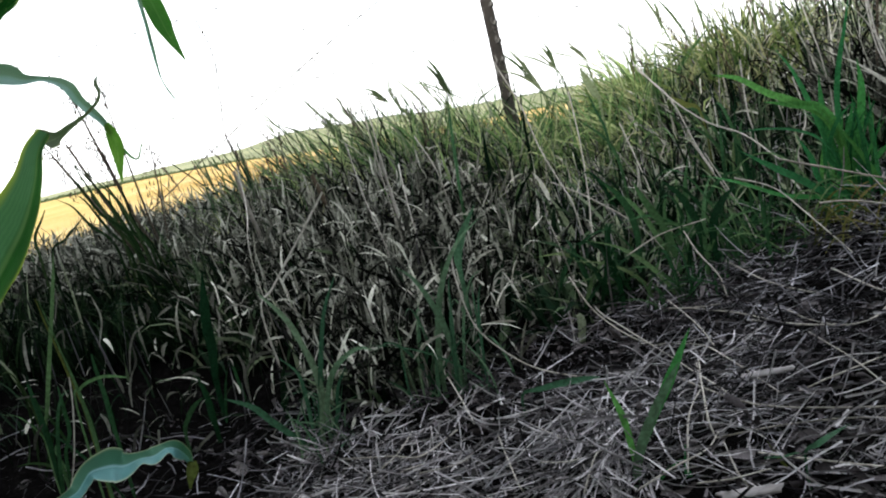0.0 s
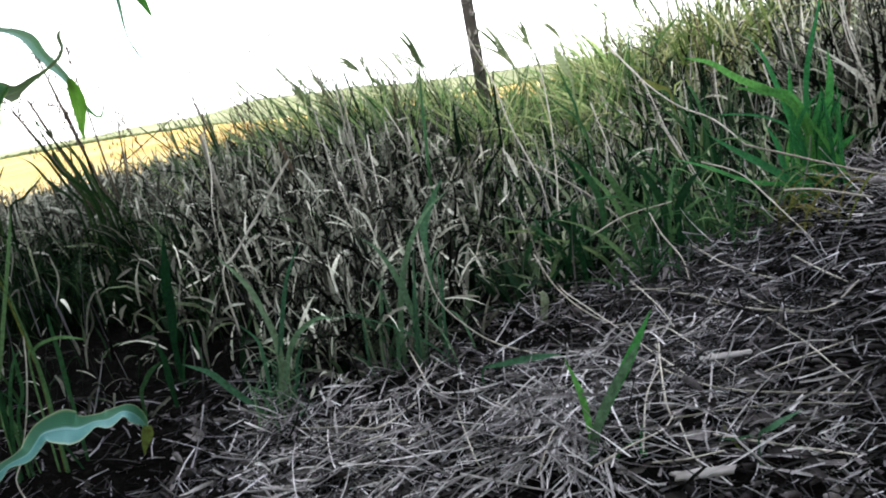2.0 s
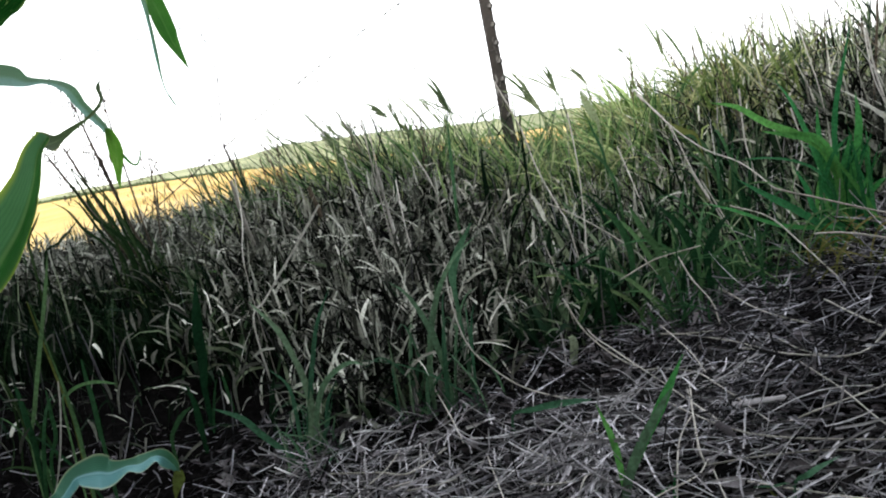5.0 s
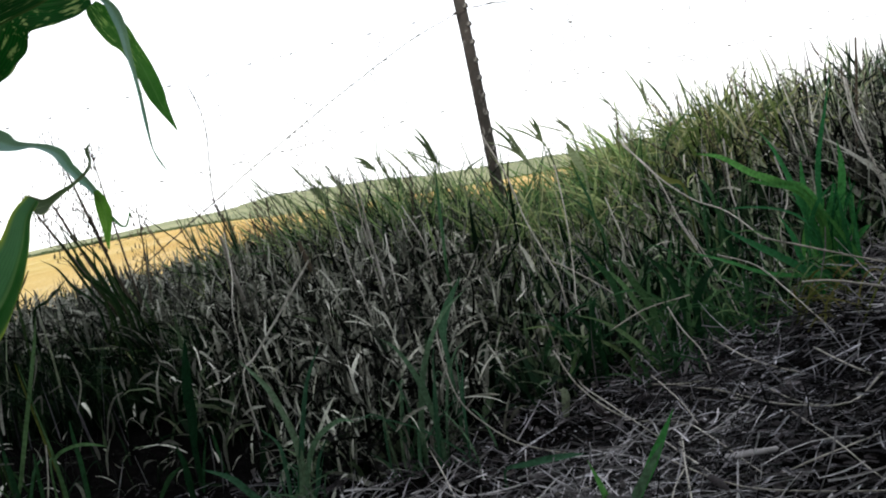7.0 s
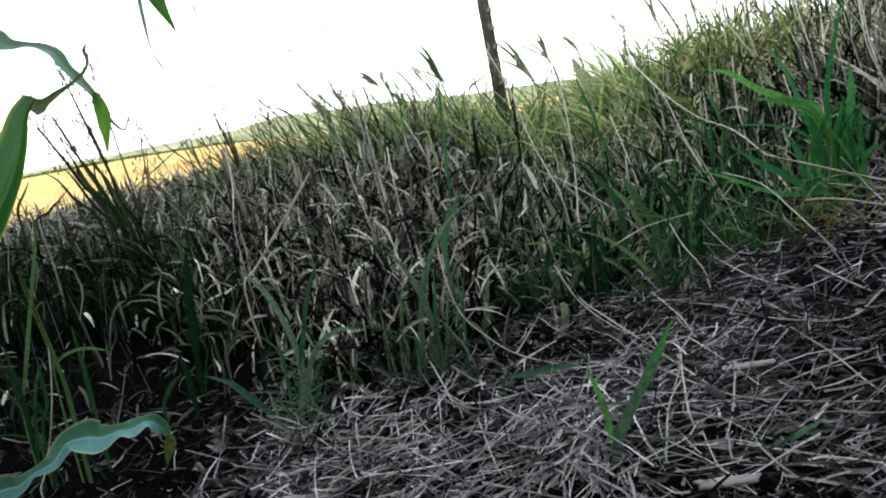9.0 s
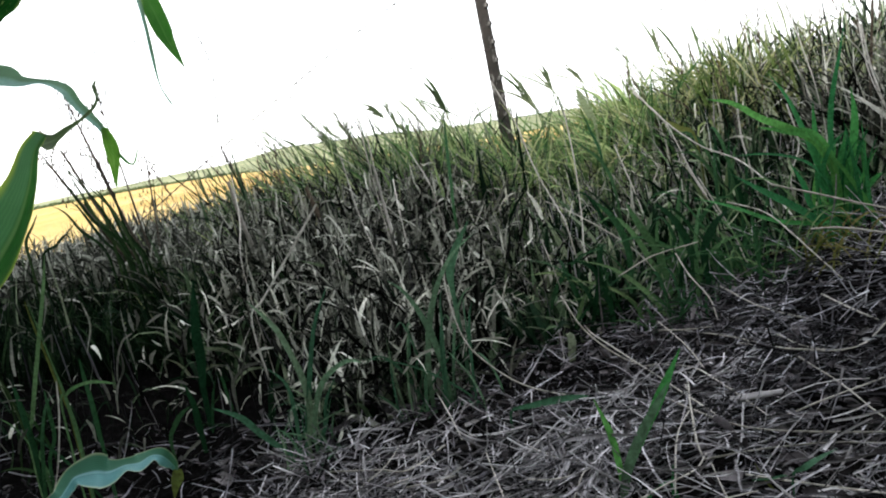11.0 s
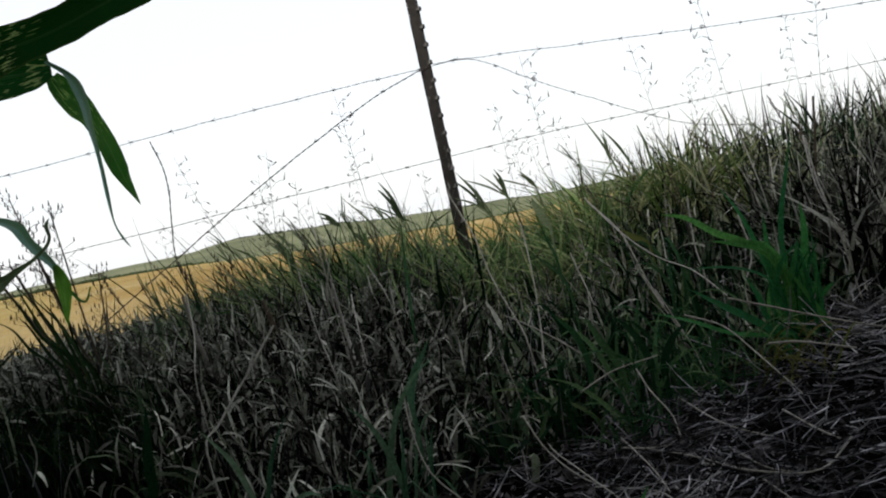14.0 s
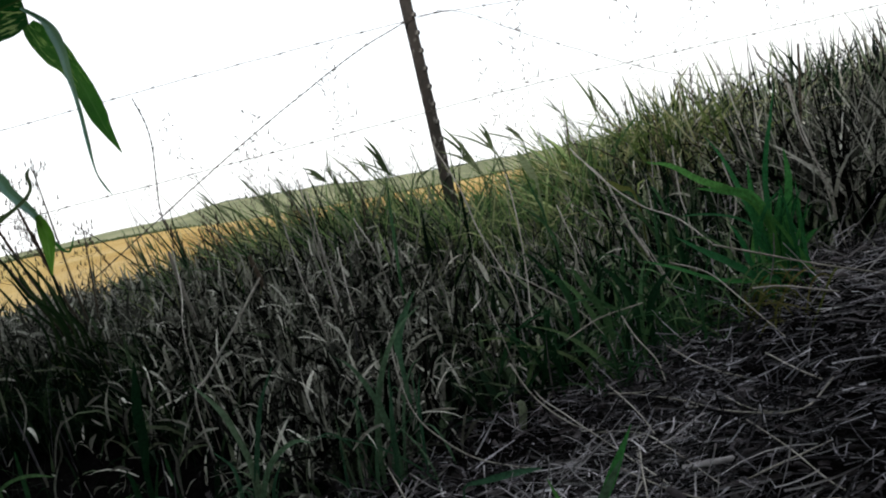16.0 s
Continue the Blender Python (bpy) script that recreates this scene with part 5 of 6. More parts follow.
build_stalk([(0.355, 1.692, 0.033), (0.406, 1.537, 0.048), (0.449, 1.470, 0.039)], 0.0035, "long pale straw lying on the litter")
build_stalk([(0.494, 1.878, 0.060), (0.499, 1.635, 0.062), (0.545, 1.519, 0.053)], 0.0036, "long pale straw lying on the litter")
build_stalk([(0.477, 1.548, 0.044), (0.479, 1.399, 0.052), (0.513, 1.377, 0.042)], 0.0025, "long pale straw lying on the litter")
build_stalk([(0.241, 1.076, 0.028), (0.225, 0.968, 0.040), (0.230, 0.950, 0.027)], 0.0022, "long pale straw lying on the litter")
build_stalk([(0.183, 0.985, 0.027), (0.213, 0.951, 0.040), (0.265, 0.980, 0.028)], 0.0025, "long pale straw lying on the litter")
build_stalk([(-0.029, 1.270, 0.027), (-0.015, 1.073, 0.040), (-0.008, 1.048, 0.028)], 0.0025, "long pale straw lying on the litter")
build_stalk([(-0.219, 1.191, 0.028), (-0.173, 1.242, 0.040), (-0.157, 1.358, 0.028)], 0.0025, "long pale straw lying on the litter")
build_stalk([(0.329, 1.720, 0.031), (0.363, 1.635, 0.045), (0.412, 1.649, 0.038)], 0.0036, "long pale straw lying on the litter")


x, y = rnd.uniform(-0.85, 0.7, 1250), rnd.uniform(2.35, 2.85, 1250)
grass("dry_grass", "pale dead blades on top of the bank, toned as lit", x, y, M_PALE, height(x, y) * 1.0, 0.0062, (0.32, 0.25), (0.7, 0.7), 0.3)
x, y = rnd.uniform(-0.75, 0.7, 1250), rnd.uniform(2.4, 2.95, 1250)
grass("green_grass", "green blades on top of the bank, toned as lit", x, y, M_CREST, height(x, y) * 0.95, 0.0080, (0.35, 0.3), (1.0, 0.8), 0.3, lean_to=3.3)
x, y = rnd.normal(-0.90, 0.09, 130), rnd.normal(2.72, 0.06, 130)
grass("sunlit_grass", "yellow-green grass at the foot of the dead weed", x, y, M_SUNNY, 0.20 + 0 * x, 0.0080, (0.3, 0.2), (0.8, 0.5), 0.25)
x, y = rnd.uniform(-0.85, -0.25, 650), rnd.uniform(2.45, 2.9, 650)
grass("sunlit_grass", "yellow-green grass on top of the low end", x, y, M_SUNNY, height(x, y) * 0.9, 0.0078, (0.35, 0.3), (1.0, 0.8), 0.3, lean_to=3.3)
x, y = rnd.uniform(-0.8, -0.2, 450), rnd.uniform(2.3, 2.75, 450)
grass("dry_grass", "pale dead blades on top of the low end, toned as lit", x, y, M_PALE, height(x, y) * 0.95, 0.0066, (0.4, 0.3), (0.8, 0.7), 0.3)
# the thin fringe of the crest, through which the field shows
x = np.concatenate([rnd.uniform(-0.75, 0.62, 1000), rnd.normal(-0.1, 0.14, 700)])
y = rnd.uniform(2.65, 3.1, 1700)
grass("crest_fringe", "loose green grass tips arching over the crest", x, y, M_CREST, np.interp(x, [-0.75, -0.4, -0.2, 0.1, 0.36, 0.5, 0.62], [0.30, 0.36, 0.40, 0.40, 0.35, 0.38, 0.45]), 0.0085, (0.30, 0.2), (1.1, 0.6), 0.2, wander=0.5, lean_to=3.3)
x = rnd.uniform(-0.75, 0.25, 420)
y = rnd.uniform(2.6, 3.0, 420)
grass("crest_fringe", "dark green grass tips leaning over the crest", x, y, M_GREEN, np.interp(x, [-0.75, -0.4, -0.2, 0.1, 0.36, 0.5, 0.62], [0.33, 0.38, 0.42, 0.42, 0.42, 0.44, 0.48]), 0.0075, (0.30, 0.2), (0.7, 0.5), 0.2, wander=0.3, lean_to=3.3)


x = rnd.normal(-0.12, 0.20, 190)
y = rnd.uniform(2.6, 2.95, 190)
grass("tall_stems", "thin grey-green stems leaning over the crest", x, y, M_GREEN, 0.50 + 0.03 * np.sin(x * 9), 0.0048, (0.40, 0.2), (0.5, 0.4), 0.15, wander=0.2, lean_to=3.3)
x = rnd.normal(-0.15, 0.20, 70)
y = rnd.uniform(2.6, 2.9, 70)
grass("tall_stems", "pale straw stems leaning over the crest", x, y, M_PALE, 0.50 + 0.03 * np.sin(x * 9), 0.0042, (0.35, 0.2), (0.4, 0.4), 0.15, wander=0.2, lean_to=3.3)


# bleached dead leaves that curl out of the dark hollow
pieces = []
for points in (
        [(-0.661, 1.750, 0.215, 0.0032), (-0.682, 1.750, 0.204, 0.0043), (-0.700, 1.750, 0.171, 0.0043), (-0.712, 1.750, 0.128, 0.0021)],
        [(-0.664, 1.800, 0.253, 0.0033), (-0.661, 1.800, 0.234, 0.0088), (-0.668, 1.800, 0.216, 0.0022)],
        [(-0.677, 1.800, 0.249, 0.0022), (-0.677, 1.800, 0.229, 0.0077), (-0.675, 1.800, 0.209, 0.0022)],
        [(-0.606, 1.700, 0.183, 0.0031), (-0.616, 1.700, 0.172, 0.0103), (-0.621, 1.700, 0.158, 0.0031)],
        [(-0.629, 1.850, 0.227, 0.0023), (-0.647, 1.850, 0.220, 0.0079), (-0.666, 1.850, 0.210, 0.0023)],
        [(-0.526, 1.800, 0.243, 0.0033), (-0.533, 1.800, 0.228, 0.0077), (-0.535, 1.800, 0.210, 0.0022)],
        [(-0.460, 1.620, 0.147, 0.0030), (-0.455, 1.620, 0.122, 0.0049), (-0.459, 1.620, 0.097, 0.0059), (-0.459, 1.620, 0.058, 0.0030)],
        [(-0.421, 1.640, 0.174, 0.0030), (-0.439, 1.640, 0.129, 0.0050), (-0.449, 1.640, 0.097, 0.0020)],
        [(-0.410, 1.600, 0.156, 0.0019), (-0.391, 1.600, 0.166, 0.0058), (-0.367, 1.600, 0.165, 0.0029)],
        [(-0.605, 1.500, 0.185, 0.0027), (-0.616, 1.500, 0.158, 0.0091), (-0.622, 1.500, 0.125, 0.0037)],
        [(-0.633, 1.400, 0.150, 0.0026), (-0.626, 1.400, 0.136, 0.0060), (-0.626, 1.400, 0.113, 0.0017)],
        [(-0.570, 1.400, 0.122, 0.0017), (-0.588, 1.400, 0.105, 0.0051), (-0.598, 1.400, 0.079, 0.0034)],
        [(-0.558, 1.420, 0.099, 0.0043), (-0.565, 1.420, 0.073, 0.0026)],
        [(-0.450, 1.350, 0.097, 0.0049), (-0.470, 1.350, 0.085, 0.0041), (-0.485, 1.350, 0.072, 0.0025)],
        [(-0.674, 1.300, 0.179, 0.0016), (-0.689, 1.300, 0.163, 0.0055), (-0.697, 1.300, 0.144, 0.0032)],
        [(-0.683, 1.500, 0.281, 0.0018), (-0.663, 1.500, 0.289, 0.0037)],
        [(-0.729, 1.350, 0.213, 0.0016), (-0.712, 1.350, 0.213, 0.0033), (-0.693, 1.350, 0.210, 0.0016)],
        [(-0.693, 1.250, 0.180, 0.0023), (-0.687, 1.250, 0.166, 0.0030), (-0.682, 1.250, 0.151, 0.0023)],
        [(-0.565, 1.600, 0.135, 0.0019), (-0.546, 1.600, 0.138, 0.0058), (-0.530, 1.600, 0.129, 0.0029)],
        [(-0.672, 1.700, 0.190, 0.0021), (-0.674, 1.700, 0.160, 0.0052), (-0.691, 1.700, 0.133, 0.0031)],
        [(-0.721, 1.700, 0.298, 0.0021), (-0.715, 1.700, 0.253, 0.0041), (-0.734, 1.700, 0.202, 0.0021)],
        [(-0.743, 1.600, 0.348, 0.0019), (-0.739, 1.600, 0.322, 0.0049), (-0.754, 1.600, 0.283, 0.0019)],
        [(-0.723, 1.500, 0.261, 0.0018), (-0.700, 1.500, 0.277, 0.0055), (-0.704, 1.500, 0.248, 0.0027)],
        [(-0.549, 1.750, 0.210, 0.0021), (-0.564, 1.750, 0.191, 0.0064), (-0.567, 1.750, 0.157, 0.0021)],
        [(-0.574, 1.700, 0.172, 0.0021), (-0.594, 1.700, 0.160, 0.0062), (-0.596, 1.700, 0.132, 0.0021)],
):
    v, f, uv = ribbon(points, 0, (rnd.normal(0, 0.4), -0.8, 0.5), columns=2, steps=4, fold=0.5)
    pieces.append((v, f))
v, f = joined(pieces)
tagged(new("curled_dry_leaves", mesh_of("curled_dry_leaves", v, f, M_CURL)), "bleached curled dead leaves in the dark hollow", "grass", kind="stuff")
leafy("grass_shoot", "yellow-green grass blade leaning in the dark hollow", "grass", (-0.638, 1.36), [([[(-0.680, 1.400, 0.351, 0.0018), (-0.672, 1.392, 0.311, 0.0034), (-0.662, 1.384, 0.270, 0.0040), (-0.652, 1.376, 0.221, 0.0040), (-0.643, 1.368, 0.186, 0.0034), (-0.638, 1.360, 0.164, 0.0017)]][0][::-1], 0, (0.2, -0.9, 0.3), "")], M_SUNNY_LEAF, "green shoots in the straw")


def build_husk(a, b, wide, thick):
    """A split, bleached piece of old maize stalk."""
    a, b = Vector(a), Vector(b)
    d = (b - a)
    n, m = 12, 7
    bm = bmesh.new()
    rows = []
    for i in range(n):
        q = i / (n - 1)
        w = wide * (0.75 + 0.25 * math.sin(3.14 * q)) * (1 + rnd.normal(0, 0.05))
        row = []
        for j in range(m):
            p = j / (m - 1) * 2 - 1
            row.append((w * 0.5 * p, thick * (1 - p * p) + rnd.normal(0, 0.0008)))
        row += [(w * 0.48, -0.002), (-w * 0.48, -0.002)]
        ragged = (rnd.normal(0, 0.004) if i in (0, n - 1) else 0)
        rows.append([bm.verts.new((q * d.length + ragged + (rnd.normal(0, 0.003) if i in (0, n - 1) else 0), y_, z_)) for y_, z_ in row])
    k = m + 2
    for r0, r1 in zip(rows, rows[1:]):
        for j in range(k):
            bm.faces.new((r0[j], r1[j], r1[(j + 1) % k], r0[(j + 1) % k]))
    bm.faces.new(rows[0])
    bm.faces.new(rows[-1][::-1])
    me = bpy.data.meshes.new("stalk_piece")
    for f in bm.faces:
        f.smooth = True
    bm.to_mesh(me)
    bm.free()
    me.materials.append(M_HUSK)
    ob = tagged(new("stalk_piece", me), "bleached split piece of old maize stalk on the straw", "plant debris", "old stalk pieces")
    ob.matrix_world = Matrix.Translation(a) @ d.to_track_quat("X", "Z").to_matrix().to_4x4()


def build_dead_stem(points, radius, mat, label):
    v, f = tube(points, radius, 6, 8, 0.75)
    v = v + rnd.normal(0, radius * 0.12, v.shape)
    tagged(new("dry_weed", mesh_of("dry_weed", v, f, mat)), label, "weed", "dry weeds in the bank")


build_dead_stem([(-0.50, 2.35, 0.12), (-0.53, 2.35, 0.27), (-0.545, 2.35, 0.37), (-0.555, 2.35, 0.455)], 0.0065, M_STALK, "thick grey dead stem standing in the bank")
build_dead_stem([(-0.335, 2.4, 0.10), (-0.345, 2.4, 0.22), (-0.355, 2.4, 0.315)], 0.0035, M_STALK, "dead stem below a dark seed spike")
build_dead_stem([(-0.355, 2.4, 0.315), (-0.362, 2.4, 0.35), (-0.372, 2.4, 0.40)], 0.0068, M_SEED, "short dark brown seed spike")
build_dead_stem([(-0.18, 2.2, 0.10), (-0.165, 2.2, 0.24), (-0.17, 2.2, 0.35), (-0.175, 2.2, 0.43)], 0.0042, M_STALK, "pale dead stem standing in the bank")
build_dead_stem([(1.02, 2.3, 0.18), (1.06, 2.3, 0.42), (1.09, 2.3, 0.62)], 0.0038, M_SEED, "reddish brown dead stem in the bank")
build_husk((0.319, 1.262, 0.035), (0.390, 1.249, 0.037), 0.011, 0.005)
build_husk((0.188, 0.924, 0.035), (0.257, 0.918, 0.034), 0.013, 0.006)


# ---------------------------------------------------------------- seed heads and tall stems at the fence
def seed_stem(tall, lean, kind):
    """A grass stem with a loose, nodding head of brown spikelets."""
    thing = new("seed_grass")
    top = np.array([lean * tall, 0, tall])
    mid = np.array([lean * tall * 0.3, 0.01, tall * 0.55])
    v, f = tube([(0, 0, -0.01), mid, top], 0.0008, 6, 5, 0.35)
    child("stem", mesh_of("stem", v, f, M_STRAW), thing)
    line = spline([(0, 0, 0), mid, top], 12)
    pieces = []
    for i in range(kind):
        q = 0.68 + 0.32 * (i + 0.5) / kind
        o = line[int(q * (len(line) - 1))]
        a = rnd.uniform(0, 6.28)
        reach = 0.032 * (1.25 - q) / 0.5 * rnd.uniform(0.4, 1.2) + 0.006
        tip = o + np.array([reach * math.cos(a), reach * math.sin(a), reach * rnd.uniform(-0.2, 0.7)])
        pieces.append(tube([o, (o + tip) / 2 + np.array([0, 0, 0.004]), tip], 0.0004, 2, 4, 0.7))
        down = np.array([rnd.normal(0, 0.5), rnd.normal(0, 0.4), rnd.uniform(-0.5, 1.2)])
        down = down / np.linalg.norm(down)
        size = rnd.uniform(0.008, 0.019)
        pieces.append(tube([tip, tip + down * size * 0.35, tip + down * size * 0.7, tip + down * size], 0.0016, 2, 5, 0.15))
    v, f = joined(pieces)
    child("seed_head", mesh_of("seed_head", v, f, M_SEED), thing)
    return tagged(thing, "thin dry grass stem with a loose brown seed head", "grass", "seeding grasses along the fence")


def spike_stem(tall, lean):
    """A stiff stem with a dense, dark, leaning head."""
    thing = new("brome_grass")
    top = np.array([lean * tall, 0, tall])
    mid = np.array([lean * tall * 0.25, 0.005, tall * 0.55])
    v, f = tube([(0, 0, -0.01), mid, top], 0.0014, 6, 5, 0.6)
    child("stem", mesh_of("stem", v, f, M_SEED), thing)
    line = spline([(0, 0, 0), mid, top], 16)
    pieces = []
    for i in range(22):
        o = line[int((0.78 + 0.22 * i / 21) * (len(line) - 1))]
        d = np.array([lean * 0.8 + rnd.normal(0, 0.35), rnd.normal(0, 0.3), 1.0])
        d /= np.linalg.norm(d)
        size = rnd.uniform(0.012, 0.024)
        pieces.append(tube([o, o + d * size * 0.5, o + d * size], 0.0021, 2, 5, 0.2))
    v, f = joined(pieces)
    child("seed_head", mesh_of("seed_head", v, f, M_SEED), thing)
    return tagged(thing, "stiff dry grass stem with a dense dark seed head", "grass", "dark-headed grasses along the fence")


def leaf_stem(tall, lean):
    """A green stem that bends over, its last leaves folded along it like the feathers of an arrow."""
    thing = new("tall_grass")
    line = spline([(0, 0, -0.01), (lean * tall * 0.30, 0, tall * 0.45), (lean * tall * 0.70, 0.01, tall * 0.80), (lean * tall, 0.01, tall)], 8)
    v, f = tube([line[0], line[8], line[16], line[-1]], 0.0016, 5, 6, 0.4)
    child("stem", mesh_of("stem", v, f, M_FLAG), thing)
    for i in range(9):
        at = int((0.62 + 0.33 * i / 8) * (len(line) - 1))
        o = line[at]
        along = line[min(at + 2, len(line) - 1)] - line[at - 2]
        along /= np.linalg.norm(along)
        d = along + np.array([rnd.normal(0.02, 0.22), rnd.normal(0, 0.2), rnd.normal(0.10, 0.16)])
        d /= np.linalg.norm(d)
        reach = rnd.uniform(0.05, 0.10)
        v, f, uv = ribbon([o, o + d * reach * 0.5, o + d * reach + np.array([0, 0, -0.003])], rnd.uniform(0.0035, 0.0065), (0.1, -0.9, 0.4), taper=(0.6, 1, 0), columns=2, steps=4, fold=0.4)
        child("leaf", mesh_of("leaf", v, f, M_FLAG, uv=uv), thing)
    return tagged(thing, "tall green grass stem bent over with leaves like an arrow", "grass", "tall grasses at the fence")


def plant_copies(kinds, places):
    used = set()
    for i, (px, py, top) in enumerate(places):
        src = kinds[i % len(kinds)]
        z = float(ground_z(px, py))
        scale = (top - 0.02 - z) / src["tall"]
        m = Matrix.Translation((px, py, z)) @ pose(0, 0, 0, 0, 0, rnd.normal(0, 30))
        if src.name in used:
            ob = copy_thing(src, m)
        else:
            used.add(src.name)
            ob = src
            ob.matrix_basis = m
        ob.scale = (scale, scale, scale)


seed_kinds = []
for tall, lean, kind in ((0.62, -0.10, 12), (0.70, -0.18, 18), (0.55, 0.06, 10), (0.66, -0.05, 22)):
    k = seed_stem(tall, lean, kind)
    k["tall"] = tall
    seed_kinds.append(k)
seed_at = [(x_, rnd.uniform(2.35, 2.95), 0.60 + 0.10 * (x_ > 0.5) + rnd.uniform(-0.07, 0.16)) for x_ in np.linspace(-1.25, 1.75, 22) + rnd.normal(0, 0.06, 22)]
seed_at += [(-0.46, 2.8, 0.60), (-0.38, 2.85, 0.63), (-0.30, 2.75, 0.60), (-0.24, 2.9, 0.64), (-0.18, 2.8, 0.61), (-0.10, 2.85, 0.63), (-0.04, 2.75, 0.60), (-0.40, 2.5, 0.83), (-0.33, 2.45, 0.80), (0.44, 2.4, 0.90), (0.70, 2.25, 0.86), (0.95, 2.4, 0.98), (1.2, 2.5, 0.93), (-0.05, 2.6, 0.92), (0.36, 2.5, 0.80), (1.13, 2.4, 0.86), (-0.36, 2.48, 0.74)]
plant_copies(seed_kinds, seed_at)
spike_kinds = []
for tall, lean in ((0.46, -0.22), (0.50, -0.34), (0.44, 0.05), (0.48, -0.10)):
    k = spike_stem(tall, lean)
    k["tall"] = tall
    spike_kinds.append(k)
plant_copies(spike_kinds, [(x_, rnd.uniform(2.45, 2.95), np.interp(x_, [-0.8, -0.2, 0.4, 1.0, 1.7], [0.49, 0.53, 0.52, 0.57, 0.64]) + rnd.uniform(-0.06, 0.08))
                           for x_ in np.concatenate([np.linspace(-0.8, 0.05, 18), np.linspace(0.6, 1.75, 34)]) + rnd.normal(0, 0.03, 52)])
leaf_kinds = []
for tall, lean in ((0.48, -0.36), (0.50, -0.48), (0.46, -0.26), (0.47, -0.42)):
    k = leaf_stem(tall, lean)
    k["tall"] = tall
    leaf_kinds.append(k)
leaf_at = [(-0.36, 2.75, 0.56), (-0.30, 2.85, 0.59), (-0.27, 2.7, 0.55), (-0.20, 2.8, 0.60), (-0.15, 2.9, 0.58), (-0.11, 2.72, 0.56), (-0.05, 2.82, 0.61), (0.0, 2.9, 0.58), (0.05, 2.75, 0.57), (0.10, 2.85, 0.59), (-0.62, 2.65, 0.52), (-0.5, 2.6, 0.50), (-0.42, 2.55, 0.50), (0.75, 2.85, 0.64), (0.82, 2.85, 0.60), (0.95, 2.7, 0.60), (1.3, 2.6, 0.64), (1.05, 2.5, 0.62)]
plant_copies(leaf_kinds, leaf_at)


def build_flag(points):
    """One leaning grass shoot at the fence, seen against the sky: a folded leaf with shorter ones lying along it."""
    a, m, b = (np.array(p[:3]) for p in points)
    wide = points[1][3]
    foot_at = np.array([a[0] + 0.25 * (a[0] - b[0]) + 0.02, a[1], 0.0])
    foot_at[2] = float(ground_z(foot_at[0], foot_at[1]))
    thing = tagged(new("tall_grass"), "leaning grey-green grass shoot with leaves folded like an arrow" if wide > 0.012 else "thin leaning grey-green grass blade above the bank", "grass", "tall grasses at the fence")
    thing.location = foot_at
    stem = [foot_at * 0, (a - foot_at) * 0.5 + np.array([0.01, 0, 0.01]), a - foot_at]
    v, f = tube(stem, 0.0024, 5, 6, 0.7)
    child("stem", mesh_of("stem", v, f, M_FLAG), thing)
    face = (0.15, -0.95, 0.25)
    v, f, uv = ribbon([np.append(p[:3] - foot_at, w) for p, w in zip((a, m, b), (wide * 0.35, wide * (0.45 if wide > 0.012 else 0.8), 0.001))], 0, face, columns=2, steps=5, fold=0.4)
    child("leaf", mesh_of("leaf", v, f, M_FLAG, uv=uv), thing)
    if wide < 0.012:
        return
    along = b - a
    side = np.array([along[2], 0, -along[0]]) / np.linalg.norm(along)
    for i in range(7):
        o = a + along * (0.02 + 0.075 * i) - foot_at
        reach = np.linalg.norm(along) * rnd.uniform(0.28, 0.45)
        d = along / np.linalg.norm(along) + side * (1 if i % 2 else -1) * rnd.uniform(0.10, 0.30) + np.array([0, rnd.normal(0, 0.2), 0])
        v, f, uv = ribbon([o, o + d * reach * 0.5, o + d * reach], wide * rnd.uniform(0.25, 0.4), face, taper=(0.6, 1, 0), columns=2, steps=4, fold=0.4)
        child("leaf", mesh_of("leaf", v, f, M_FLAG, uv=uv), thing)


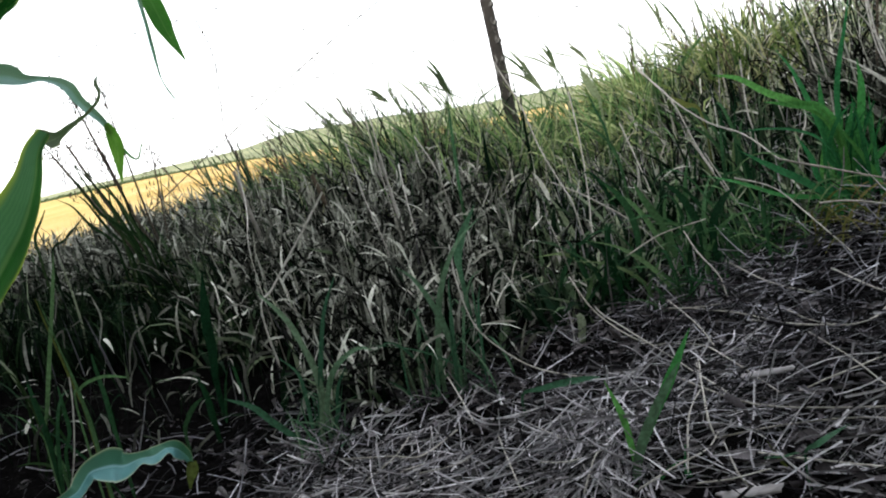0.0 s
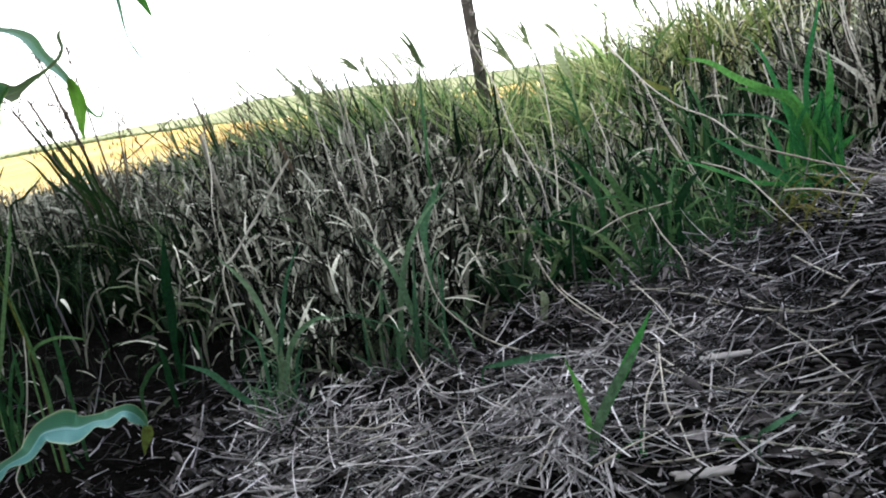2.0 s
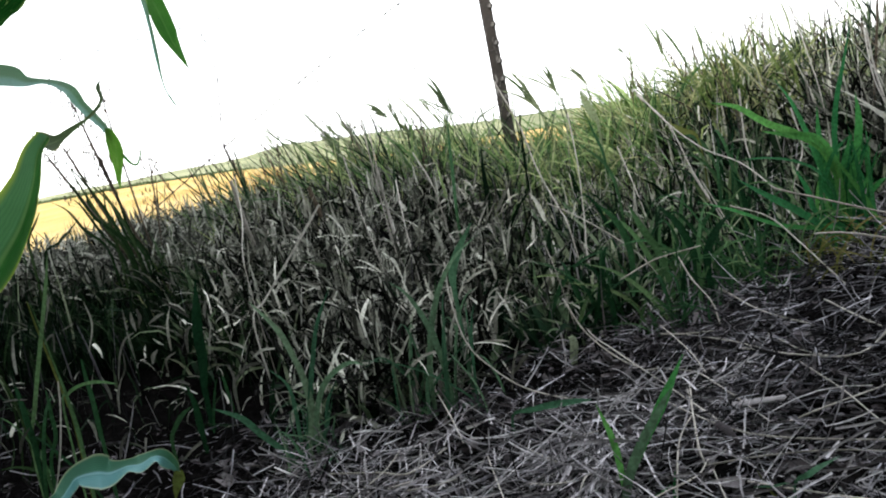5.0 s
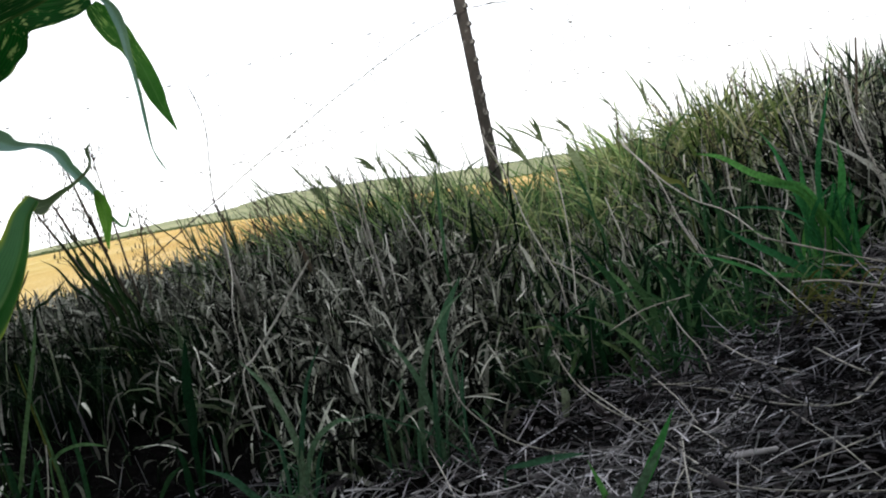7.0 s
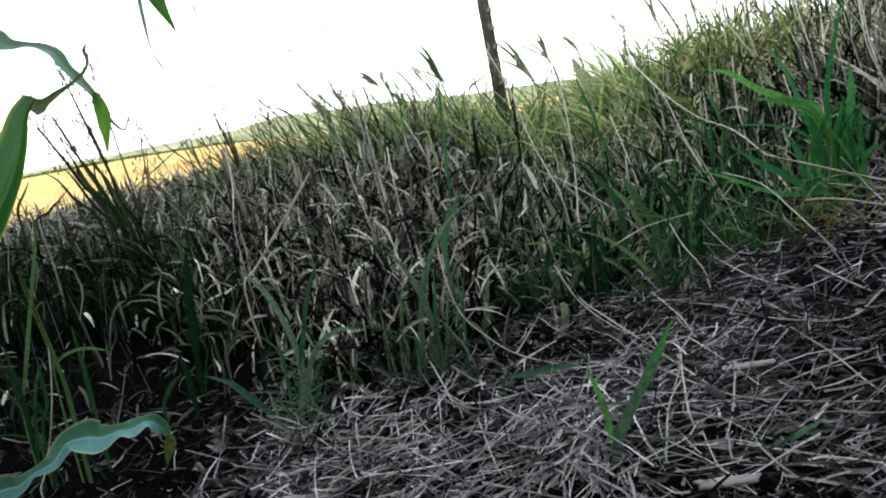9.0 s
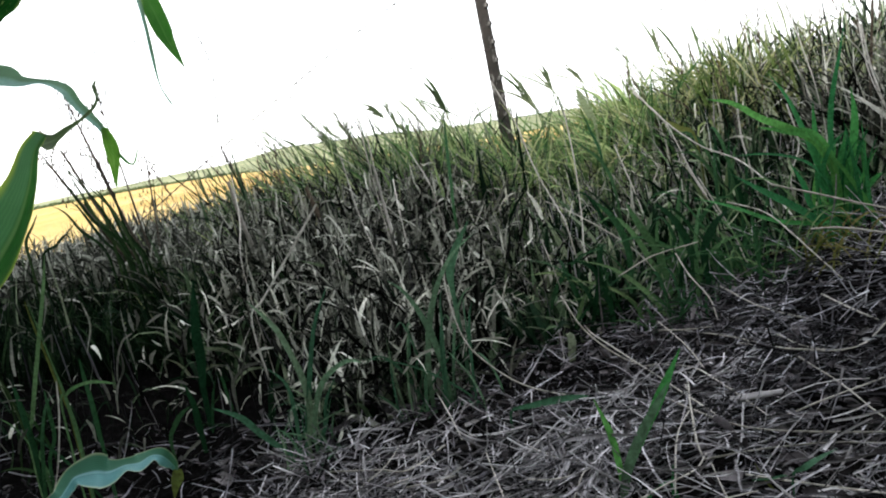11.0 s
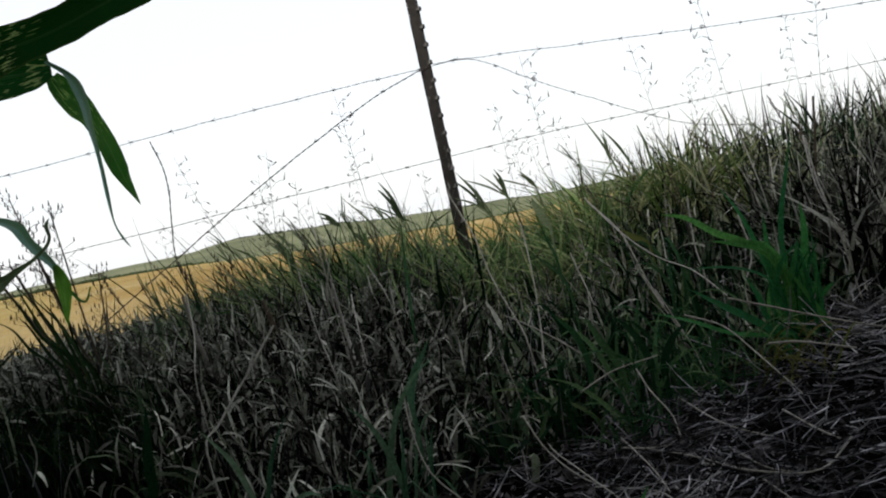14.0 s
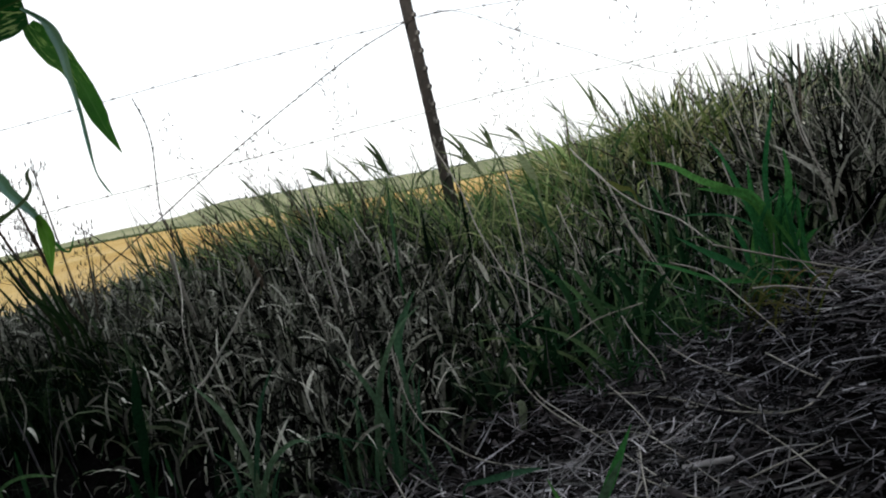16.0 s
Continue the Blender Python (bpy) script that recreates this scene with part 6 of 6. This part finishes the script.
for points in (
        [(0.026, 2.750, 0.519, 0.0117), (0.005, 2.775, 0.592, 0.0236), (-0.025, 2.800, 0.651, 0.0010)],
        [(-0.076, 2.700, 0.450, 0.0090), (-0.108, 2.725, 0.493, 0.0182), (-0.139, 2.750, 0.538, 0.0010)],
        [(-0.027, 2.800, 0.447, 0.0043), (-0.076, 2.825, 0.541, 0.0086), (-0.145, 2.850, 0.629, 0.0010)],
        [(-0.158, 2.750, 0.542, 0.0092), (-0.189, 2.775, 0.578, 0.0186), (-0.225, 2.800, 0.597, 0.0010)],
        [(0.286, 2.720, 0.470, 0.0116), (0.249, 2.745, 0.559, 0.0234), (0.206, 2.770, 0.629, 0.0010)],
        [(0.353, 2.850, 0.527, 0.0104), (0.348, 2.875, 0.580, 0.0210), (0.334, 2.900, 0.620, 0.0011)],
        [(0.363, 2.800, 0.497, 0.0043), (0.324, 2.825, 0.562, 0.0086), (0.282, 2.850, 0.611, 0.0010)],
        [(0.361, 2.850, 0.520, 0.0043), (0.302, 2.875, 0.568, 0.0087), (0.232, 2.900, 0.606, 0.0011)],
        [(0.289, 2.700, 0.471, 0.0049), (0.240, 2.725, 0.524, 0.0099), (0.184, 2.750, 0.556, 0.0010)],
        [(0.457, 2.900, 0.532, 0.0097), (0.439, 2.925, 0.566, 0.0196), (0.413, 2.950, 0.602, 0.0011)],
        [(0.452, 2.900, 0.533, 0.0035), (0.389, 2.925, 0.566, 0.0071), (0.337, 2.950, 0.589, 0.0011)],
        [(0.007, 2.800, 0.523, 0.0034), (-0.040, 2.825, 0.564, 0.0069), (-0.092, 2.850, 0.591, 0.0010)],
        [(0.071, 2.850, 0.494, 0.0035), (-0.005, 2.875, 0.549, 0.0070), (-0.083, 2.900, 0.599, 0.0011)],
        [(0.677, 2.700, 0.503, 0.0049), (0.645, 2.725, 0.617, 0.0099), (0.604, 2.750, 0.713, 0.0010)],
        [(0.719, 2.700, 0.524, 0.0057), (0.690, 2.725, 0.603, 0.0116), (0.655, 2.750, 0.668, 0.0010)],
        [(0.662, 2.750, 0.570, 0.0067), (0.665, 2.775, 0.622, 0.0135), (0.670, 2.800, 0.668, 0.0010)],
        [(0.768, 2.700, 0.514, 0.0049), (0.771, 2.725, 0.591, 0.0099), (0.760, 2.750, 0.658, 0.0010)],
        [(0.986, 2.600, 0.524, 0.0047), (0.987, 2.625, 0.603, 0.0096), (0.974, 2.650, 0.682, 0.0010)],
        [(0.947, 2.600, 0.536, 0.0040), (0.947, 2.625, 0.595, 0.0080), (0.946, 2.650, 0.647, 0.0010)],
        [(0.103, 2.900, 0.468, 0.0044), (0.118, 2.925, 0.492, 0.0089), (0.201, 2.950, 0.528, 0.0011)],
        [(-0.306, 2.700, 0.462, 0.0074), (-0.330, 2.725, 0.516, 0.0149), (-0.376, 2.750, 0.563, 0.0010)],
        [(-0.388, 2.700, 0.464, 0.0049), (-0.430, 2.725, 0.513, 0.0099), (-0.484, 2.750, 0.549, 0.0010)],
):
    build_flag(points)
leafy("grass_shoot", "broad grey-green leaf standing below the fence", "grass", (0.407, 2.5), [([(0.407, 2.500, 0.392, 0.0076), (0.402, 2.517, 0.430, 0.0210), (0.389, 2.533, 0.474, 0.0210), (0.380, 2.550, 0.511, 0.0040)], 0, (0.2, -0.9, 0.3), "")], M_FLAG, "tall grasses at the fence")
leafy("grass_shoot", "broad yellowing leaf bent down in the bank", "grass", (0.600, 2.25), [([(0.600, 2.250, 0.329, 0.0050), (0.569, 2.275, 0.366, 0.0180), (0.549, 2.300, 0.391, 0.0030)], 0, (0.2, -0.8, 0.5), "")], M_SUNNY_LEAF, "tall grasses at the fence")


def build_weed():
    """Dead, dark weed at the low end of the bank: stiff crossing stems with small clustered seeds."""
    base = np.array([-0.88, 2.55, float(ground_z(-0.88, 2.55))])
    weed = tagged(new("dead_weed"), "dead dark brown weed with stiff crossing stems", "weed")
    weed.location = base
    for i, (dx, top) in enumerate([(-0.15, 0.62), (-0.13, 0.80), (-0.02, 0.74), (-0.10, 0.72), (-0.20, 0.60), (0.05, 0.55), (-0.06, 0.58), (-0.24, 0.66)]):
        tip = np.array([dx, rnd.normal(0, 0.05), top - base[2]])
        v, f = tube([(0.06 + rnd.normal(0, 0.02), rnd.normal(0, 0.03), -0.01), tip * np.array([0.45, 0.5, 0.5]) + np.array([0.02, 0, 0]), tip], 0.0068 if i in (0, 4) else 0.0036, 5, 6, 0.45)
        stem = child("stem", mesh_of("stem", v, f, M_SEED), weed)
        pieces = []
        for k in range(34):
            o = tip * (0.66 + 0.34 * rnd.random() ** 0.6)
            e = o + np.array([rnd.normal(0, 0.022), rnd.normal(0, 0.02), rnd.uniform(0, 0.03)])
            pieces.append(tube([o, e], 0.0005, 2, 4))
            pieces.append(tube([e, e + np.array([0, 0, 0.004]), e + np.array([0.001, 0, 0.012])], 0.0027, 2, 5, 0.3))
        v, f = joined(pieces)
        tagged(child("seed_head", mesh_of("seed_head", v, f, M_SEED), stem), "clustered dry seeds", kind="stuff")


build_weed()


# ---------------------------------------------------------------- maize
def build_corn_plant():
    plant = tagged(new("corn_plant"), "green maize plant with drooping, insect-flecked leaves at the field edge", "corn plant")
    plant.location = (-0.80, 1.12, float(ground_z(-0.80, 1.12)))
    base = np.array(plant.location)

    def leaf(points, width, face, label="", mat=M_CORN, **more):
        v, f, uv = ribbon([np.array(p) - np.append(base, 0)[:len(p)] for p in points], width, face, **more)
        return child("leaf", mesh_of("leaf", v, f, mat, uv=uv), plant, label)

    v, f = tube([(0, 0, -0.03), (0.006, 0, 0.5), (-0.004, 0.004, 1.1), (0.003, 0, 1.9)], 0.013, 8, 10, 0.5)
    child("stalk", mesh_of("stalk", v, f, M_CORN, uv=np.zeros((len(v), 2)) + 0.3), plant)
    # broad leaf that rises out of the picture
    leaf([(-0.79, 1.13, 0.70, 0.045), (-0.60, 1.16, 0.785, 0.07), *[(-0.458, 1.170, 0.829, 0.070), (-0.410, 1.174, 0.842, 0.061), (-0.378, 1.179, 0.849, 0.056), (-0.340, 1.183, 0.860, 0.053), (-0.304, 1.187, 0.873, 0.053), (-0.265, 1.191, 0.886, 0.055), (-0.226, 1.196, 0.900, 0.055), (-0.179, 1.200, 0.916, 0.040)], (-0.09, 1.2, 0.94, 0.012)], 0, (0.1, -0.9, 0.25), "dark green leaf, toned as backlit, with a thin pale margin", M_CORN_TOP, fold=0.12, wave=0.02)
    # unseen upper leaves, added to arch over and shade the bank's low end
    for z, a, reach in ((1.02, 60, 0.62), (1.14, 245, 0.7), (1.26, 85, 0.72), (1.38, 200, 0.7), (1.48, 40, 0.66), (1.58, 120, 0.66), (1.68, 300, 0.6), (1.78, 75, 0.5), (1.30, 150, 0.7), (1.55, 10, 0.6)):
        d = np.array([math.cos(radians(a)), math.sin(radians(a)), 0])
        o = base + np.array([0, 0, z])
        leaf([o, o + d * reach * 0.35 + np.array([0, 0, 0.22]), o + d * reach * 0.75 + np.array([0, 0, 0.27]), o + d * reach + np.array([0, 0, 0.18])], 0.095, (0.01, 0.02, 1), taper=(0.6, 1, 0), wave=0.1)
    # leaf that breaks over: its broad part, then two torn, hanging ends
    leaf([(-0.80, 1.13, 0.60, 0.05), (-0.70, 1.17, 0.67, 0.065), *[(-0.611, 1.205, 0.725, 0.0764), (-0.565, 1.208, 0.746, 0.0840), (-0.545, 1.211, 0.756, 0.0858), (-0.527, 1.214, 0.770, 0.0903), (-0.514, 1.217, 0.786, 0.0931), (-0.503, 1.220, 0.803, 0.0855), (-0.490, 1.223, 0.815, 0.0821), (-0.472, 1.226, 0.822, 0.0784), (-0.446, 1.229, 0.821, 0.0725), (-0.417, 1.232, 0.821, 0.0589), (-0.389, 1.235, 0.824, 0.0361)]], 0, (0.1, -0.9, 0.3), "dark green leaf flecked by insects", M_CORN_SHADED, fold=0.2)
    leaf([(-0.383, 1.200, 0.824, 0.0043), (-0.361, 1.199, 0.804, 0.0079), (-0.352, 1.198, 0.786, 0.0137), (-0.347, 1.197, 0.761, 0.0115), (-0.346, 1.196, 0.735, 0.0086), (-0.344, 1.195, 0.711, 0.0058), (-0.343, 1.195, 0.680, 0.0050), (-0.343, 1.194, 0.648, 0.0050), (-0.342, 1.193, 0.611, 0.0022), (-0.335, 1.192, 0.589, 0.0029), (-0.328, 1.191, 0.577, 0.0007)], 0, (0.3, -0.9, 0.2), "narrow torn bluish leaf end", M_CORN_SHEEN, columns=4, fold=0.35, turn=(0, 15))
    leaf([(-0.392, 1.240, 0.812, 0.018), (-0.381, 1.241, 0.793, 0.032), (-0.368, 1.243, 0.771, 0.034), (-0.355, 1.244, 0.748, 0.025), (-0.344, 1.246, 0.716, 0.025), (-0.337, 1.247, 0.686, 0.024), (-0.332, 1.249, 0.665, 0.015), (-0.320, 1.250, 0.630, 0.001)], 0, (0.2, -0.95, 0.1), "hanging dark green leaf tip", M_CORN_TIP, fold=0.25)
    # leaf bowed over with a bright tip
    leaf([(-0.79, 1.12, 0.55, 0.04), (-0.70, 1.16, 0.64, 0.04), *[(-0.622, 1.200, 0.673, 0.037), (-0.591, 1.205, 0.671, 0.039), (-0.558, 1.210, 0.663, 0.034), (-0.539, 1.215, 0.658, 0.032), (-0.524, 1.220, 0.650, 0.018), (-0.504, 1.225, 0.647, 0.009), (-0.488, 1.230, 0.640, 0.013), (-0.476, 1.235, 0.629, 0.017), (-0.469, 1.240, 0.611, 0.014), (-0.461, 1.245, 0.596, 0.014), (-0.450, 1.250, 0.578, 0.010), (-0.443, 1.252, 0.560, 0.006)]], 0, (0.15, -0.8, 0.5), "bowed bluish leaf", M_CORN_SHEEN, columns=4, fold=0.3, turn=(-5, 10))
    leaf([(-0.445, 1.250, 0.575, 0.007), (-0.442, 1.250, 0.560, 0.016), (-0.440, 1.250, 0.542, 0.019), (-0.442, 1.250, 0.523, 0.013), (-0.445, 1.250, 0.505, 0.006), (-0.446, 1.250, 0.494, 0.001)], 0, (0.1, -0.95, 0.2), "bright green hanging leaf tip", M_CORN_LIGHT, columns=4, fold=0.3)
    leaf([(-0.434, 1.250, 0.539, 0.004), (-0.427, 1.250, 0.527, 0.004), (-0.421, 1.250, 0.521, 0.003), (-0.415, 1.250, 0.522, 0.003), (-0.407, 1.250, 0.538, 0.002)], 0, (0, -1, 0.3), columns=4)
    # leaf that folds back on itself
    leaf([(-0.79, 1.10, 0.12, 0.03), *[(-0.682, 1.100, 0.283, 0.046), (-0.631, 1.104, 0.342, 0.063), (-0.594, 1.109, 0.395, 0.075), (-0.561, 1.113, 0.434, 0.091), (-0.529, 1.117, 0.472, 0.069), (-0.505, 1.121, 0.515, 0.043), (-0.491, 1.126, 0.553, 0.027), (-0.476, 1.130, 0.572, 0.018)]], 0, (-0.1, -0.95, 0.2), "wide green leaf with a yellow margin", M_CORN_WIDE, fold=0.9, wave=0.06, waves=2)
    leaf([(-0.485, 1.130, 0.562, 0.037), (-0.478, 1.139, 0.563, 0.030), (-0.470, 1.147, 0.566, 0.014), (-0.456, 1.156, 0.575, 0.009), (-0.440, 1.165, 0.584, 0.005), (-0.425, 1.174, 0.596, 0.005), (-0.420, 1.182, 0.608, 0.004), (-0.424, 1.191, 0.623, 0.005), (-0.422, 1.200, 0.633, 0.001)], 0, (0.2, -0.8, 0.5), "withering end of the folded leaf", M_CORN_DULL, columns=4, fold=0.4)
    # low leaf near the ground
    leaf([(-0.79, 1.02, 0.06, 0.02), *[(-0.643, 1.090, 0.106, 0.0369), (-0.604, 1.098, 0.112, 0.0265), (-0.587, 1.107, 0.121, 0.0127), (-0.564, 1.115, 0.127, 0.0233), (-0.555, 1.124, 0.136, 0.0273), (-0.545, 1.132, 0.145, 0.0295), (-0.523, 1.141, 0.144, 0.0459), (-0.509, 1.149, 0.138, 0.0369), (-0.490, 1.158, 0.140, 0.0180), (-0.475, 1.166, 0.137, 0.0249), (-0.460, 1.175, 0.141, 0.0165), (-0.450, 1.183, 0.135, 0.0227), (-0.443, 1.192, 0.120, 0.0165), (-0.442, 1.200, 0.108, 0.0079)]], 0, (-0.1, -0.85, 0.5), "low bluish leaf with yellowed edges", M_CORN_BLUE, fold=0.35)
    leaf([(-0.440, 1.200, 0.109, 0.011), (-0.443, 1.200, 0.096, 0.016), (-0.449, 1.200, 0.083, 0.009), (-0.453, 1.200, 0.070, 0.002)], 0, (0.3, -0.9, 0.3), "yellowed leaf tip", M_SUNNY_LEAF, columns=4, fold=0.3)


build_corn_plant()


def build_corn_rows():
    """Unseen maize added behind and beside the camera, so that its shade lies on the bank."""
    pieces, uvs = [], []
    rows = [(-0.34, -6.5, 5.0), (-0.05, 0.95, 5.0), (-1.10, -7.0, 5.5), (-2.05, -7.5, 6.0), (-2.8, -8.0, 6.5), (0.1, -7.0, -1.15), (0.75, -7.5, -1.65), (1.40, -8.0, -2.1)]
    for ry, xa, xb in rows:
        for px in np.arange(xa, xb, 0.17):
            px, py = px + rnd.normal(0, 0.03), ry + rnd.normal(0, 0.04)
            tall = rnd.uniform(2.25, 2.6)
            z0 = float(ground_z(px, py))
            v, f = tube([(px, py, z0), (px, py, z0 + tall * 0.5), (px, py, z0 + tall)], 0.013, 1, 5, 0.5)
            pieces.append((v, f))
            uvs.append(np.full((len(v), 2), 0.3))
            for k in range(12):
                a = (k % 2) * math.pi + rnd.normal(0.2, 0.7)
                z = z0 + tall * (0.15 + 0.8 * k / 11)
                length = rnd.uniform(0.6, 0.9)
                if ry > -0.6 and z < 1.0 and abs(px) < 1.3:
                    continue   # the stand's margin is bare below
                d = np.array([math.cos(a), math.sin(a), 0])
                o = np.array([px, py, z])
                v, f, uv = ribbon([o, o + d * length * 0.4 + np.array([0, 0, length * 0.30]), o + d * length * 0.75 + np.array([0, 0, length * 0.2]), o + d * length * 0.95 + np.array([0, 0, -length * 0.15])],
                                  0.085, (0.01, 0.02, 1), columns=2, steps=3, taper=(0.6, 1, 0.0))
                pieces.append((v, f))
                uvs.append(uv)
    # unseen plants added beside the hollow to shade it, leaves turned to the field
    for px, py in ((-1.22, 1.30), (-1.42, 1.58), (-1.62, 1.85), (-1.85, 2.15), (-1.5, 1.25), (-1.75, 1.5)):
        z0 = float(ground_z(px, py))
        v, f = tube([(px, py, z0), (px, py, z0 + 1.0), (px, py, z0 + 2.1)], 0.013, 1, 5, 0.5)
        pieces.append((v, f))
        uvs.append(np.full((len(v), 2), 0.3))
        for k in range(14):
            a = radians(rnd.uniform(95, 265))
            d = np.array([math.cos(a), math.sin(a), 0])
            o = np.array([px, py, z0 + 0.25 + 0.13 * k])
            v, f, uv = ribbon([o, o + d * 0.25 + np.array([0, 0, 0.2]), o + d * 0.5 + np.array([0, 0, 0.16]), o + d * 0.65 + np.array([0, 0, -0.1])], 0.095, (0.01, 0.02, 1), columns=2, steps=3, taper=(0.6, 1, 0.0))
            pieces.append((v, f))
            uvs.append(uv)
    v, f = joined(pieces)
    tagged(new("corn_rows", mesh_of("corn_rows", v, f, M_CORN, uv=np.concatenate(uvs))), "dense rows of tall green maize, out of view, added for shade", "corn", kind="stuff")


build_corn_rows()
